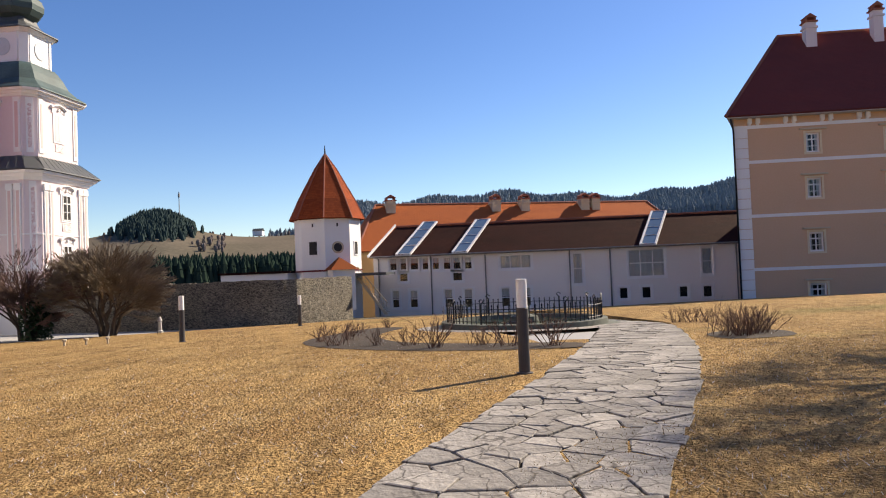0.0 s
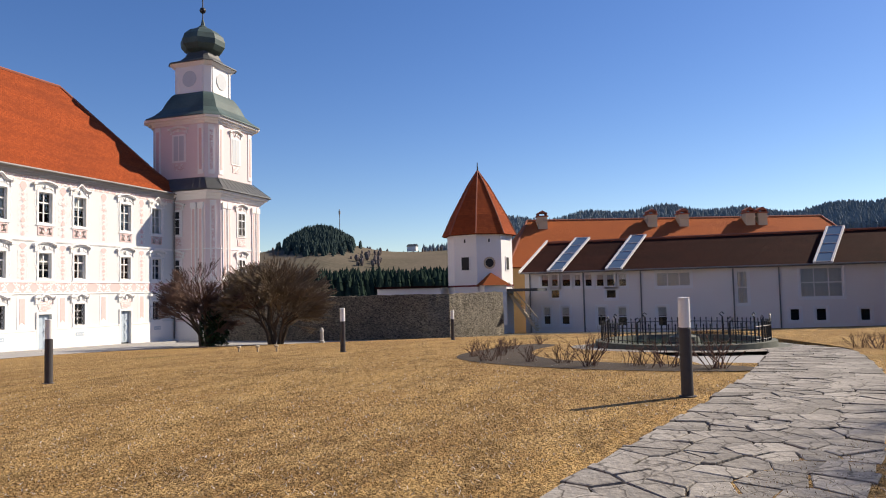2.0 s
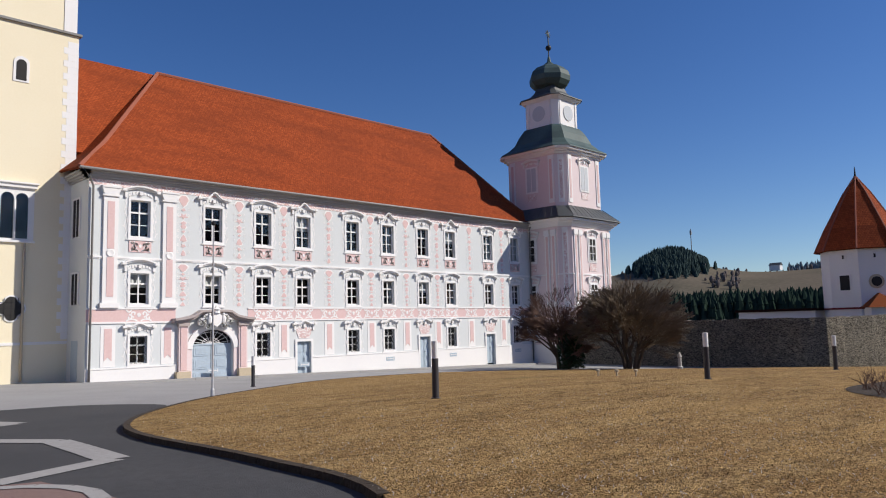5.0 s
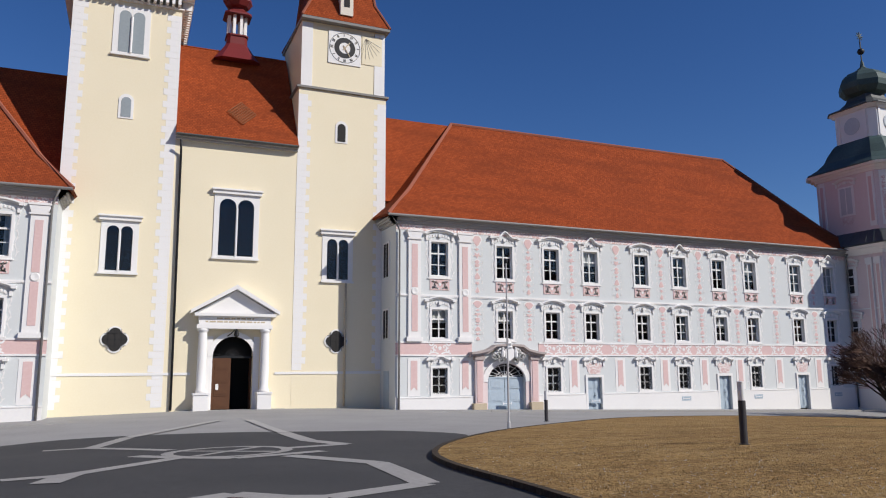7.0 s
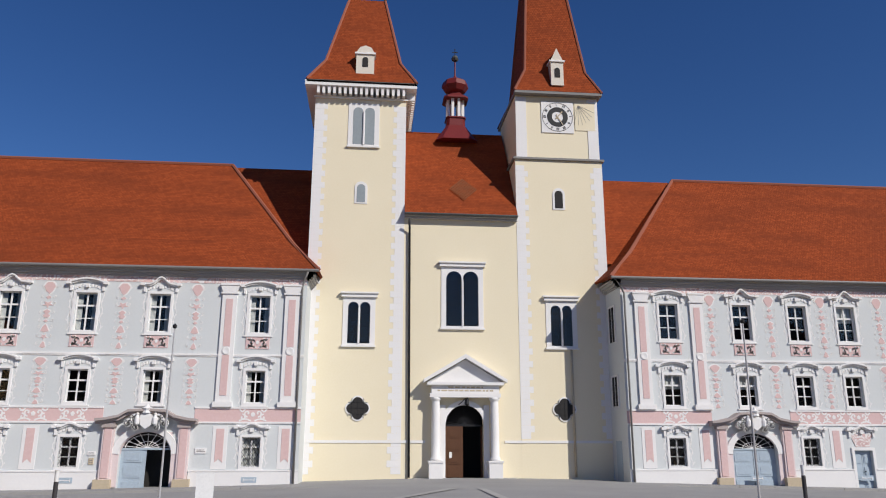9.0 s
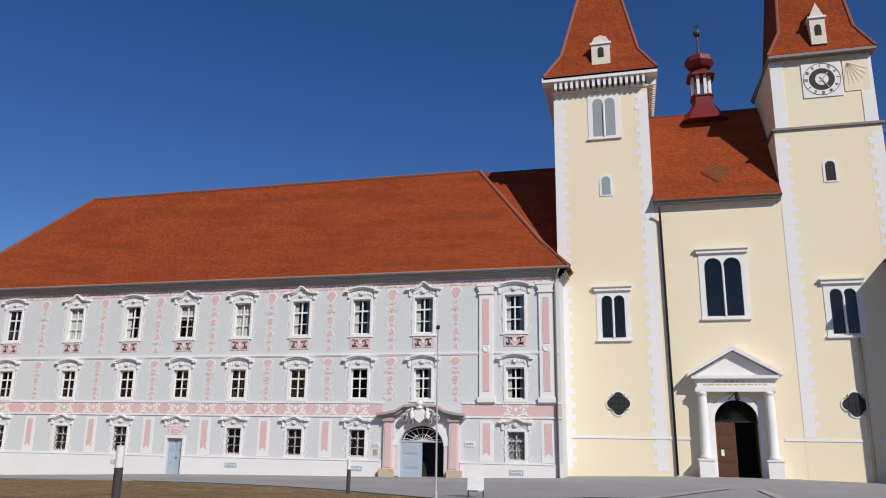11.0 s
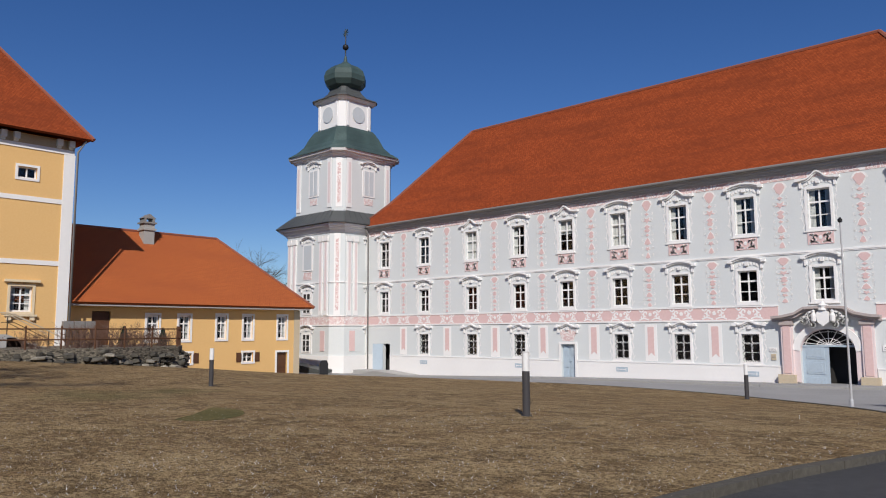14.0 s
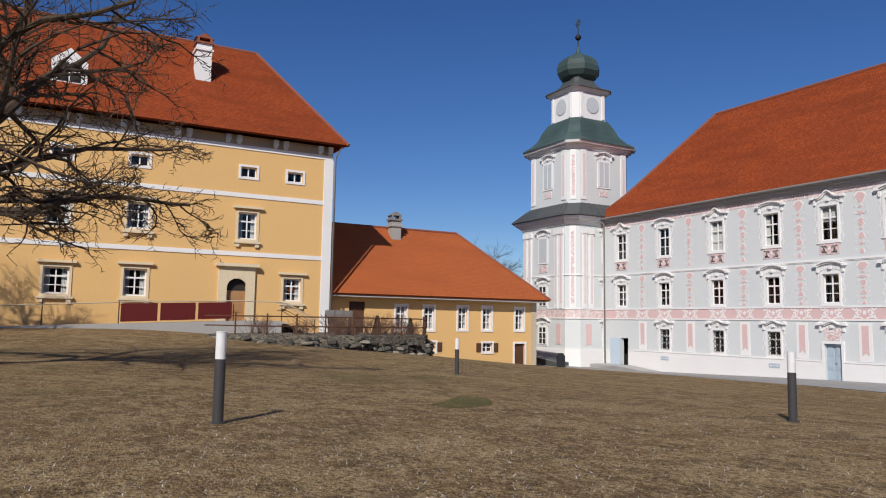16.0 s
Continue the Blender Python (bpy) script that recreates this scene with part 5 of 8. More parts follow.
for k in range(9):
    p = _bot.lerp(_lft, k / 8)
    f.tube([p, p + (_rgt - _bot)], 0.03, 4)
    p = _bot.lerp(_rgt, k / 8)
    f.tube([p, p + (_lft - _bot)], 0.02, 4)
part("roof_vent", f, RUSTBROWN, church, "lattice roof vent")
tur = part("ridge_turret", Form().rings([square_ring(r, 0.3 * r, z, (0, 0)) for r, z in ((1.55, 24.2), (1.0, 25.1), (0.72, 25.6), (0.68, 26.2), (0.76, 26.22), (0.76, 26.32))]), WINERED, church, "red-painted ridge turret", (-11.85, 5.0, 0))
f = Form()
for i in range(8):
    a = math.pi / 8 + i * math.pi / 4
    f.box(0.62 * math.cos(a) - 0.1, 0.62 * math.cos(a) + 0.1, 0.62 * math.sin(a) - 0.1, 0.62 * math.sin(a) + 0.1, 26.3, 27.91)
part("turret_post", f, WHITE, tur)
part("turret_cap", Form().rings([square_ring(r, 0.3 * r, z, (0, 0)) for r, z in ((0.95, 27.82), (0.9, 27.99), (0.5, 28.27), (0.42, 28.48))]), WINERED, tur)
part("turret_onion", Form().lathe([(0.4, 28.40), (0.8, 28.60), (1.05, 28.97), (0.95, 29.38), (0.5, 29.67), (0.15, 29.83), (0.06, 30.12), (0.05, 31.27)], 8), WINERED, tur)
part("turret_ball", Form().lathe([(0.02, 31.19), (0.22, 31.31), (0.3, 31.47), (0.2, 31.68), (0.02, 31.76)], 8), DARKMETAL, tur)
part("turret_cross", Form().box(-0.03, 0.03, -0.03, 0.03, 31.68, 32.33).box(-0.22, 0.22, -0.03, 0.03, 32.01, 32.06), IRON, tur)
# windows
twin_light(church, -11.95, 9.75, 2.2, 3.6)
twin_light(church, -18.6, 8.55, 1.5, 2.65)
twin_light(church, -5.42, 8.55, 1.5, 2.65)
twin_light(church, -18.67, 22.0, 1.55, 2.7, False, LOUVRE)
for x, z in ((-18.72, 17.9), (-5.3, 17.9)):
    s = part("slit_window", Form().slab(arch_poly(0.85, 1.55, base=-0.1), -0.04, 0), WHITE, church, at=(x, -0.01, z))
    part("slit_pane", Form().slab(arch_poly(0.55, 1.25), -0.055, -0.04), LOUVRE if x < -10 else DARK, s)
for x in (-18.52, -5.42):
    def lobes(r, o, za, zb):
        f = Form()
        for i in range(4):
            a = i * math.pi / 2
            f.lathe([(r, za), (r, zb)], 14, (o * math.cos(a), o * math.sin(a)))
        return f.box(-o, o, -o, o, za, zb + 0.001)
    q = part("quatrefoil_window", lobes(0.42, 0.36, 0, 0.05), WHITE, church, at=pose(x, -0.01, 4.52, 90, 0, 0))
    part("quatrefoil_pane", lobes(0.33, 0.36, 0.055, 0.065), DARK, q)
    f = Form()
    for k in (-0.36, 0, 0.36):
        f.box(k - 0.012, k + 0.012, -0.6, 0.6, 0.07, 0.08).box(-0.6, 0.6, k - 0.012, k + 0.012, 0.07, 0.08)
    part("quatrefoil_bar", f, IRON, q)
# clock and sundial
ck = part("clock_face", Form().box(-1.15, 1.15, -0.03, 0, -1.2, 1.15), WHITE, church, "white painted tower clock", (-5.15, 0.07, 24.65))
f = Form()
for i in range(48):
    a, b = 2 * math.pi * i / 48, 2 * math.pi * (i + 1) / 48
    f.slab([(0.40 * math.cos(a), 0.40 * math.sin(a)), (0.74 * math.cos(a), 0.74 * math.sin(a)), (0.74 * math.cos(b), 0.74 * math.sin(b)), (0.40 * math.cos(b), 0.40 * math.sin(b))], -0.045, -0.03)
part("dial_ring", f, IRON, ck)
f = Form()
for i in range(12):
    a = 2 * math.pi * i / 12
    m = Matrix.Rotation(-a, 4, "Y")
    for k in range((1, 2, 3, 3, 1, 2, 3, 3, 2, 1, 2, 3)[i]):
        f.box(-0.09 + 0.07 * k, -0.05 + 0.07 * k, -0.04, -0.03, 0.82, 1.02, m)
part("hour_mark", f, IRON, ck)
f = Form().box(-0.04, 0.04, -0.07, -0.05, -0.2, 0.55, Matrix.Rotation(0.7, 4, "Y")).box(-0.03, 0.03, -0.08, -0.06, -0.2, 0.7, Matrix.Rotation(2.6, 4, "Y"))
part("clock_hand", f, SANDSTONE, ck)
f = Form()
for i in range(48):
    a, b = 2 * math.pi * i / 48, 2 * math.pi * (i + 1) / 48
    f.slab([(r * math.cos(t), r * math.sin(t)) for r, t in ((1.06, a), (1.09, a), (1.09, b), (1.06, b))], -0.045, -0.03)
part("dial_rim", f, IRON, ck)
sd = part("sundial", Form().box(-0.75, 0.7, -0.015, 0, -1.0, 1.1), CREAM, church, "painted sundial", (-3.15, 0.07, 24.7))
f = Form()
for i in range(8):
    a = radians(-20 - i * 14)
    f.tube([(-0.5, -0.02, 0.9), (-0.5 + 1.2 * math.cos(a), -0.02, 0.9 + 1.5 * math.sin(a))], 0.012, 4)
part("hour_line", f, ZINC, sd)
# downpipes
downpipe(church, [(-15.5, -0.6, 16.7), (-15.45, -0.16, 16.0), (-15.3, -0.13, 0.4)], 0.07, IRON)
downpipe(church, [(-4.85, -0.12, 8.3), (-4.85, -0.12, 0.4)], 0.07, SANDSTONE)
# portal
pt = part("portal", Form().box(-1.56, -1.2, -0.12, 0, -0.1, 4.4), WHITE, church, "white classical portal with columns and pediment", (-11.85, 0, 0.35))
part("jamb", Form().box(1.2, 1.56, -0.12, 0, -0.1, 4.4), WHITE, pt)
f = Form()
for i in range(14):
    a, b = math.pi * i / 14, math.pi * (i + 1) / 14
    f.slab([(1.2 * math.cos(a), 3.2 + 1.2 * math.sin(a)), (1.5 * math.cos(a), 3.2 + 1.5 * math.sin(a)), (1.5 * math.cos(b), 3.2 + 1.5 * math.sin(b)), (1.2 * math.cos(b), 3.2 + 1.2 * math.sin(b))], -0.14, 0)
part("arch_moulding", f, WHITE, pt)
for s in (-1, 1):
    part("pedestal", Form().box(s * 1.84 - 0.42, s * 1.84 + 0.42, -0.85, 0, -0.2, 0.95).box(s * 1.84 - 0.47, s * 1.84 + 0.47, -0.9, 0, 0.95, 1.05), WHITE, pt)
    part("column", Form().lathe([(0.33, 1.05), (0.33, 1.2), (0.27, 1.3), (0.28, 2.5), (0.25, 4.55), (0.24, 4.65), (0.33, 4.72), (0.33, 4.85)], 16, (s * 1.84, -0.45)), WHITE, pt, smooth=True)
part("entablature", Form().box(-2.22, 2.22, -0.75, 0, 4.85, 5.1).box(-2.12, 2.12, -0.66, 0, 5.1, 5.6).box(-2.4, 2.4, -0.9, 0, 5.6, 5.78), WHITE, pt)
f = Form().slab([(-2.4, 5.78), (2.4, 5.78), (0, 7.2)], -0.5, 0)
part("pediment", f, WHITE, pt)
f = Form()
for s in (-1, 1):
    q = [(s * 2.62, 5.74), (s * 2.62, 5.95), (0, 7.52), (0, 7.25)]
    f.slab(q if s > 0 else q[::-1], -0.95, 0)
part("raking_cornice", f, WHITE, pt)
f = Form()
for i, (a, b, z) in enumerate(((-1.1, 1.1, 5.42), (-1.75, 1.75, 5.22))):
    x = a
    rnd = random.Random(i)
    while x < b:
        l = rnd.uniform(0.12, 0.4)
        f.box(x, min(x + l, b), -0.672, -0.66, z, z + 0.09)
        x += l + 0.08
part("inscription_bar", f, SANDSTONE, pt)
f = Form()
spandrel(f, 1.2, 2.4, 3.2, 4.4, 0)
part("arch_spandrel", f, CREAM, pt)
f = Form().box(-1.2, 1.2, 0.3, 0.42, 3.1, 3.22)
for i in range(11):
    a = math.pi * (i + 0.5) / 11
    f.tube([(0, 0.34, 3.2), (1.18 * math.cos(a), 0.34, 3.2 + 1.18 * math.sin(a))], 0.025, 4)
for r in (0.4, 0.8):
    f.tube([(r * math.cos(math.pi * i / 12), 0.34, 3.2 + r * math.sin(math.pi * i / 12)) for i in range(13)], 0.025, 4)
part("fanlight_grille", f, IRON, pt)
lf = part("door_leaf", panelled_leaf(1.12, 3.15, WOOD, 4), WOOD, pt, "dark carved wooden door leaf", (-1.18, 0.3, -0.05))
part("notice", Form().box(0.25, 0.42, -0.06, -0.05, 1.25, 1.6), CHALK, lf)
part("door_leaf", panelled_leaf(1.12, 3.15, WOOD, 4), WOOD, pt, "door leaf standing open inwards", pose(1.18, 0.35, -0.05, 0, 0, 86))
f = Form().tube([(0, -0.05, 4.75), (0, -0.5, 4.8), (-0.25, -0.7, 4.55), (-0.45, -0.7, 4.4)], 0.03, 6).lathe([(0.02, 4.85), (0.12, 4.7), (0.16, 4.45), (0.05, 4.35)], 8, (0.1, -0.55))
part("portal_lamp", f, IRON, pt)
part("threshold_step", Form().box(-3.2, 3.2, -1.9, 0.0, -0.35, 0.02), GRANITE, pt)

# ---- lawns, forecourt and paths ----
def kerb_line(name, pts, w, h, lift, mat, label, category="kerb"):
    f = Form()
    n = len(pts)
    for i in range(n - 1):
        a, b = Vector((*pts[i], 0)), Vector((*pts[i + 1], 0))
        d = (b - a).normalized()
        s = Vector((-d.y, d.x, 0)) * w / 2
        q = [a - s + d * 0.01, b - s - d * 0.01, b + s - d * 0.01, a + s + d * 0.01]
        lo = [(p.x, p.y, court(p.x, p.y) + lift - h) for p in q]
        hi = [(p.x, p.y, court(p.x, p.y) + lift) for p in q]
        f.add(lo + hi, [(4, 5, 6, 7), (0, 1, 5, 4), (2, 3, 7, 6), (1, 2, 6, 5), (3, 0, 4, 7)])
    return tagged(new(name, f.mesh(name, mat)), label, category, kind="structure")


FORECOURT = [(-75, -4), (-75, 1), (-22, 1), (-22, 3.2), (-2, 3.2), (-2, 1), (45, 1), (45, -12), (33, -30), (30, -40), (4, -45), (-15, -60), (-24, -60), (-24, -30), (-52, -22), (-62, -10)]
tagged(new("road", draped("road", FORECOURT, -0.06, PAVING, 2.5)), "pale worn paving of the abbey court", "road", kind="structure")
DRIVE = spline([(-22.0, -60), (-21.8, -45), (-21.4, -36), (-20.9, -31), (-21.3, -25.5), (-22.2, -21), (-19.6, -17.0), (-15, -17.8), (-11.8, -19.6), (-9.6, -20.6), (-8.6, -24), (-11.0, -28.0), (-12.3, -31.5), (-12.3, -36), (-12.6, -40.5), (-13.6, -60)], 5)
tagged(new("pavement", draped("pavement", DRIVE, -0.045, ASPHALT, 1.5)), "dark asphalt drive with pale stone inlays", "pavement", kind="structure")
RIGHT_LAWN = spline([(-15.6, -41.5), (-13.3, -38.8), (-12.85, -36), (-12.6, -32), (-11.7, -29.3), (-9.6, -26.3), (-5.9, -22.3), (2.0, -15.2), (9, -12.2), (17, -11.4), (24, -15), (30, -21.2), (33, -29.5), (31, -38), (20, -42), (7, -42.4), (-2, -44.2), (-5.6, -44.7), (-8.9, -43.9), (-12.8, -42.6)], 6)
tagged(new("lawn", draped("lawn", RIGHT_LAWN, 0.03, GRASS, 1.0, 0.16)), "dry straw-coloured winter lawn", "lawn", kind="structure")
LEFT_LAWN = spline([(-22.5, -62), (-21.4, -45), (-20.9, -37), (-20.3, -33), (-19.9, -29.6), (-20.7, -26.3), (-24.2, -20.0), (-30, -14.4), (-37, -12.2), (-45, -12.8), (-54, -13.5), (-62, -14), (-66, -26), (-66, -62), (-44, -66)], 6)
tagged(new("lawn", draped("lawn", LEFT_LAWN, 0.03, BROWNGRASS, 1.0, 0.16)), "dry brown winter lawn beside the drive", "lawn", kind="structure")
SOUTH_LAWN = spline([(-14.5, -45.45), (-9.2, -45.95), (-4.3, -46.95), (1.2, -47.75), (7, -48.0), (20, -46), (31, -44), (36, -56), (36, -72), (0, -76), (-14, -70)], 6)
tagged(new("lawn", draped("lawn", SOUTH_LAWN, 0.03, GRASS, 1.0, 0.16)), "dry lawn with tree shadows beside the flagged path", "lawn", kind="structure")
kerb_line("kerb", [p for p in LEFT_LAWN if p[0] > -42 and p[1] > -45 and p[1] < -8], 0.16, 0.25, 0.05, STONE, "low dark stone kerb round the lawn")
kerb_line("kerb", [p for p in RIGHT_LAWN[6:60]], 0.12, 0.25, 0.04, SOIL, "dark soil edge of the lawn")
kerb_line("kerb", [(x, -4.4 + 1.2 * math.sin(x * 0.02)) for x in np.arange(-64, 36, 2.0) if not -24 < x < 1], 0.25, 0.25, 0.06, GRANITE, "granite kerb before the abbey wing")


def inlay(name, pts, w, mat=INLAY, lift=-0.036):
    f = Form()
    for a, b in zip(pts, pts[1:]):
        a, b = Vector((*a, 0)), Vector((*b, 0))
        d = (b - a).normalized()
        s = Vector((-d.y, d.x, 0)) * w / 2
        n = max(1, int((b - a).length / 1.0))
        for k in range(n):
            p, q = a.lerp(b, k / n), a.lerp(b, (k + 1) / n)
            f.add([(v.x, v.y, court(v.x, v.y) + lift) for v in (p - s, q - s, q + s, p + s)], [(0, 1, 2, 3)])
    ob = new(name, f.mesh(name, mat))
    return tagged(ob, "pale stone line inlaid in the asphalt", "paving inlay", kind="structure")


inlay("paving_inlay", [(-13.99, -9.82), (-17.6, -18.0)], 0.45, GRANITE, -0.03)
inlay("paving_inlay", [(-17.6, -18.0), (-18.5, -22.3), (-19.6, -22.3)], 0.42)
inlay("paving_inlay", [(-18.5, -22.3), (-16.7, -24.9)], 0.38)
inlay("paving_inlay", [(-12.74, -10.38), (-13.0, -19.5)], 0.35, GRANITE, -0.03)
inlay("paving_inlay", [(-13.0, -19.5), (-13.17, -23.9), (-12.75, -25.9), (-14.2, -26.2)], 0.45)
CX, CY = -15.55, -26.3
inlay("paving_inlay", [(CX + 1.3 * math.cos(a), CY + 1.45 * math.sin(a)) for a in np.linspace(0, 6.283, 22)], 0.26)
inlay("paving_inlay", [(CX - 0.8, CY - 0.9), (CX + 0.8, CY + 0.9)], 0.22, INLAY, -0.034)
inlay("paving_inlay", [(CX - 0.9, CY + 0.8), (CX + 0.9, CY - 0.8)], 0.22, INLAY, -0.032)
inlay("paving_inlay", [(-17.5, -26.2), (-16.75, -27.2), (-15.65, -28.2), (-14.5, -27.9), (-13.7, -27.6)], 0.42)
inlay("paving_inlay", [(-16.7, -27.4), (-18.6, -29.8), (-19.5, -30.0)], 0.4)
inlay("paving_inlay", [(-18.5, -29.6), (-18.8, -30.9)], 0.45, INLAY, -0.034)
inlay("paving_inlay", [(-14.6, -28.3), (-13.5, -30.8), (-13.75, -33.85), (-15.3, -34.4)], 0.42)
inlay("paving_inlay", [(-15.3, -34.4), (-15.8, -34.15), (-16.36, -33.5), (-17.3, -34.0), (-19.4, -34.4)], 0.4)
inlay("paving_inlay", [(-15.9 + 1.15 * math.cos(a), -35.9 + 1.3 * math.sin(a)) for a in np.linspace(0, 6.283, 18)], 0.18, INLAY, -0.03)
tagged(new("paving_inlay", draped("paving_inlay", [(-17.2, -37.5), (-14.6, -37.5), (-14.9, -34.75), (-15.9, -34.4), (-16.4, -33.8), (-17.1, -34.3)], -0.038, REDPORPHYRY, 1.0)), "reddish stone setts in the drive", "paving inlay", kind="structure")

# flagged path
PATH_MID = spline([(-21.0, -42.6), (-17.0, -43.2), (-12.8, -44.0), (-8.9, -45.05), (-4.7, -45.95), (-0.2, -46.6), (4.2, -47.0), (8.5, -46.0)], 8, False)
_len = [0.0]
for _a, _b in zip(PATH_MID, PATH_MID[1:]):
    _len.append(_len[-1] + math.dist(_a, _b))


def on_path(s, w):
    s = min(max(s, 0.0), _len[-1] - 1e-3)
    i = max(k for k in range(len(_len) - 1) if _len[k] <= s)
    t = (s - _len[i]) / (_len[i + 1] - _len[i])
    a, b = Vector(PATH_MID[i]), Vector(PATH_MID[i + 1])
    d = (b - a).normalized()
    p = a.lerp(b, t) + Vector((-d.y, d.x)) * w
    return p.x, p.y


bed = draped("path_bed", [on_path(s, 1.0) for s in np.arange(5.6, _len[-1], 0.5)] + [on_path(s, -1.0) for s in np.arange(_len[-1], 5.6, -0.5)], 0.012, SOIL, 1.0)
path = tagged(new("garden_path", bed), "winding path of worn irregular grey flagstones", "path", kind="structure")


verge = draped("verge", [on_path(s, 1.75) for s in np.arange(5.2, 19.5, 0.5)] + [on_path(s, 0.93) for s in np.arange(19.2, 5.2, -0.5)], 0.022, GRASS, 1.0)
tagged(new("verge", verge), "dry grass verge beside the flagged path", "verge", kind="structure")


def clip_half(poly, a, b):
    """The part of a polygon nearer to a than to b."""
    m, d = (a + b) / 2, b - a
    out = []
    for p, q in zip(poly, poly[1:] + poly[:1]):
        u, v = (p - m).dot(d), (q - m).dot(d)
        if u <= 0:
            out.append(p)
        if (u < 0) != (v < 0) and u != v:
            out.append(p.lerp(q, u / (u - v)))
    return out


def flagstones():
    rnd = random.Random(11)
    seeds = []
    s = 5.8
    while s < _len[-1]:
        n = rnd.choice((3, 4, 4, 5, 5))
        for k in range(n):
            seeds.append(Vector((s + rnd.uniform(-0.2, 0.2), -0.95 + 1.9 * (k + 0.5 + rnd.uniform(-0.3, 0.3)) / n)))
        s += 0.24 if s < 15 else 0.5
    for i, a in enumerate(seeds):
        wob = rnd.uniform(-0.03, 0.03)
        poly = [Vector((max(a.x - 2, 5.6), -0.97 + wob)), Vector((a.x + 2, -0.97 + wob)), Vector((a.x + 2, 0.97 + wob)), Vector((max(a.x - 2, 5.6), 0.97 + wob))]
        for j, b in enumerate(seeds):
            if i != j and (a - b).length < 2.2:
                poly = clip_half(poly, a, b)
        if len(poly) < 3:
            continue
        c = sum(poly, Vector((0, 0))) / len(poly)
        out = []
        for p in poly:
            d = p - c
            p = c + d * (1 - 0.011 / max(d.length, 0.05)) + Vector((rnd.uniform(-0.012, 0.012), rnd.uniform(-0.012, 0.012)))
            out.append(p)
        h = 0.035 + rnd.uniform(-0.008, 0.01)
        tilt = (rnd.uniform(-0.015, 0.015), rnd.uniform(-0.015, 0.015))
        cx, cy = on_path(c.x, c.y)
        zc = court(cx, cy)
        xy = [on_path(p.x, p.y) for p in out]
        f = Form()
        n = len(xy)
        top = [(x - cx, y - cy, h + court(x, y) - zc + tilt[0] * (x - cx) + tilt[1] * (y - cy)) for x, y in xy]
        inner = [(x * 0.94, y * 0.94, z + 0.006) for x, y, z in top]
        low = [(x, y, z - 0.05) for x, y, z in top]
        f.add(low + top + inner, [(i, (i + 1) % n, (i + 1) % n + n, i + n) for i in range(n)] + [(i + n, (i + 1) % n + n, (i + 1) % n + 2 * n, i + 2 * n) for i in range(n)] + [tuple(range(2 * n, 3 * n))])
        part("flagstone", f, FLAG, path, at=(cx, cy, zc))


# ---- houses round the court ----
def house(label, category, at, width, eave, depth, holes, mat, base=-1.5, name="house", skew=0.0):
    """A house whose front faces its own -y, with openings through the front wall."""
    h = thing(name, label, category, at)
    w = pierced_wall(Form(), 0, width, base, eave, holes, depth=0.28)
    sk = skew * depth
    w.add([(0, 0, base), (sk, depth, base), (sk, depth, eave), (0, 0, eave)], [(3, 2, 1, 0)])
    w.add([(width, 0, base), (width, depth, base), (width, depth, eave), (width, 0, eave)], [(0, 1, 2, 3)])
    w.add([(sk, depth, base), (width, depth, base), (width, depth, eave), (sk, depth, eave)], [(3, 2, 1, 0)])
    part("wall", w, mat, h)
    # Dark fill in place of rooms, its shade given by colour.
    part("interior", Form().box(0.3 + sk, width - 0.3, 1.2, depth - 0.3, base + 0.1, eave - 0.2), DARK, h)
    return h


def hip_roof(parent, x0, x1, y0, y1, eave, ridge_y, rx0, rx1, rz, mat, label="", skew=0.0):
    a, b, c, d, e, f = (x0, y0, eave), (x1, y0, eave), (x1, y1, eave), (x0 + skew * (y1 - y0), y1, eave), (rx0, ridge_y, rz), (rx1, ridge_y, rz)
    r = roof_part("roof", [[a, b, f, e], [b, c, f], [c, d, e, f], [d, a, e]], mat, parent, label)
    for p, q in ((e, f), (a, e), (b, f)):
        part("ridge_cap", Form().tube([p, q], 0.12, 6), RIDGE, r)
    return r


def chimney(parent, x, y, z, h, w=1.0, mat=WHITE, capmat=RIDGE):
    c = part("chimney", Form().box(-w / 2, w / 2, -w / 2, w / 2, -1.5, h).box(-w / 2 - 0.1, w / 2 + 0.1, -w / 2 - 0.1, w / 2 + 0.1, h - 0.5, h - 0.35), mat, parent, "rendered chimney", (x, y, z))
    part("chimney_cap", Form().box(-w / 2 - 0.12, w / 2 + 0.12, -w / 2 - 0.12, w / 2 + 0.12, h, h + 0.12).slab([(-w / 2 - 0.1, h + 0.4), (w / 2 + 0.1, h + 0.4), (0, h + 0.75)], -w / 2, w / 2)
         .box(-w / 2, -w / 2 + 0.15, -w / 2, w / 2, h + 0.1, h + 0.4).box(w / 2 - 0.15, w / 2, -w / 2, w / 2, h + 0.1, h + 0.4), capmat, c)
    return c


# ochre house (faces +x): own x runs with world y
YX = -65.3
yb_at = pose(YX, -60.0, 0, 0, 0, 90)
def yy(v):
    return v + 60.0
wins = [(-43.5, 8.35, 1.3, 1.6), (-39.2, 8.35, 1.3, 1.6), (-32.65, 8.15, 1.2, 1.75), (-43.4, 4.3, 1.35, 1.55), (-39.2, 4.3, 1.3, 1.65), (-29.55, 4.25, 1.2, 1.5), (-50.5, 8.35, 1.3, 1.6), (-50.5, 4.3, 1.35, 1.55)]
small = [(-32.7, 12.2, 1.05, 0.68), (-29.6, 12.2, 1.05, 0.68), (-39.3, 12.2, 1.05, 0.68), (-43.5, 12.2, 1.05, 0.68)]
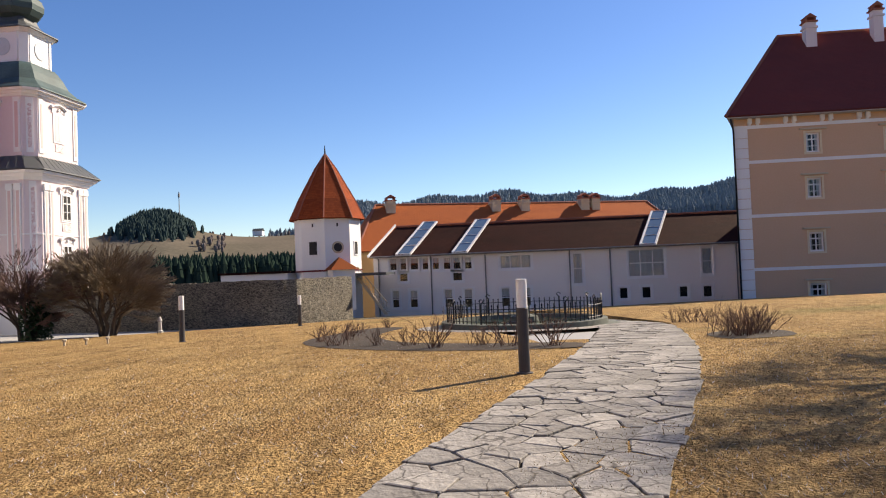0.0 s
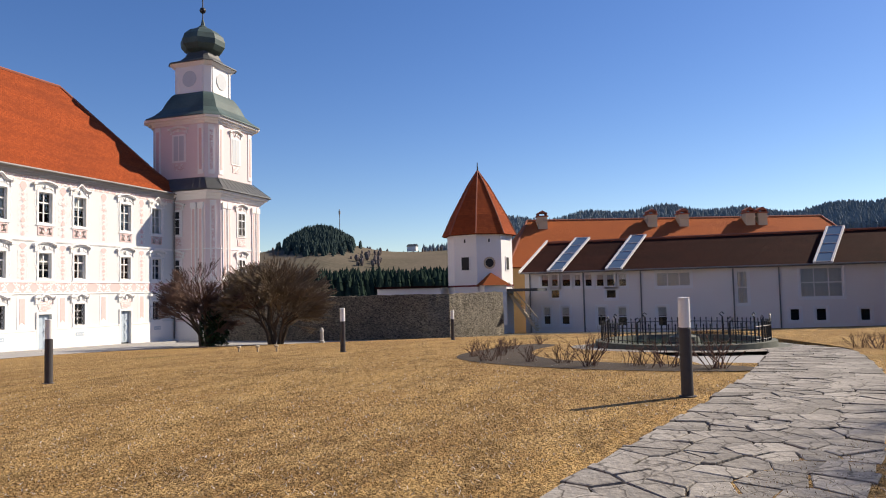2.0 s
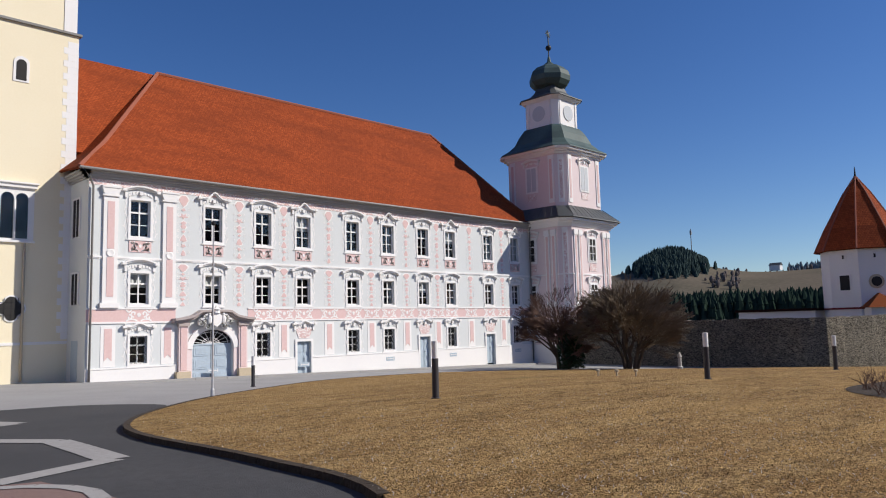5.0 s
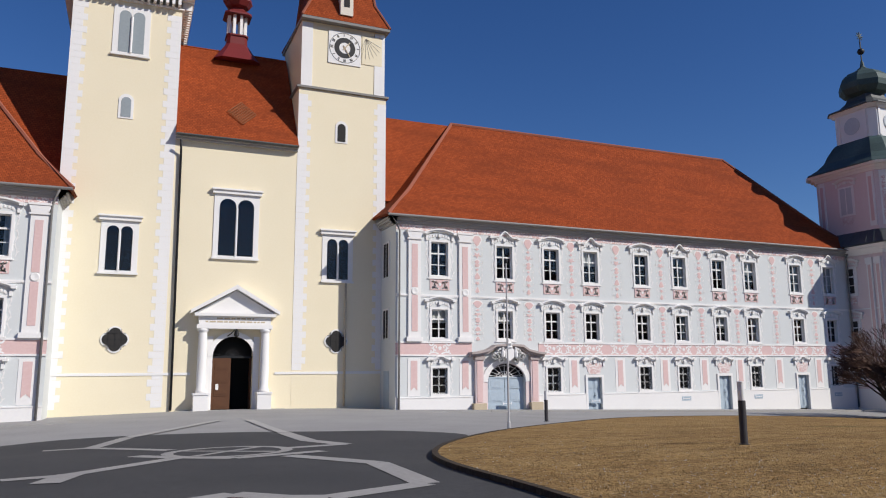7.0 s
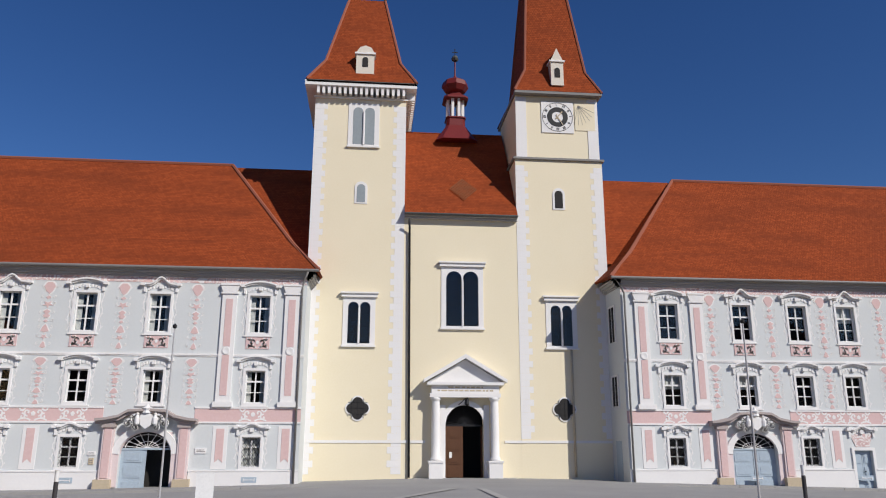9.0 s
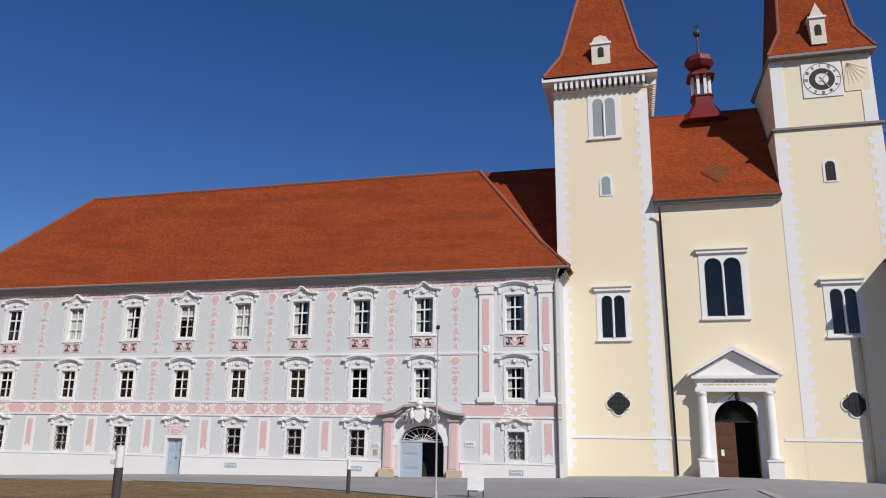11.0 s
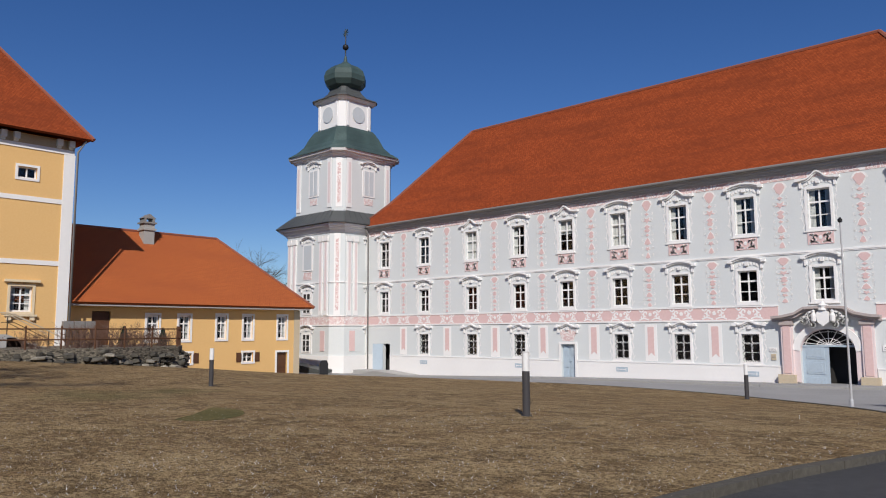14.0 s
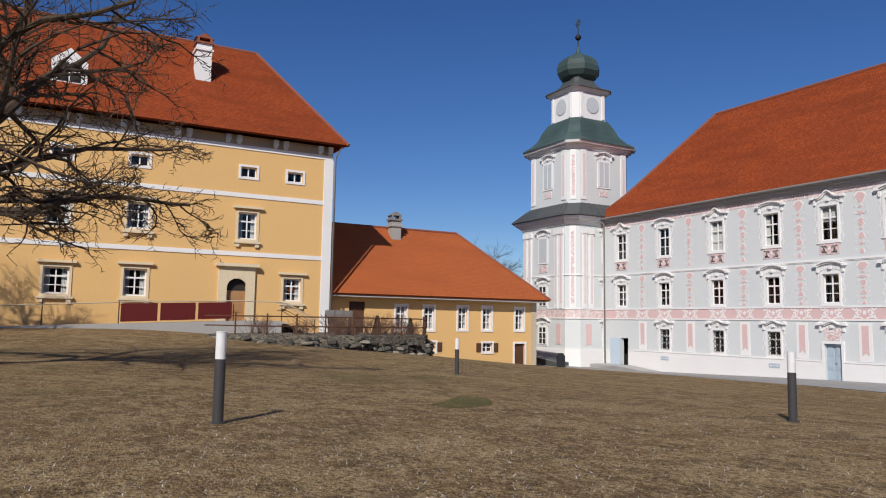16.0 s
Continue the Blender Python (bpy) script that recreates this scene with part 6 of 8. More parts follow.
hs = [(yy(x) - w / 2, yy(x) + w / 2, z, z + h) for x, z, w, h in wins + small] + [(yy(-33.2) - 0.62, yy(-33.2) + 0.62, 2.6, 5.6)]
yb = house("tall ochre-yellow house with red hipped roof", "house", yb_at, yy(-27.0), 14.9, 14, hs, OCHRE, 0.5, "ochre_house")
for x, z, w, h in wins:
    window(yb, yy(x), z, w, h, rows=3, trim=PALESAND, framemat=WHITE, rim=0.1, blind="sides")
    part("window_cornice", cached(("wc", w), lambda: Form().box(-w / 2 - 0.35, w / 2 + 0.35, -0.22, 0, 0, 0.14).mesh("window_cornice", PALESAND)), PALESAND, yb, at=(yy(x), 0, z + h + 0.24))
    part("window_sill", cached(("ws", w), lambda: Form().box(-w / 2 - 0.25, w / 2 + 0.25, -0.2, 0, -0.12, 0).box(-w / 2 - 0.15, -w / 2 + 0.1, -0.14, 0, -0.35, -0.12).box(w / 2 - 0.1, w / 2 + 0.15, -0.14, 0, -0.35, -0.12).mesh("window_sill", PALESAND)), PALESAND, yb, at=(yy(x), 0, z - 0.15))
for x, z, w, h in small:
    window(yb, yy(x), z, w, h, rows=1, trim=WHITE, rim=0.08)
for z in (11.0, 7.2, 14.15):
    part("floor_band", Form().box(0, yy(-27.0), -0.05, 0, z - 0.14, z + 0.14), WHITE, yb)
for k in range(11):
    for s in (-0.35, 0.35):
        part("eaves_bracket", cached("ybbracket", lambda: Form().box(-0.16, 0.16, -0.3, 0, 14.45, 14.85).box(-0.12, 0.12, -0.14, 0, 14.32, 14.45).mesh("eaves_bracket", STUCCO)), STUCCO, yb, at=(yy(-58.6 + k * 3.1) + s, -0.03, 0))
part("eaves_frieze", Form().box(0, yy(-27.0), -0.03, 0, 14.29, 14.85), FRIEZEBROWN, yb)
part("corner_strip", Form().box(yy(-27.6), yy(-27.0) + 0.05, -0.06, 0, 0.6, 14.0), WHITE, yb)
downpipe(yb, [(yy(-26.6), -0.7, 14.9), (yy(-26.85), -0.15, 14.2), (yy(-26.85), -0.15, 2.6)], 0.07)
hip_roof(yb, -0.8, yy(-26.2), -0.9, 14.9, 15.0, 7, 6, yy(-30.8), 23.1, TILE, "tall red-tiled hipped roof")
chimney(yb, yy(-35.3), 3.6, 19.4, 2.3, 1.0, WHITE)
dm = part("dormer", Form().slab([(-1.1, 0), (1.1, 0), (1.1, 1.7), (0, 2.6), (-1.1, 1.7)], 0, 2.2), WHITE, yb, "white gabled dormer", Matrix.Translation((yy(-43.4), 1.0, 16.75)) @ Matrix.Scale(0.9, 4))
part("dormer_window", Form().box(-0.7, 0.7, -0.03, 0, 0.3, 1.6), DARK, dm)
part("dormer_bar", Form().box(-0.04, 0.04, -0.05, -0.03, 0.3, 1.6).box(-0.7, 0.7, -0.05, -0.03, 0.95, 1.0), WHITE, dm)
dp = part("door_surround", Form().box(-1.15, -0.62, -0.16, 0, 2.6, 6.2).box(0.62, 1.15, -0.16, 0, 2.6, 6.2).box(-0.62, 0.62, -0.16, 0, 5.6, 6.2).box(-1.35, 1.35, -0.4, 0, 6.35, 6.55).box(-1.2, 1.2, -0.2, 0, 6.2, 6.35), PALESAND, yb, "rusticated sandstone door surround", (yy(-33.2), 0, 0))
part("door_leaf", panelled_leaf(1.2, 2.2, WOOD, 3), LIGHTWOOD, dp, "light wooden door", (-0.6, 0.2, 2.65))
part("fanlight", Form().slab(arch_poly(1.2, 0.75, base=4.85), 0.18, 0.22), DARK, dp)
f = Form()
spandrel(f, 0.62, 1.24, 5.0, 5.6, -0.16)
part("arch_spandrel", f, PALESAND, dp)
# entrance ramp with oxblood panels
rm = thing("entrance_ramp", "concrete entrance ramp with handrails and oxblood panels", "ramp", (-63.2, 0, 0))
part("ramp_slab", Form().add([(0, -50, 1.4), (1.4, -50, 1.4), (1.4, -29.5, 1.0), (0, -29.5, 1.0), (0, -50, 2.3), (1.4, -50, 2.3), (1.4, -33.5, 2.95), (0, -33.5, 2.95), (1.4, -31.2, 2.95), (0, -31.2, 2.95), (1.4, -29.5, 2.2), (0, -29.5, 2.2)],
                             [(4, 5, 6, 7), (7, 6, 8, 9), (9, 8, 10, 11), (1, 2, 10, 8, 6, 5), (0, 1, 5, 4), (2, 3, 11, 10)]), GRANITE, rm)
for k in range(3):
    a, b = -40.2 + k * 2.05, -38.3 + k * 2.05
    part("ramp_panel", Form().add([(1.3, a, 2.78 + 0.1 * k), (1.3, b, 2.86 + 0.1 * k), (1.3, b, 3.86 + 0.08 * k), (1.3, a, 3.78 + 0.08 * k), (1.34, a, 2.78 + 0.1 * k), (1.34, b, 2.86 + 0.1 * k), (1.34, b, 3.86 + 0.08 * k), (1.34, a, 3.78 + 0.08 * k)],
                                  [(0, 3, 2, 1), (4, 5, 6, 7), (3, 7, 6, 2), (0, 1, 5, 4)]), REDPANEL, rm, "oxblood red panel")
part("handrail", Form().tube([(1.35, -50, 3.3), (1.35, -40.3, 3.85), (1.35, -34.0, 4.1), (1.35, -31.2, 4.1), (1.35, -29.0, 3.1)], 0.035, 6), SANDSTONE, rm)
for y in (-47, -44, -40.3, -34.1, -31.2, -29.1):
    part("rail_post", Form().tube([(1.35, y, 2.2), (1.35, y, 3.9 if y < -30 else 3.1)], 0.03, 6), IRON, rm)

for x in (0.25, 1.35):
    part("stair_rail", Form().tube([(x, -31.2, 4.05), (x, -30.9, 4.05), (x, -28.6, 2.85)], 0.03, 6), SANDSTONE, rm)
    part("stair_rail", Form().tube([(x, -31.2, 3.6), (x, -30.9, 3.6), (x, -28.6, 2.4)], 0.02, 6), IRON, rm)
for k in range(5):
    part("step", Form().box(0, 1.4, -31.2 + k * 0.5, -30.7 + k * 0.5, 1.2, 2.78 - k * 0.17), GRANITE, rm)

# low ochre house
LX = -66.5
lh_at = pose(LX, -28.0, 0, 0, 0, 90)
def ly(v):
    return v + 28.0
lw = [(-20.95, 2.45, 0.85, 1.75), (-18.65, 2.45, 0.85, 1.75), (-15.75, 2.5, 0.8, 1.75), (-13.55, 2.5, 0.8, 1.75), (-10.5, 2.5, 0.8, 1.75)]
cel = [(-18.5, 0.85, 0.9, 0.7), (-13.5, 0.8, 0.9, 0.7)]
hs = [(ly(x) - w / 2, ly(x) + w / 2, z, z + h) for x, z, w, h in lw + cel] + [(ly(-10.95), ly(-9.98), -1.2, 1.45), (ly(-25.0), ly(-23.8), 2.0, 4.4)]
lh = house("low ochre house with red-tiled roof and brown shutters", "house", lh_at, ly(-8.9), 4.9, 11, hs, OCHRE, -1.5, "low_house")
for x, z, w, h in lw:
    window(lh, ly(x), z, w, h, rows=3, trim=WHITE, blind="sides", rim=0.11, recess=0.1)
for x, z, w, h in cel:
    window(lh, ly(x), z, w, h, rows=2, trim=WHITE, rim=0.06)
    for s in (-1, 1):
        part("shutter", cached("shut", lambda: Form().box(-0.24, 0.24, -0.05, 0, 0, 0.7).box(-0.18, 0.18, -0.065, -0.05, 0.08, 0.62).mesh("shutter", WOOD)), WOOD, lh, at=(ly(x) + s * 0.75, 0, z))
part("door", panelled_leaf(0.95, 2.6, WOOD, 2), WOOD, lh, "brown plank door", (ly(-10.95), 0.15, -1.2))
part("door_surround", Form().box(ly(-11.1), ly(-10.95), -0.05, 0, -1.2, 1.6).box(ly(-9.98), ly(-9.83), -0.05, 0, -1.2, 1.6).box(ly(-10.95), ly(-9.98), -0.05, 0, 1.45, 1.6), WHITE, lh)
part("door", panelled_leaf(1.15, 2.3, WOOD, 2), WOOD, lh, "brown half-glazed door", (ly(-24.98), 0.15, 2.05))
part("corner_strip", Form().box(ly(-9.4), ly(-8.9) + 0.04, -0.05, 0, -1.2, 4.7), SANDSTONE, lh)
part("eaves_board", Form().box(-0.2, ly(-8.4), -0.75, 0, 4.72, 4.92), CORNICE, lh)
hip_roof(lh, -3, ly(-8.1), -0.9, 12, 4.95, 5.6, -1, ly(-13.2), 10.6, TILEBRIGHT, "red-tiled hipped roof")
chimney(lh, ly(-19.4), 4.8, 9.6, 1.5, 0.8, GRANITE, ZINC)

# big weathered house (faces -x): own x runs against world y
bb_at = pose(39.9, -60.0, 0, 0, 0, -90)
bw = [(5.6, 10.8, 1.0, 1.48), (5.55, 7.42, 1.05, 1.48), (5.5, 3.4, 1.05, 1.46), (5.45, -0.3, 1.25, 1.35), (11.2, 10.8, 1.0, 1.48), (11.2, 7.42, 1.05, 1.48), (11.2, 3.4, 1.05, 1.46)]
bb = house("tall weathered ochre house with dark red roof", "house", bb_at, 24, 13.65, 15, [(x - w / 2, x + w / 2, z, z + h) for x, z, w, h in bw], BROWNOCHRE, -1.5, "weathered_house", 0.36)
for x, z, w, h in bw:
    window(bb, x, z, w, h, rows=3, trim=PALESAND, blind="sides", rim=0.13)
    part("window_cornice", cached(("wc", 1.15), lambda: Form().box(-0.95, 0.95, -0.22, 0, 0, 0.12).mesh("window_cornice", SANDSTONE)), SANDSTONE, bb, at=(x, 0, z + h + 0.22))
for z in (10.28, 6.22, 2.22):
    part("floor_band", Form().box(0.9, 24, -0.05, 0, z - 0.12, z + 0.12), WHITE, bb)
q = cached("bbq", lambda: Form().box(0, 0.95, -0.06, 0.02, 0, 0.72).mesh("corner_block", WHITE))
for k in range(18):
    part("corner_block", q, WHITE, bb, at=(0, 0, -0.8 + k * 0.76))
part("eaves_frieze", Form().box(0, 24, -0.05, 0, 12.8, 13.05), WHITE, bb)
for k in range(9):
    for s in (-0.3, 0.3):
        part("eaves_bracket", cached("bbbracket", lambda: Form().box(-0.14, 0.14, -0.28, 0, 13.15, 13.55).box(-0.1, 0.1, -0.13, 0, 13.06, 13.15).mesh("eaves_bracket", WHITE)), WHITE, bb, at=(1.4 + k * 2.6 + s, 0, 0))
part("eaves_board", Form().prism([(-0.7, -0.8), (24.7, -0.8), (24.7, 15.7), (5.2, 15.7)], 13.55, 13.7), CORNICE, bb)
downpipe(bb, [(-0.4, -0.7, 13.5), (-0.1, -0.15, 12.7), (-0.1, -0.15, -0.6)], 0.07, IRON)
hip_roof(bb, -0.8, 24.8, -0.9, 15.9, 13.7, 6.3, 5.6, 20, 21.5, TILEMAROON, "dark red hipped roof", 0.36)
chimney(bb, 7.8, 5.4, 20.4, 1.7, 0.85, PALEPINK)
chimney(bb, 13.0, 5.4, 20.6, 2.1, 0.75, PALEPINK)

# long grey house
gh_at = pose(51.0, -29.6, 0, 0, 0, -90)
def gy(v):
    return -29.6 - v
gw = [(-31.63, -0.33, 0.8, 1.78), (-33.36, -0.36, 0.88, 1.78), (-36.65, -0.48, 0.92, 1.86), (-38.5, -0.52, 0.92, 1.86), (-41.97, -0.55, 0.95, 1.86), (-43.9, -0.55, 0.95, 1.86)]
sq = [(-52.7, -0.2, 0.9, 1.17), (-54.72, -0.22, 0.95, 1.2), (-58.0, -0.24, 0.9, 1.16), (-60.1, -0.3, 0.93, 1.18)]
up = [(-31.5, 3.2, 0.85, 1.28), (-32.45, 3.2, 0.8, 1.28), (-33.5, 3.17, 0.95, 1.28), (-34.55, 3.14, 0.75, 1.28), (-35.55, 3.12, 0.8, 1.28), (-36.6, 3.1, 0.85, 1.28), (-37.55, 3.08, 0.9, 1.28), (-38.6, 3.06, 0.85, 1.28), (-32.45, 2.1, 0.95, 0.95), (-37.55, 2.0, 1.05, 0.95)]
band = [(-43.0, 2.96, 3.0, 1.38)]
tall = [(-48.67, 1.33, 1.0, 2.94), (-54.83, 1.77, 3.34, 2.6), (-60.16, 1.77, 1.0, 2.5)]
allw = gw + sq + up + band + tall
gh = house("long two-storey grey house with dark tiled roof", "house", gh_at, 34, 4.7, 9, [(gy(x) - w / 2, gy(x) + w / 2, z, z + h) for x, z, w, h in allw], GREYWALL, -2.0, "grey_house")
# Curtains of this house are added white sheets that imitate bright reflections on the glass.
for x, z, w, h in gw:
    window(gh, gy(x), z, w, h, cols=1, rows=2, rail=1, trim=WHITE, blind="top", recess=0.08, rim=0.13)
for x, z, w, h in sq:
    window(gh, gy(x), z, w, h, cols=1, rows=1, trim=WHITE, recess=0.08, rim=0.13)
for x, z, w, h in up + band + tall:
    window(gh, gy(x), z, w, h, cols=3 if w > 2 else 1, rows=2 if h > 2 else 1, rail=1, surround=True, recess=0.06, rim=0.13, blind="full" if h > 2 or w > 2 else "top" if h > 1 else "")
roof_part("roof", [[(-0.3, -0.5, 4.62), (34, -0.5, 4.62), (35.55, 4.2, 7.6), (1.55, 4.2, 7.6)], [(37.4, 9.5, 4.3), (3.4, 9.5, 4.3), (1.55, 4.2, 7.6), (35.55, 4.2, 7.6)]], TILEDARK, gh, "dark brown tiled roof")
part("ridge_cap", Form().tube([(1.55, 4.2, 7.63), (35.5, 4.2, 7.63)], 0.13, 6), RIDGE, gh)
part("verge_board", Form().add([(-0.45, -0.6, 4.58), (-0.3, -0.6, 4.58), (1.55, 4.2, 7.7), (1.40, 4.2, 7.7), (-0.45, -0.6, 4.78), (-0.3, -0.6, 4.78), (1.55, 4.2, 7.9), (1.40, 4.2, 7.9)], [(4, 5, 6, 7), (0, 4, 7, 3), (1, 2, 6, 5), (0, 1, 5, 4)]), WHITE, gh)
part("gutter", Form().tube([(-0.3, -0.58, 4.58), (34, -0.58, 4.58)], 0.08, 6), ZINC, gh)
part("gable", Form().add([(0, 0.2, 4.58), (3.3, 8.8, 4.58), (1.75, 4.2, 7.4)], [(0, 2, 1)]), GREYWALL, gh)
for x in (0.5, 5.5, 10.6, 18.35, 22.0, 33.1):
    downpipe(gh, [(x, -0.55, 4.55), (x, -0.1, 4.4), (x, -0.1, -1.0)], 0.06, ZINC)
for y0, z0 in ((-32.6, 0.0), (-37.9, 0.0), (-54.9, 0.0)):
    s = part("skylight_strip", Form().add([(gy(y0) - 0.6, -0.75, 4.78), (gy(y0) + 0.6, -0.75, 4.78), (gy(y0) + 2.6, 4.4, 8.02), (gy(y0) + 1.4, 4.4, 8.02)], [(0, 1, 2, 3)]), SOLAR, gh, "long glazed rooflight")
    f = Form()
    for sx in (-0.66, 0.66):
        f.tube([(gy(y0) + sx, -0.8, 4.72), (gy(y0) + sx + 2.0, 4.4, 8.0)], 0.12, 4)
    for k in range(5):
        t = k / 4
        f.tube([(gy(y0) - 0.6 + 2 * t, -0.75 + 5.15 * t, 4.8 + 3.24 * t), (gy(y0) + 0.6 + 2 * t, -0.75 + 5.15 * t, 4.8 + 3.24 * t)], 0.04, 4)
    part("rooflight_frame", f, WHITE, s)
    part("rooflight_foot", Form().box(gy(y0) - 0.7, gy(y0) + 0.7, -0.95, -0.5, 4.6, 4.72), STEEL, s)

# long red-roofed house behind
bh_at = pose(61, -26.2, 0, 0, 0, -68)
bh = house("long yellow house with bright red roof behind the grey house", "house", bh_at, 42, 5.4, 11, [], OCHRE, -2.5, "red_roofed_house")
hip_roof(bh, -0.7, 42, -0.7, 13.7, 5.5, 6.5, 2.9, 39, 11.2, TILEBRIGHT, "bright red-tiled roof")
for x in (4.5, 17.6, 21.4, 29.5, 31):
    chimney(bh, x, 5.6, 10.6, 0.9, 1.1, SANDSTONE)

# ---- garden tower and stone wall ----
ST = (48.3, -26.0)
st = thing("garden_tower", "white eight-sided garden tower with steep red roof", "tower", (*ST, 0))
def octa(r, z, turn=0.18):
    return [(r * math.cos(turn + i * math.pi / 4), r * math.sin(turn + i * math.pi / 4), z) for i in range(8)]
part("wall", Form().rings([octa(3.0, -2), octa(3.0, 8.25)]), WHITE, st, "white lime-washed wall")
part("string_course", Form().rings([octa(3.08, 3.4), octa(3.08, 3.55)]), WINERED, st)
rr = [octa(3.45, 8.1), octa(2.6, 9.9), octa(1.0, 12.8), octa(0.05, 14.2)]
roof_part("roof", [[rr[k][i], rr[k][(i + 1) % 8], rr[k + 1][(i + 1) % 8], rr[k + 1][i]] for k in range(3) for i in range(8)], TILE, st, "steep red-tiled pyramid roof")
for i in range(8):
    part("hip_cap", Form().tube([rr[k][i] for k in range(4)], 0.07, 5), RIDGE, st)
part("finial", Form().tube([(0, 0, 14.0), (0, 0, 15.0)], [0.1, 0.03], 6), IRON, st)
for a, z, w, h in ((180 - 12, 4.9, 0.75, 1.15), (180 - 12, 7.35, 0.14, 0.3), (180 + 33, 7.35, 0.14, 0.3), (180 + 78, 4.9, 0.5, 1.1)):
    m = Matrix.Rotation(radians(a + 90), 4, "Z")
    s = part("tower_window", Form().box(-w / 2 - 0.12, w / 2 + 0.12, -2.83, -2.7, z - 0.1, z + h + 0.1), WHITE, st, at=m)
    part("tower_pane", Form().box(-w / 2, w / 2, -2.85, -2.83, z, z + h), DARK, s)
s = part("round_window", Form().lathe([(0.55, 0), (0.55, 0.06)], 16), SANDSTONE, st, at=Matrix.Rotation(radians(180 + 33 + 90), 4, "Z") @ pose(0, -2.79, 5.5, 90, 0, 0))
part("round_pane", Form().lathe([(0.38, 0.07), (0.38, 0.08)], 16), DARK, s)
pm = Matrix.Rotation(radians(180 + 33 + 90), 4, "Z")
s = part("porch_roof", Form().add([(-1.3, -4.6, 3.5), (1.3, -4.6, 3.5), (1.3, -2.7, 3.5), (-1.3, -2.7, 3.5), (0, -3.2, 4.6), (0, -2.7, 4.6)], [(0, 1, 4), (1, 2, 5, 4), (3, 0, 4, 5), (0, 3, 2, 1)]), TILEBRIGHT, st, "small tiled porch roof", pm)
part("porch_wall", Form().box(-1.0, 1.0, -4.3, -2.7, 0, 3.5), WHITE, st, at=pm)
part("low_annexe", Form().box(-2, 3, 3.2, 9.5, -1, 3.4), WHITE, st)
part("annexe_roof", Form().box(-2.2, 3.2, 3.0, 9.7, 3.4, 3.6), TILEDARK, st)


def stone_wall_material():
    m = material("rubble_masonry", (0.20, 0.175, 0.135), (0.12, 0.105, 0.085), (0.29, 0.26, 0.20), rough=0.95, bump=0.0, stain=0.9)
    n, l = m.node_tree.nodes, m.node_tree.links
    b = n["Principled BSDF"]
    src = b.inputs["Base Color"].links[0].from_socket
    tc, mp = n.new("ShaderNodeTexCoord"), n.new("ShaderNodeMapping")
    mp.inputs["Scale"].default_value = (1.9, 1.9, 4.2)
    l.new(tc.outputs["Object"], mp.inputs["Vector"])
    vo, ve = n.new("ShaderNodeTexVoronoi"), n.new("ShaderNodeTexVoronoi")
    ve.feature = "DISTANCE_TO_EDGE"
    l.new(mp.outputs[0], vo.inputs["Vector"])
    l.new(mp.outputs[0], ve.inputs["Vector"])
    hs, rg = n.new("ShaderNodeHueSaturation"), n.new("ShaderNodeMapRange")
    bw = n.new("ShaderNodeRGBToBW")
    l.new(vo.outputs["Color"], bw.inputs[0])
    rg.inputs["To Min"].default_value, rg.inputs["To Max"].default_value = 0.1, 2.4
    l.new(bw.outputs[0], rg.inputs["Value"])
    l.new(rg.outputs[0], hs.inputs["Value"])
    l.new(src, hs.inputs["Color"])
    l.new(hs.outputs[0], b.inputs["Base Color"])
    bp, r2 = n.new("ShaderNodeBump"), n.new("ShaderNodeMapRange")
    r2.inputs["From Max"].default_value = 0.12
    l.new(ve.outputs["Distance"], r2.inputs["Value"])
    bp.inputs["Strength"].default_value, bp.inputs["Distance"].default_value = 1.0, 0.15
    l.new(r2.outputs[0], bp.inputs["Height"])
    l.new(bp.outputs[0], b.inputs["Normal"])
    return m


RUBBLE = stone_wall_material()


def rubble_wall(name, line, top, thick, label):
    f = Form()
    rnd = random.Random(4)
    pts = []
    for (a, za), (b, zb) in zip(zip(line, top), zip(line[1:], top[1:])):
        n = max(1, int(math.dist(a, b) / 0.5))
        for k in range(n):
            t = k / n
            pts.append((a[0] + (b[0] - a[0]) * t, a[1] + (b[1] - a[1]) * t, za + (zb - za) * t + rnd.uniform(-0.05, 0.05)))
    pts.append((*line[-1], top[-1]))
    rings = []
    for i, p in enumerate(pts):
        a, b = pts[max(i - 1, 0)], pts[min(i + 1, len(pts) - 1)]
        d = Vector((b[0] - a[0], b[1] - a[1], 0)).normalized()
        s = Vector((-d.y, d.x, 0)) * thick / 2
        w = rnd.uniform(-0.04, 0.04)
        rings.append([(p[0] - s.x * 1.1, p[1] - s.y * 1.1, -2.2), (p[0] + s.x * 1.1, p[1] + s.y * 1.1, -2.2), (p[0] + s.x * 0.9, p[1] + s.y * 0.9 + w, p[2]), (p[0] - s.x * 0.9, p[1] - s.y * 0.9 + w, p[2])])
    f.rings(rings)
    return tagged(new(name, f.mesh(name, RUBBLE)), label, "wall", kind="structure")


rubble_wall("wall_garden", [(37.5, -4.3), (36.9, -14), (36.3, -21.5), (36.0, -23.6), (36.3, -25.0), (37.4, -26.2), (41, -28.0), (43.6, -28.9)], [2.85, 2.85, 2.85, 2.85, 2.85, 2.85, 2.9, 2.9], 0.8, "old grey rubble-stone garden wall")
st2 = thing("outdoor_stair", "wooden outdoor stair beside the stone wall", "stair", (46.3, -29.5, -0.6))
part("platform", Form().box(-1.0, 3.5, -2.4, 1.6, 3.5, 3.75), DARKMETAL, st2)
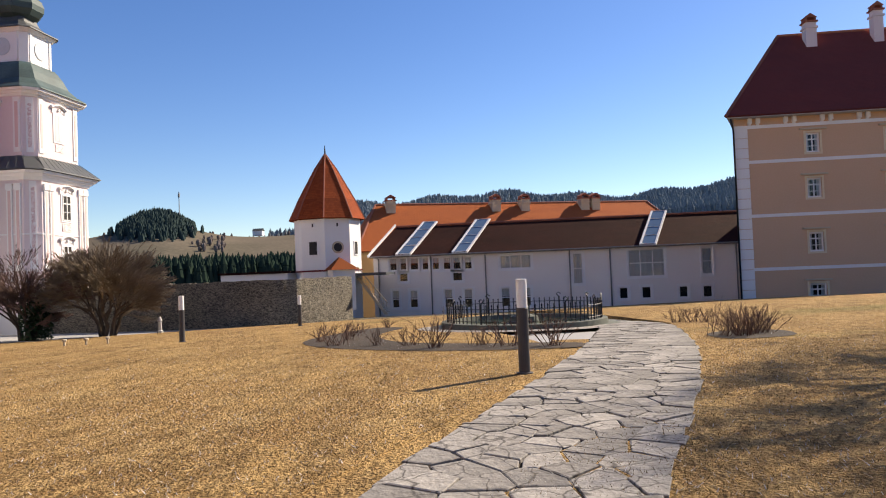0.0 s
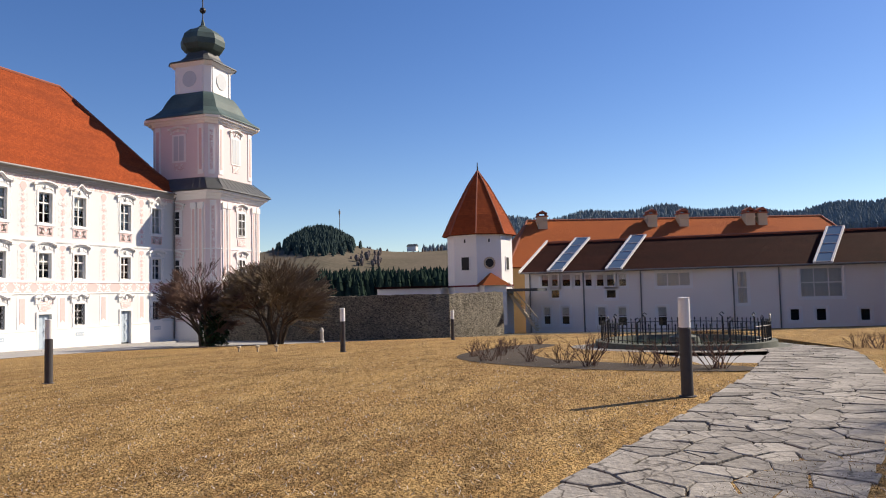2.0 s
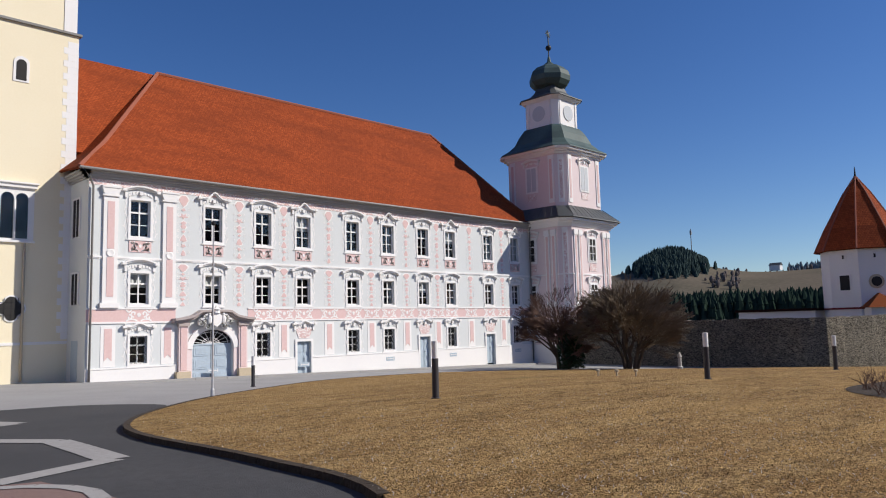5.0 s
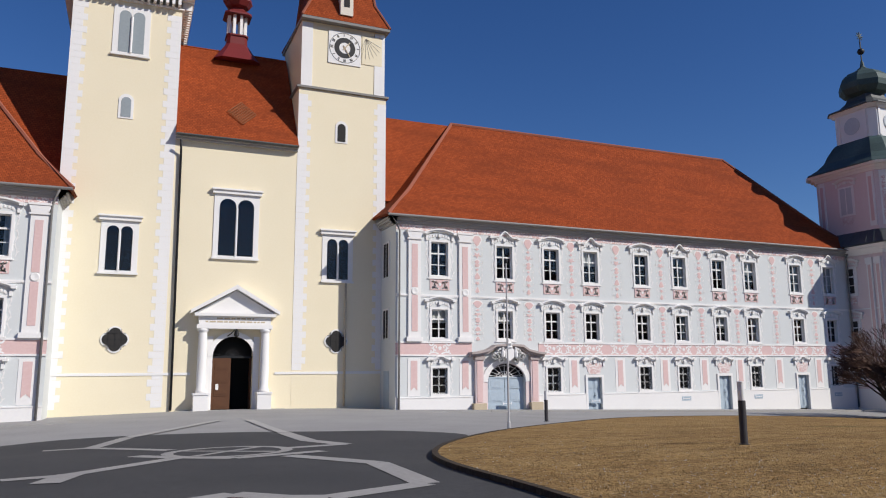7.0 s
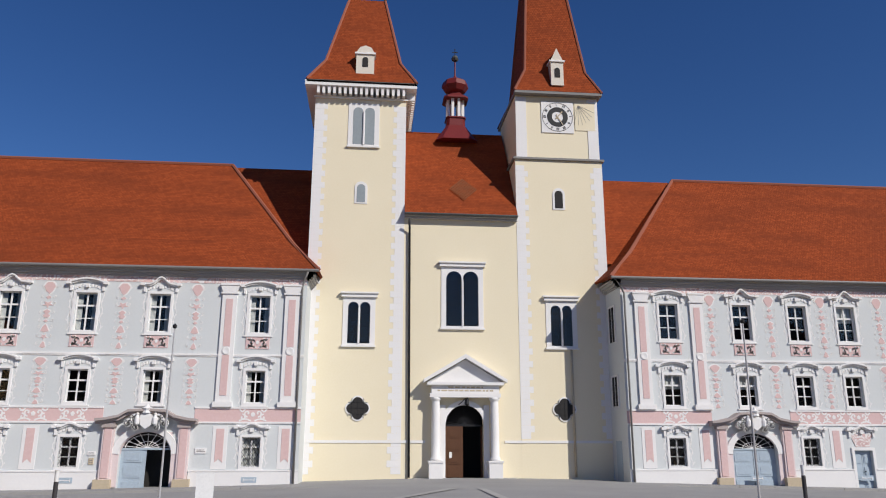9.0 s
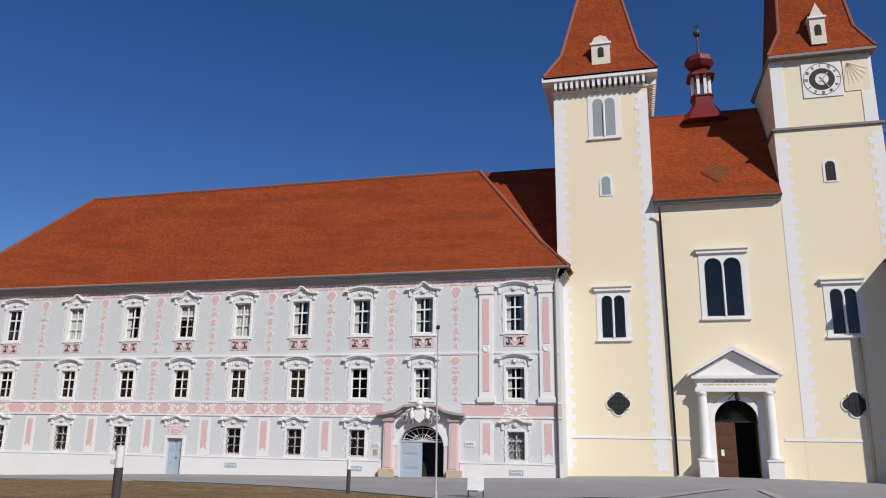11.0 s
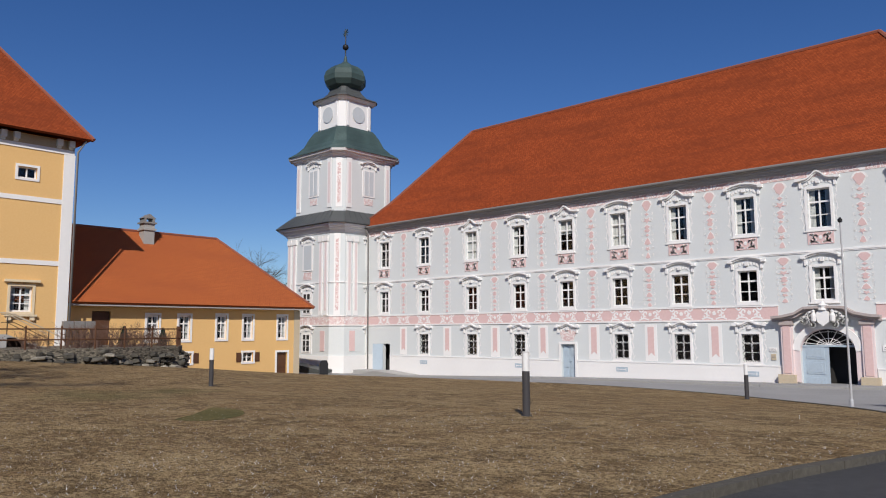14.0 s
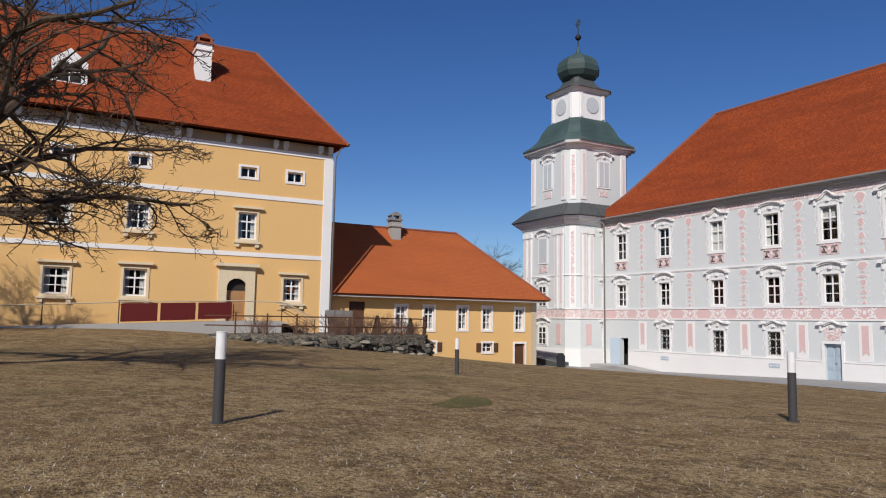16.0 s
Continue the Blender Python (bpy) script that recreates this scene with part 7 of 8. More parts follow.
part("stringer", Form().add([(0.2, -2.2, 0), (0.35, -2.2, 0), (0.35, 0.2, 3.3), (0.2, 0.2, 3.3), (0.2, -1.9, 0), (0.35, -1.9, 0), (0.35, 0.5, 3.3), (0.2, 0.5, 3.3)], [(0, 3, 2, 1), (4, 5, 6, 7), (0, 1, 5, 4), (0, 4, 7, 3), (1, 2, 6, 5)]), SANDSTONE, st2)
for k in range(14):
    part("tread", cached("tread", lambda: Form().box(0.3, 1.5, -0.14, 0.14, -0.02, 0.03).mesh("tread", SANDSTONE)), SANDSTONE, st2, at=(0, -2.0 + k * 0.18, 0.2 + k * 0.235))
part("handrail", Form().tube([(0.25, -2.2, 1.0), (0.25, 0.4, 4.3)], 0.05, 6), SANDSTONE, st2)
for k in range(9):
    part("baluster", cached("balus", lambda: Form().tube([(0.25, 0, 0), (0.25, 0, 0.95)], 0.025, 4).mesh("baluster", SANDSTONE)), SANDSTONE, st2, at=(0, -2.1 + k * 0.3, 0.1 + k * 0.38))

# ---- loose things on the lawns ----
def bollard():
    b = thing("bollard_light", "anthracite bollard light with white opal head on the lawn", "lamp", group="bollard lights on the lawns")
    part("post", Form().lathe([(0.075, 0), (0.075, 0.86), (0.07, 0.865), (0.07, 0.87)], 20), POSTGREY, b, smooth=False)
    part("base_plate", Form().lathe([(0.11, 0), (0.11, 0.015), (0.08, 0.02)], 20), POSTGREY, b)
    part("opal_head", Form().lathe([(0.072, 0.87), (0.072, 1.225), (0.065, 1.235)], 20), LAMPWHITE, b, "white opal glass head")
    part("cap", Form().lathe([(0.074, 1.235), (0.074, 1.245), (0.05, 1.25)], 20), LAMPWHITE, b)
    return b


BOLLARDS = [(-7.70, -44.06), (-6.22, -32.22), (1.56, -34.75), (11.75, -34.8), (-1.64, -16.82), (-40.26, -31.36), (-26.53, -32.36), (-28.19, -16.86), (-28.30, -42.03)]
proto = bollard()
for k, (x, y) in enumerate(BOLLARDS):
    m = Matrix.Translation((x, y, court(x, y) + 0.03))
    if k == 0:
        proto.matrix_basis = m
    else:
        copy_thing(proto, m)


def flagpole(x, y, h):
    p = thing("flagpole", "slim pale metal flagpole without a flag", "flagpole", (x, y, court(x, y)), "flagpoles before the abbey")
    part("pole", Form().tube([(0, 0, 0), (0, 0, h)], [0.036, 0.024], 10), STEEL, p)
    part("socket", Form().lathe([(0.06, -0.05), (0.06, 0.2), (0.04, 0.25)], 12), STEEL, p)
    part("truck", Form().lathe([(0.03, h), (0.07, h + 0.03), (0.07, h + 0.1), (0.02, h + 0.16)], 10), IRON, p)


flagpole(-6.26, -22.22, 5.4)
flagpole(-24.08, -19.5, 5.58)
bd = thing("notice_board", "white folding notice board standing on the paving", "sign", pose(-23.25, -17.04, court(-23.25, -17.04), 0, 0, 12) @ Matrix.Scale(0.7, 4))
part("panel", Form().box(-0.42, 0.42, -0.05, 0.0, 0.3, 1.5).box(-0.46, 0.46, -0.06, 0.01, 1.5, 1.54).box(-0.46, 0.46, -0.06, 0.01, 0.26, 0.3), CHALK, bd)
part("back_panel", Form().add([(-0.42, 0.02, 1.5), (0.42, 0.02, 1.5), (0.42, 0.5, 0.15), (-0.42, 0.5, 0.15), (-0.42, 0.05, 1.5), (0.42, 0.05, 1.5), (0.42, 0.53, 0.15), (-0.42, 0.53, 0.15)], [(0, 1, 2, 3), (4, 7, 6, 5)]), CHALK, bd)
for s in (-1, 1):
    part("foot", Form().box(s * 0.38 - 0.03, s * 0.38 + 0.03, -0.25, 0.3, -0.06, 0.02).box(s * 0.38 - 0.03, s * 0.38 + 0.03, -0.06, 0.0, 0.02, 0.28), IRON, bd)

# fountain
FX, FY, FR = 6.2, -43.95, 2.45
fz = court(FX, FY)
ft = thing("fountain", "round mossy fountain basin behind a black iron fence", "fountain", Matrix.Translation((FX, FY, fz)) @ Matrix.Diagonal((1, 1, 0.72, 1)))
part("basin", Form().lathe([(FR + 0.55, -1.0), (FR + 0.55, 0.12), (FR + 0.2, 0.16), (FR + 0.18, 0.38), (FR - 0.15, 0.4), (FR - 0.2, 0.2)], 48), MOSSBASIN, ft, "mossy stone basin")
part("water_surface", Form().lathe([(FR - 0.18, 0.22), (0.02, 0.225)], 40), WATER, ft)
part("fountain_pedestal", Form().lathe([(0.5, 0.1), (0.45, 0.5), (0.2, 0.6), (0.16, 0.9), (0.05, 0.95)], 16), MOSSBASIN, ft)
post = cached("fpost", lambda: Form().tube([(0, 0, 0.35), (0, 0, 1.12)], 0.016, 5).lathe([(0.004, 1.1), (0.03, 1.14), (0.004, 1.2)], 5).mesh("fence_bar", IRON))
big = cached("fbig", lambda: Form().tube([(0, 0, 0.35), (0, 0, 1.22)], 0.03, 6).tube([(0, 0, 1.2), (0.0, 0.1, 1.34), (0.0, 0.02, 1.42), (0, -0.06, 1.34)], 0.022, 5).mesh("fence_post", IRON))
for k in range(84):
    a = 2 * math.pi * k / 84
    part("fence_post" if k % 7 == 0 else "fence_bar", big if k % 7 == 0 else post, IRON, ft, at=Matrix.Translation((FR * math.cos(a), FR * math.sin(a), 0)) @ Matrix.Rotation(a, 4, "Z"))
for z in (0.5, 1.0):
    part("fence_rail", Form().tube([(FR * math.cos(a), FR * math.sin(a), z) for a in np.linspace(0, 2 * math.pi, 49)], 0.018, 5), IRON, ft)
tagged(new("pavement", draped("pavement", spline([(FX + 3.9 * math.cos(a), FY + 3.4 * math.sin(a)) for a in np.linspace(0, 5.9, 16)], 3), 0.034, FLAG, 0.8)), "stone paving round the fountain", "pavement", kind="structure")
tagged(new("flower_bed", draped("flower_bed", spline([(-4.1, -42.4), (-2.6, -40.0), (-0.6, -38.8), (2.5, -38.6), (7, -38.9), (7, -39.9), (2.9, -40.0), (0.0, -40.6), (-1.7, -41.6), (-2.6, -43.2), (-3.1, -45.0), (-4.3, -44.9)], 4), 0.04, SOIL, 0.8)), "bare soil rose bed round the fountain", "flower bed", kind="structure")
tagged(new("flower_bed", draped("flower_bed", spline([(-3.5, -47.8), (-2.0, -47.7), (-1.0, -48.5), (-1.6, -49.3), (-3.2, -49.0)], 4), 0.04, SOIL, 0.8)), "bare soil bed with pruned roses", "flower bed", kind="structure")


def twiggy(seed, stems, h, spread, r0, kids, mat, name, start=0.1):
    """A leafless shrub: stems that fan out from the ground and fork."""
    rnd = random.Random(seed)
    f = Form()
    for _ in range(stems):
        a, lean = rnd.uniform(0, 6.283), rnd.uniform(0.05, 1) ** 0.7
        p = Vector((rnd.gauss(0, start), rnd.gauss(0, start), 0))
        d = Vector((math.cos(a) * lean * spread, math.sin(a) * lean * spread, h * math.sqrt(max(0.05, 1 - 0.72 * lean * lean)))) * rnd.uniform(0.75, 1.05)
        mid = p + d * 0.5 + Vector((rnd.gauss(0, 0.05 * h), rnd.gauss(0, 0.05 * h), 0.04 * h))
        f.tube([p, mid, p + d], [r0, r0 * 0.7, r0 * 0.25], 4)
        for k in range(kids):
            t = rnd.uniform(0.3, 1.0)
            q = p.lerp(mid, t * 2) if t < 0.5 else mid.lerp(p + d, t * 2 - 1)
            e = q + d.normalized() * h * rnd.uniform(0.08, 0.28) + Vector((rnd.gauss(0, 0.09 * h), rnd.gauss(0, 0.09 * h), rnd.gauss(0.02 * h, 0.06 * h)))
            f.tube([q, e], [r0 * 0.45, r0 * 0.15], 3)
    return f.mesh(name, mat)


def shrub(x, y, mesh, mat, label, scale=1.0, turn=0, extra=None, trunk=None, group=""):
    s = thing("shrub", label, "shrub", Matrix.Translation((x, y, court(x, y) + 0.02)) @ Matrix.Rotation(turn, 4, "Z") @ Matrix.Scale(scale, 4), group)
    part("branchwork", mesh, mat, s)
    return s


rose = twiggy(1, 20, 0.68, 0.55, 0.010, 8, TWIG, "branchwork", 0.12)
rose2 = twiggy(2, 18, 0.60, 0.52, 0.010, 8, TWIG, "branchwork", 0.15)
for k, (x, y, s) in enumerate([(-1.9, -40.0, 1.25), (-0.6, -39.2, 0.9), (3.4, -39.2, 0.9), (6.9, -39.4, 0.8), (-2.6, -41.7, 1.0), (-3.3, -42.3, 1.35), (-3.35, -43.7, 1.45), (-3.8, -44.55, 1.35), (1.4, -39.5, 0.9), (-0.2, -39.8, 0.7), (-3.1, -43.2, 1.0), (-2.3, -40.9, 0.8)]):
    shrub(x, y, rose if k % 2 else rose2, TWIG, "pruned leafless rose bush in the bed", s * 0.72, k * 1.3, group="rose bushes")
hedge = twiggy(5, 70, 0.85, 0.75, 0.010, 6, TWIG, "branchwork", 0.3)
shrub(-2.7, -48.15, hedge, TWIG, "dense reddish pruned rose shrub", 0.72, group="rose bushes")
shrub(-2.1, -48.6, hedge, TWIG, "dense reddish pruned rose shrub", 0.66, 2, group="rose bushes")
for x, y in ((4.6, -48.4), (4.1, -48.7), (3.7, -49.0)):
    shrub(x, y, rose2, TWIG, "small pruned rose bush in the lawn", 0.75, x, group="rose bushes")


def round_bush(seed, trunks, h, w, mat, name):
    """Trunk mesh and twig mesh of a leafless bush with a rounded, broom-like crown on short stems."""
    rnd = random.Random(seed)
    wood, twigs = Form(), Form()
    mid = Vector((0, 0, h * 0.56))

    def grow(p, d, length, r, depth):
        e = p + d * length
        bend = p.lerp(e, 0.5) + Vector((rnd.gauss(0, 0.06), rnd.gauss(0, 0.06), rnd.gauss(0, 0.04))) * length
        (wood if depth < 2 else twigs).tube([p, bend, e] if depth < 3 else [p, e], [r, r * 0.8, r * 0.6] if depth < 3 else [r, r * 0.4], 6 if depth < 2 else 3)
        if depth == 5:
            return
        for k in range((5, 5, 5, 5, 5)[depth]):
            q = e if k < 2 else bend.lerp(e, rnd.uniform(0, 1))
            v = q - mid
            out = Vector((v.x / w, v.y / w, 0.9 * v.z / h + 0.12))
            nd = (d * 0.8 + out * 0.7 + Vector((rnd.gauss(0, 0.36), rnd.gauss(0, 0.36), rnd.gauss(0.1, 0.3)))).normalized()
            reach = math.hypot(math.hypot(v.x, v.y) / w, v.z / (h * 0.46))
            grow(q, nd, length * rnd.uniform(0.62, 0.95) * (0.5 if reach > 0.95 else 1.0), max(r * 0.52, 0.015), depth + 1)

    for k in range(trunks):
        a = 6.283 * k / trunks + rnd.uniform(-0.2, 0.2)
        d = Vector((math.cos(a) * 0.32, math.sin(a) * 0.32, 1)).normalized()
        grow(Vector((0.35 * math.cos(a), 0.35 * math.sin(a), -0.1)), d, h * 0.33, 0.15, 0)
    return wood.mesh("trunk", BARK), twigs.mesh(name, mat)


wood1, big1 = round_bush(7, 5, 5.0, 2.5, TWIG, "branchwork")
wood2, big2 = round_bush(8, 6, 5.3, 3.3, BROWNTWIG, "branchwork")
b1 = shrub(26.6, -11.9, big1, TWIG, "tall reddish leafless bush with ivy at its foot", 1.04)
b2 = shrub(28.3, -16.4, big2, BROWNTWIG, "large round leafless brown bush", 1.06)
part("trunk", wood1, BARK, b1)
part("trunk", wood2, BARK, b2)
f = Form()
rnd = random.Random(9)
for k in range(2600):
    a, r, z = rnd.uniform(0, 6.28), rnd.uniform(0, 1) ** 0.5, rnd.uniform(0, 2.6)
    c = Vector((0.2 + 0.95 * r * math.cos(a), -0.5 + 0.95 * r * math.sin(a), z))
    u = Vector((rnd.gauss(0, 1), rnd.gauss(0, 1), rnd.gauss(0, 1))).normalized() * 0.09
    v = u.orthogonal().normalized() * 0.08
    f.add([c - u, c + v, c + u, c - v], [(0, 1, 2, 3)])
part("ivy", f, IVY, b1, "dark green ivy")
wh = thing("standpipe", "small pale stone standpipe by the lawn", "standpipe", (28.4, -20.0, court(28.4, -20)))
part("shaft", Form().lathe([(0.2, 0), (0.2, 0.15), (0.12, 0.2), (0.12, 0.75), (0.17, 0.8), (0.1, 1.0), (0.02, 1.1)], 12), GRANITE, wh)

for x, y in ((4.02, -29.67), (3.51, -30.72), (3.23, -31.59)):
    sp = thing("ground_spotlight", "small pale spotlight on a short stake in the lawn", "lamp", (x, y, court(x, y) + 0.03), "ground spotlights")
    part("stake", Form().lathe([(0.03, -0.05), (0.03, 0.12), (0.02, 0.13)], 8), SANDSTONE, sp)
    part("lamp_head", Form().lathe([(0.03, 0.13), (0.07, 0.145), (0.075, 0.19), (0.05, 0.21)], 10), SANDSTONE, sp)
PATCH = spline([(-31.9, -36.0), (-30.9, -36.0), (-29.9, -36.6), (-29.4, -37.5), (-29.9, -37.9), (-30.6, -37.2), (-31.4, -36.5)], 5)
tagged(new("lawn_patch", draped("lawn_patch", PATCH, 0.036, MOSSPATCH, 0.6)), "damp greener patch in the dry lawn", "lawn", kind="structure")
for x, z, w, h in ((-33.03, 1.9, 0.42, 0.22), (-33.02, 1.48, 0.26, 0.34), (-27.16, 2.04, 0.62, 0.3)):
    pq = thing("wall_plaque", "small plaque fixed to the abbey wall by the portal", "plaque", (x, -0.02, z - h / 2), "wall plaques")
    part("plate", Form().box(-w / 2, w / 2, -0.03, 0.02, 0, h), WHITE if w > 0.3 else SANDSTONE, pq)
    part("text_bar", Form().box(-w * 0.4, w * 0.4, -0.034, -0.03, h * 0.3, h * 0.42).box(-w * 0.35, w * 0.35, -0.034, -0.03, h * 0.58, h * 0.7), ZINC, pq)


# ---- terrace before the ochre house ----
TER = [(-65.2, -27.6), (-65.2, -22.6), (-59.5, -22.4), (-55.6, -24.6), (-54.2, -29.5), (-54.6, -34.0), (-57.5, -36.5), (-61.8, -33.0), (-61.8, -29.5)]
f = Form().prism(TER[::-1], 0.4, 2.25)
terrace = tagged(new("terrace", f.mesh("terrace", RUBBLE)), "raised garden terrace behind a dry-stone wall", "terrace", kind="structure")
rnd = random.Random(31)
def rough_stone(seed):
    r = random.Random(seed)
    f = Form()
    f.rings([[(q * r.uniform(0.75, 1.2) * math.cos(6.283 * i / 6), q * r.uniform(0.75, 1.2) * math.sin(6.283 * i / 6), z + r.uniform(-0.02, 0.02)) for i in range(6)] for q, z in ((0.15, -0.10), (0.22, -0.06), (0.21, 0.05), (0.12, 0.10))])
    return f


stones = [rough_stone(k).mesh("wall_stone", STONE if k % 3 else WARMSTONE) for k in range(6)]
for a, b in zip(TER[2:7], TER[3:7]):
    x = 0.0
    while x < 1:
        px, py = a[0] + (b[0] - a[0]) * x, a[1] + (b[1] - a[1]) * x
        z, top = court(px, py) + 0.04, 1.95 + rnd.uniform(-0.35, 0.25)
        while z < top:
            w, h = rnd.uniform(0.7, 1.7), rnd.uniform(0.6, 1.3)
            part("wall_stone", rnd.choice(stones), STONE, terrace, at=Matrix.Translation((px + rnd.uniform(-0.1, 0.2), py + rnd.uniform(-0.16, 0.16), z)) @ Matrix.Rotation(rnd.uniform(0, 6.28), 4, "Z") @ Matrix.Rotation(rnd.uniform(-0.2, 0.2), 4, "X") @ Matrix.Diagonal((w, w * rnd.uniform(0.7, 1.0), h, 1)))
            z += 0.17 * h + 0.03
        x += 0.42 / math.dist(a, b)
fn = thing("terrace_fence", "dark weathered wooden rail fence on the terrace", "fence")
line = TER[2:7]
for a, b in zip(line, line[1:]):
    n = max(1, int(math.dist(a, b) / 1.3))
    for k in range(n):
        x, y = a[0] + (b[0] - a[0]) * k / n - 0.3, a[1] + (b[1] - a[1]) * k / n
        part("fence_post", cached("tpost", lambda: Form().tube([(0, 0, 0), (0, 0, 1.15)], 0.045, 6).mesh("fence_post", WOOD)), WOOD, fn, at=(x, y, 2.2))
    for z in (2.7, 3.2):
        part("fence_rail", Form().tube([(a[0] - 0.3, a[1], z), (b[0] - 0.3, b[1], z)], 0.035, 5), WOOD, fn)
juniper = Form()
rnd = random.Random(8)
for k in range(1100):
    z = rnd.uniform(0.02, 1) ** 0.8
    r = 0.42 * (1 - z) ** 0.6
    a = rnd.uniform(0, 6.28)
    c = Vector((r * math.cos(a) * rnd.uniform(0.6, 1), r * math.sin(a) * rnd.uniform(0.6, 1), z * 1.5))
    u = Vector((rnd.gauss(0, 0.5), rnd.gauss(0, 0.5), 1)).normalized() * 0.1
    v = u.orthogonal().normalized() * 0.035
    juniper.add([c - v, c + v, c + u], [(0, 1, 2)])
juniper = juniper.mesh("juniper_foliage", CONIFER)
for x, y, s in ((-58.0, -26.6, 0.75), (-59.6, -23.6, 0.7)):
    j = thing("juniper", "small dark upright juniper on the terrace", "shrub", Matrix.Translation((x, y, 2.2)) @ Matrix.Scale(s, 4), "junipers")
    part("foliage", juniper, CONIFER, j)
for x, y, s in ((-57.2, -31.5, 1.1), (-58.6, -28.2, 1.5), (-58.4, -25.4, 1.3), (-57.4, -27.0, 1.5), (-58.0, -24.4, 1.1), (-56.6, -29.6, 1.4), (-58.8, -33.4, 1.2)):
    j = thing("shrub", "leafless garden shrub on the terrace", "shrub", Matrix.Translation((x, y, 2.2)) @ Matrix.Scale(s, 4), "terrace shrubs")
    part("branchwork", hedge, BROWNTWIG, j)
mb = thing("letter_boxes", "row of dark grey letter boxes on a stand", "letter box", (-63.4, -27.9, 2.2))
for k in range(3):
    part("letter_box", Form().box(0, 0.3, k * 0.62, k * 0.62 + 0.56, 1.0, 1.5), ZINC, mb)
for k in (0.2, 1.6):
    part("stand_leg", Form().tube([(0.15, k, 0), (0.15, k, 1.0)], 0.03, 5), IRON, mb)
ab = thing("chalkboard", "small dark pavement board beside the tower", "sign", pose(-66.2, -6.6, court(-66.2, -6.6), 0, 0, 60))
part("board", Form().slab([(-0.35, 0), (0.35, 0), (0.35, 0.9), (0.2, 1.15), (-0.2, 1.15), (-0.35, 0.9)], -0.04, 0.0), IRON, ab)
cb = thing("cellar_hatch", "low dark cellar hatch against the tower", "hatch", (-70.3, -4.6, court(-70, -4.4)))
part("hatch_lid", Form().add([(-2.2, -0.9, 0), (2.0, -0.9, 0), (2.0, 0.5, 0), (-2.2, 0.5, 0), (-2.2, -0.9, 0.75), (2.0, -0.9, 0.3), (2.0, 0.5, 0.3), (-2.2, 0.5, 0.75)], [(4, 5, 6, 7), (0, 1, 5, 4), (1, 2, 6, 5), (3, 0, 4, 7)]), DARKMETAL, cb)


# ---- trees ----
def bare_tree(x, y, h, seed, label, fine=5, lean=(0, 0)):
    rnd = random.Random(seed)
    wood, twigs = Form(), Form()

    def grow(p, d, length, r, level):
        n = 3
        pts, q, dd = [p], p, d
        for k in range(n):
            dd = (dd + Vector((rnd.gauss(0, 0.16), rnd.gauss(0, 0.16), rnd.gauss(0.02, 0.1)))).normalized()
            q = q + dd * length / n
            pts.append(q)
        form = wood if level < 3 else twigs
        form.tube(pts, [r, r * 0.82, r * 0.66, r * 0.45], 8 if level < 2 else 5 if level == 2 else 3)
        if level >= fine:
            return
        kids = (7, 6, 6, 7, 6, 2)[level]
        for k in range(kids):
            t = rnd.uniform(0.3, 1.0) if level else rnd.uniform(0.55, 1.0)
            i = min(int(t * n), n - 1)
            s = pts[i].lerp(pts[i + 1], t * n - i)
            ax = dd.orthogonal().normalized()
            ax.rotate(Matrix.Rotation(rnd.uniform(0, 6.28), 3, dd))
            ang = rnd.uniform(0.45, 1.05)
            nd = (dd * math.cos(ang) + ax * math.sin(ang))
            nd.z = nd.z * 0.8 + (0.12 if level < 2 else -0.03)
            grow(s, nd.normalized(), length * rnd.uniform(0.5, 0.72), max(r * 0.47 * (1.1 - 0.4 * t), 0.007), level + 1)

    t = thing("tree", label, "tree", (x, y, court(x, y) - 0.05))
    grow(Vector((0, 0, 0)), Vector((lean[0], lean[1], 1)).normalized(), h * 0.42, h * 0.028, 0)
    part("trunk", wood, BARK, t)
    part("crown", twigs, BARK, t, "leafless twiggy crown")
    return t


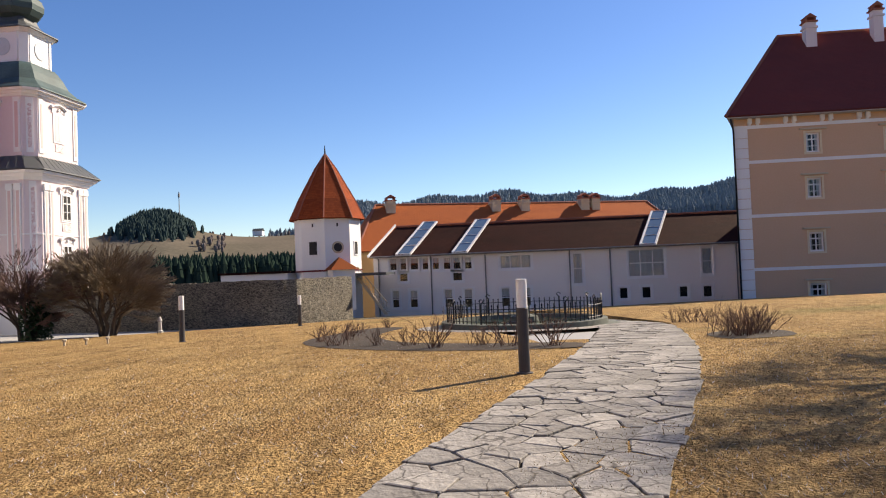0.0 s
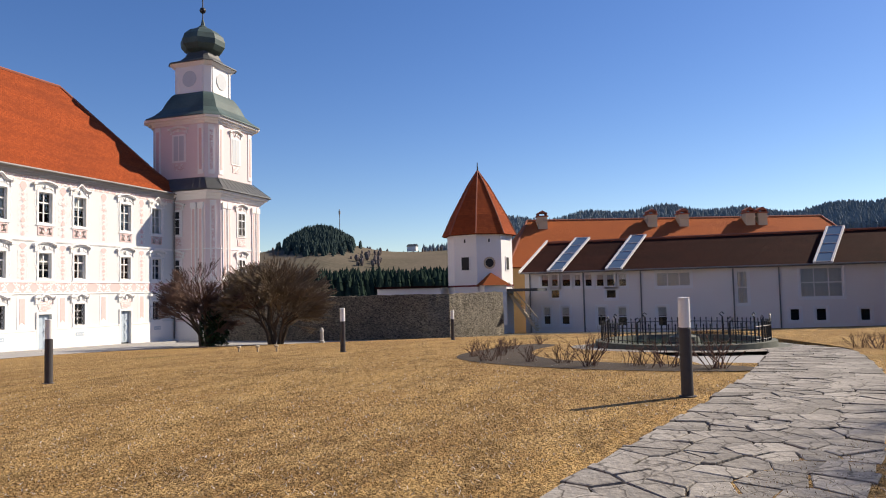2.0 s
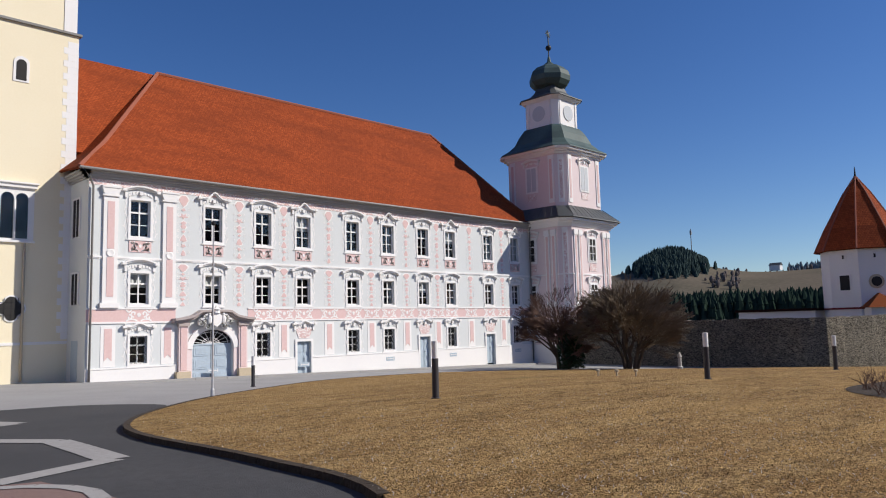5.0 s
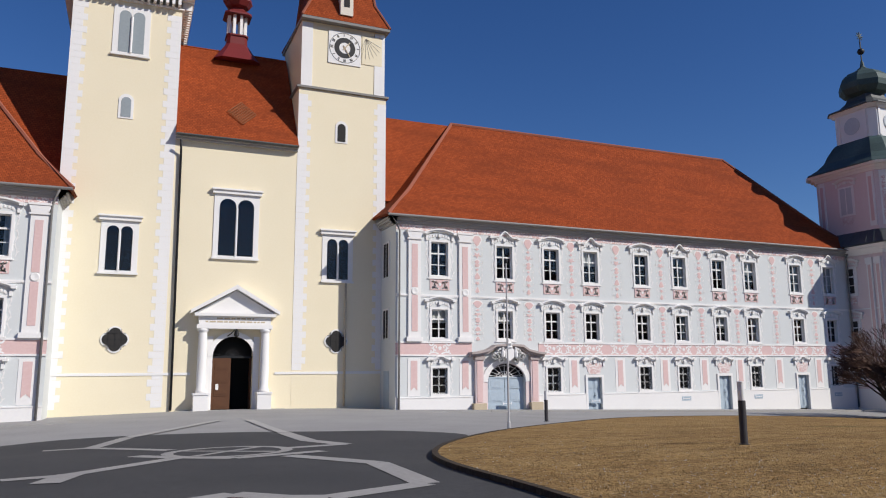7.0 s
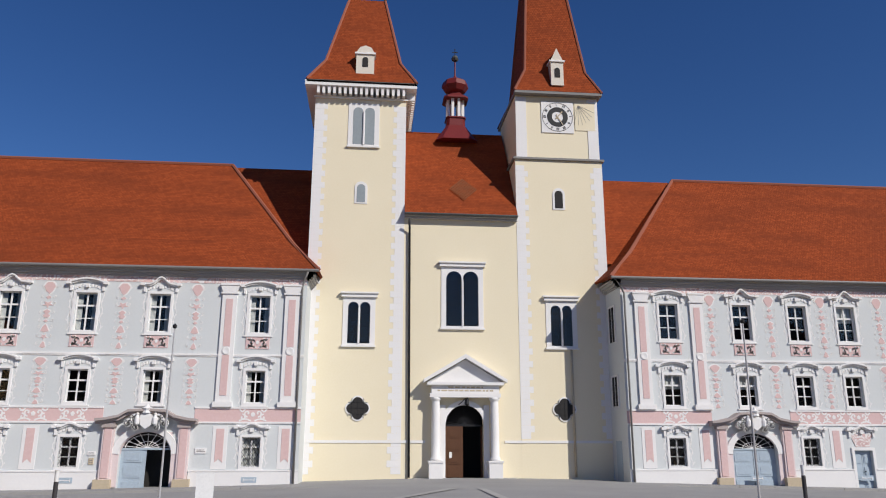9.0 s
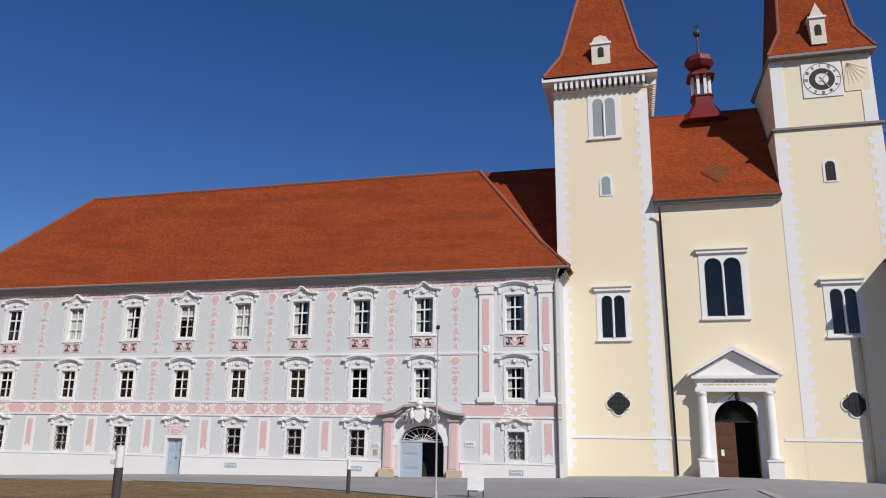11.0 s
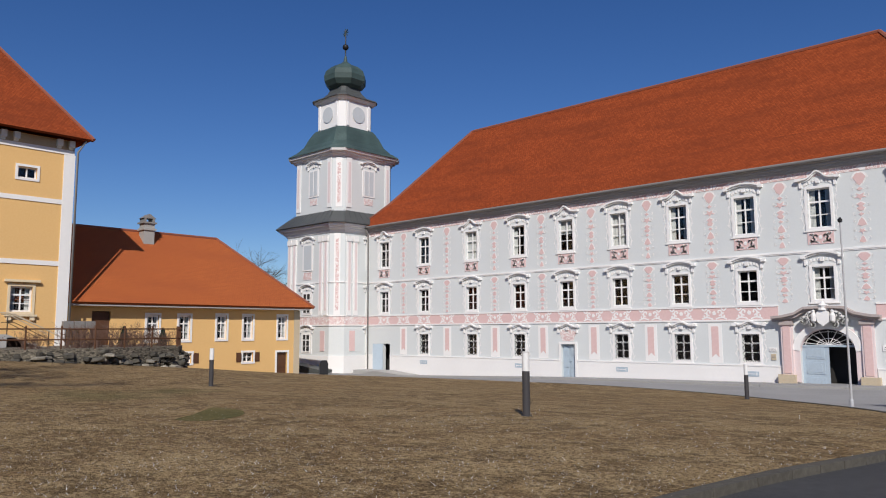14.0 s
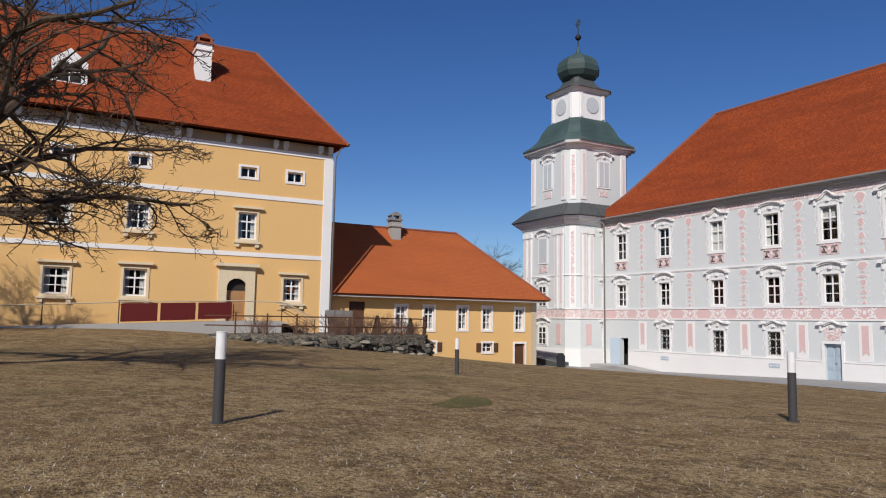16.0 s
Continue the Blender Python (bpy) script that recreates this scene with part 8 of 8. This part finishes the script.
def spreading_tree(x, y, label):
    """A wide old tree: a short trunk, long crooked limbs that reach out and droop, and knotty twigs."""
    rnd = random.Random(47)
    wood, twigs = Form(), Form()

    def grow(p, d, length, r, level):
        n = (5, 8, 6, 5, 4)[level]
        pts, q, dd, rad = [p], p, d.normalized(), [r]
        rough = (0.08, 0.20, 0.30, 0.36, 0.34)[level]
        for k in range(n):
            sag = (0.0, -0.03, -0.02, -0.03, 0.04)[level]
            dd = (dd + Vector((rnd.gauss(0, rough), rnd.gauss(0, rough), rnd.gauss(sag, rough * 0.8)))).normalized()
            q = q + dd * length / n
            pts.append(q)
            rad.append(r * (1 - 0.72 * (k + 1) / n))
        (wood if level < 2 else twigs).tube(pts, rad, (10, 7, 5, 3, 3)[level])
        if level == 4:
            return
        for k in range((0, 12, 9, 6)[level]):
            t = 0.16 + 0.84 * (k + rnd.uniform(0.2, 0.9)) / (0, 12, 9, 6)[level]
            t = min(t, 0.99)
            i = int(t * n)
            a = pts[i].lerp(pts[i + 1], t * n - i)
            along = (pts[i + 1] - pts[i]).normalized()
            ax = along.orthogonal().normalized()
            ax.rotate(Matrix.Rotation(rnd.uniform(0, 6.283), 3, along))
            ang = rnd.uniform(0.5, 1.15)
            nd = along * math.cos(ang) + ax * math.sin(ang)
            nd.z = nd.z * 0.75
            grow(a, nd, length * rnd.uniform(0.34, 0.52) * (1.15 - 0.45 * t), max(rad[i] * 0.55, 0.012), level + 1)

    t = thing("tree", label, "tree", (x, y, court(x, y) - 0.05))
    grow(Vector((0, 0, 0)), Vector((0.02, 0.05, 1)), 4.2, 0.36, 0)
    fork = Vector((0.05, 0.15, 3.6))
    for dx, dy, dz, length, r in ((0.0, 0.32, 1.0, 8.6, 0.19), (-0.15, 1.0, 0.16, 4.6, 0.10), (0.2, 1.0, 0.5, 6.0, 0.12), (-0.4, 0.75, 0.8, 6.2, 0.12), (0.0, 0.7, 1.0, 7.0, 0.13), (0.1, -0.7, 0.9, 9.0, 0.19), (0.75, -0.2, 0.7, 8.0, 0.15),
                                  (-0.8, -0.3, 0.7, 8.0, 0.15), (0.0, 0.0, 1.0, 8.0, 0.18)):
        grow(fork + Vector((0, 0, rnd.uniform(-0.5, 0.7))), Vector((dx, dy, dz)), length, r, 1)
    part("trunk", wood, BARK, t)
    part("crown", twigs, BARK, t, "leafless crown of knotty twigs")
    return t


spreading_tree(-38.65, -46.9, "leafless old spreading tree on the lawn")
bare_tree(-55.2, -52.0, 15, 5, "leafless tree at the lawn's edge", 5)
bare_tree(-57.5, -56.0, 16, 15, "leafless tree at the lawn's edge", 4)
bare_tree(-34.5, -60.0, 14, 6, "leafless tree at the lawn's edge", 4)
bare_tree(-7.0, -60.5, 14, 8, "leafless tree beyond the path", 5)
bare_tree(-3.4, -57.0, 13, 9, "leafless tree beyond the path", 5)
bare_tree(-30.5, -56.5, 13, 17, "leafless tree at the lawn's edge", 4)
bare_tree(-86.0, -1.5, 16, 12, "leafless tree behind the low house", 4)


# ---- far hills: forest, mast and turbines ----
def forest(name, spots, mat, label, conical=True):
    """Far trees in one mesh: tapered tiers with a ragged outline, or rounded crowns."""
    f = Form()
    rnd = random.Random(2)
    for x, y, z, h in spots:
        r, k = h * rnd.uniform(0.16, 0.26), 6
        o = rnd.uniform(0, 6)
        rings = ((1.0, 0.06), (0.72, 0.34), (0.82, 0.36), (0.42, 0.68), (0.5, 0.70)) if conical else ((0.4, 0.1), (1.0, 0.35), (1.15, 0.6), (0.75, 0.88))
        base = []
        for q, t in rings:
            base += [(x + r * q * rnd.uniform(0.75, 1.2) * math.cos(o + 6.283 * i / k), y + r * q * rnd.uniform(0.75, 1.2) * math.sin(o + 6.283 * i / k), z + h * t) for i in range(k)]
        m = len(rings)
        faces = [(a * k + i, a * k + (i + 1) % k, (a + 1) * k + (i + 1) % k, (a + 1) * k + i) for a in range(m - 1) for i in range(k)]
        f.add(base + [(x, y, z + h)], faces + [((m - 1) * k + i, (m - 1) * k + (i + 1) % k, m * k) for i in range(k)])
    return tagged(new(name, f.mesh(name, mat)), label, "forest", kind="stuff")


def scatter(n, th0, th1, r0, r1, h0, h1, seed, keep=None):
    rnd = random.Random(seed)
    out = []
    while len(out) < n:
        th, r = rnd.uniform(th0, th1), rnd.uniform(r0, r1)
        if keep and not keep(th, r):
            continue
        x, y = -17.6 + r * math.cos(radians(th)), -44.1 + r * math.sin(radians(th))
        out.append((x, y, terrain(x, y) - 1, rnd.uniform(h0, h1)))
    return out


KNOLL_R, KNOLL_TH = 850, 27.8


def on_knoll(x, y):
    return math.hypot((math.hypot(x + 17.6, y + 44.1) - KNOLL_R) / 110, (math.degrees(math.atan2(y + 44.1, x + 17.6)) - KNOLL_TH) / 2.9)


forest("forest", scatter(2600, 15, 40, 410, 560, 10, 19, 1), CONIFER, "dark spruce wood below the fields")
# Woods from here outwards carry painted haze in their material colour.
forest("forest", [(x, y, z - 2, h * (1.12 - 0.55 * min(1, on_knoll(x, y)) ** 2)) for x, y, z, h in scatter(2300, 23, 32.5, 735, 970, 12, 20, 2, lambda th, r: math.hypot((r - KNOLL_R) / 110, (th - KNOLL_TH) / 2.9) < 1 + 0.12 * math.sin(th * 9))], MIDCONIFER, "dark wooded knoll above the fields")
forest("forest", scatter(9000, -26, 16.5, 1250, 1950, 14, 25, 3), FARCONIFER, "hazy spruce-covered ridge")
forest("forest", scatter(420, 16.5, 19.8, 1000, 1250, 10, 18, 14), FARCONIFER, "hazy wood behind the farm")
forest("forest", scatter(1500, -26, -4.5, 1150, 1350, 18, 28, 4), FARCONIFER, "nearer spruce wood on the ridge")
forest("forest", scatter(34, 23.0, 25.4, 690, 800, 4, 9, 11) + scatter(50, 14, 32, 940, 960, 4, 8, 12) + scatter(40, 18, 31, 640, 650, 3, 6, 13), BAREWOOD, "bare brown trees and hedges in the fields", False)
ms = thing("radio_mast", "thin radio mast on the wooded knoll", "mast", (-17.6 + 840 * math.cos(radians(26.2)), -44.1 + 840 * math.sin(radians(26.2)), 62))
part("mast_pole", Form().tube([(0, 0, 0), (0, 0, 38)], 0.45, 6), ZINC, ms)
part("antenna", Form().box(-0.8, 0.8, -0.8, 0.8, 32, 36), ZINC, ms)
for k, th in enumerate((-4.7, -7.2, -10.0, -12.3)):
    r = 2500
    x, y = -17.6 + r * math.cos(radians(th)), -44.1 + r * math.sin(radians(th))
    z = terrain(x, y)
    wt = thing("wind_turbine", "distant pale wind turbine on the ridge", "wind turbine", Matrix.Translation((x, y, z)) @ Matrix.Scale(0.45, 4), "wind turbines")
    part("tower", Form().tube([(0, 0, 0), (0, 0, 118)], [2.2, 1.4], 6), CHALK, wt)
    for j in range(3):
        a = 0.5 + k + j * 2.094
        part("blade", Form().tube([(-3, 0, 118), (-3, 34 * math.cos(a), 118 + 34 * math.sin(a))], [1.3, 0.4], 4), CHALK, wt)
fh = thing("farmhouse", "distant white farmhouse with dark roof", "house", Matrix.Translation((-17.6 + 930 * math.cos(radians(20.6)), -44.1 + 930 * math.sin(radians(20.6)), 58)) @ Matrix.Scale(0.5, 4))
part("wall", Form().box(-8, 8, -12, 12, -5, 7), CHALK, fh)
part("roof", Form().add([(-9, -13, 7), (9, -13, 7), (9, 13, 7), (-9, 13, 7), (0, -13, 13), (0, 13, 13)], [(0, 4, 5, 3), (1, 2, 5, 4), (0, 1, 4), (2, 3, 5)]), DARKMETAL, fh)

flagstones()


def grass_blades():
    """Short dry stalks on the near turf."""
    rng = np.random.default_rng(7)
    pts = []
    for poly in (RIGHT_LAWN, LEFT_LAWN, SOUTH_LAWN):
        q = np.array(poly)
        n = 200000
        a = rng.uniform(0, 2 * np.pi, n)
        r = 2.8 + 17.0 * (1 - np.sqrt(rng.uniform(0, 1, n)))
        x, y = -17.6 + r * np.cos(a), -44.1 + r * np.sin(a)
        inside = np.zeros(n, bool)
        for (xa, ya), (xb, yb) in zip(q, np.roll(q, -1, 0)):
            c = ((ya > y) != (yb > y)) & (x < (xb - xa) * (y - ya) / (yb - ya + 1e-12) + xa)
            inside ^= c
        pts.append(np.c_[x, y][inside])
    p = np.concatenate(pts)
    z = np.array([court(u, v) for u, v in p]) + 0.025
    n = len(p)
    h = rng.uniform(0.012, 0.042, n)
    a = rng.uniform(0, 2 * np.pi, n)
    w = rng.uniform(0.002, 0.005, n)
    lean = rng.normal(0, 0.03, (n, 2))
    v = np.empty((n, 3, 3))
    v[:, 0] = np.c_[p[:, 0] - w * np.cos(a), p[:, 1] - w * np.sin(a), z]
    v[:, 1] = np.c_[p[:, 0] + w * np.cos(a), p[:, 1] + w * np.sin(a), z]
    v[:, 2] = np.c_[p[:, 0] + lean[:, 0], p[:, 1] + lean[:, 1], z + h]
    me = bpy.data.meshes.new("grass")
    me.vertices.add(3 * n)
    me.vertices.foreach_set("co", v.ravel())
    me.loops.add(3 * n)
    me.loops.foreach_set("vertex_index", np.arange(3 * n))
    me.polygons.add(n)
    me.polygons.foreach_set("loop_start", np.arange(0, 3 * n, 3))
    me.update()
    me.validate()
    me.materials.append(BLADE)
    tagged(new("grass", me), "short dry straw-coloured grass stalks", "grass", kind="stuff")


grass_blades()
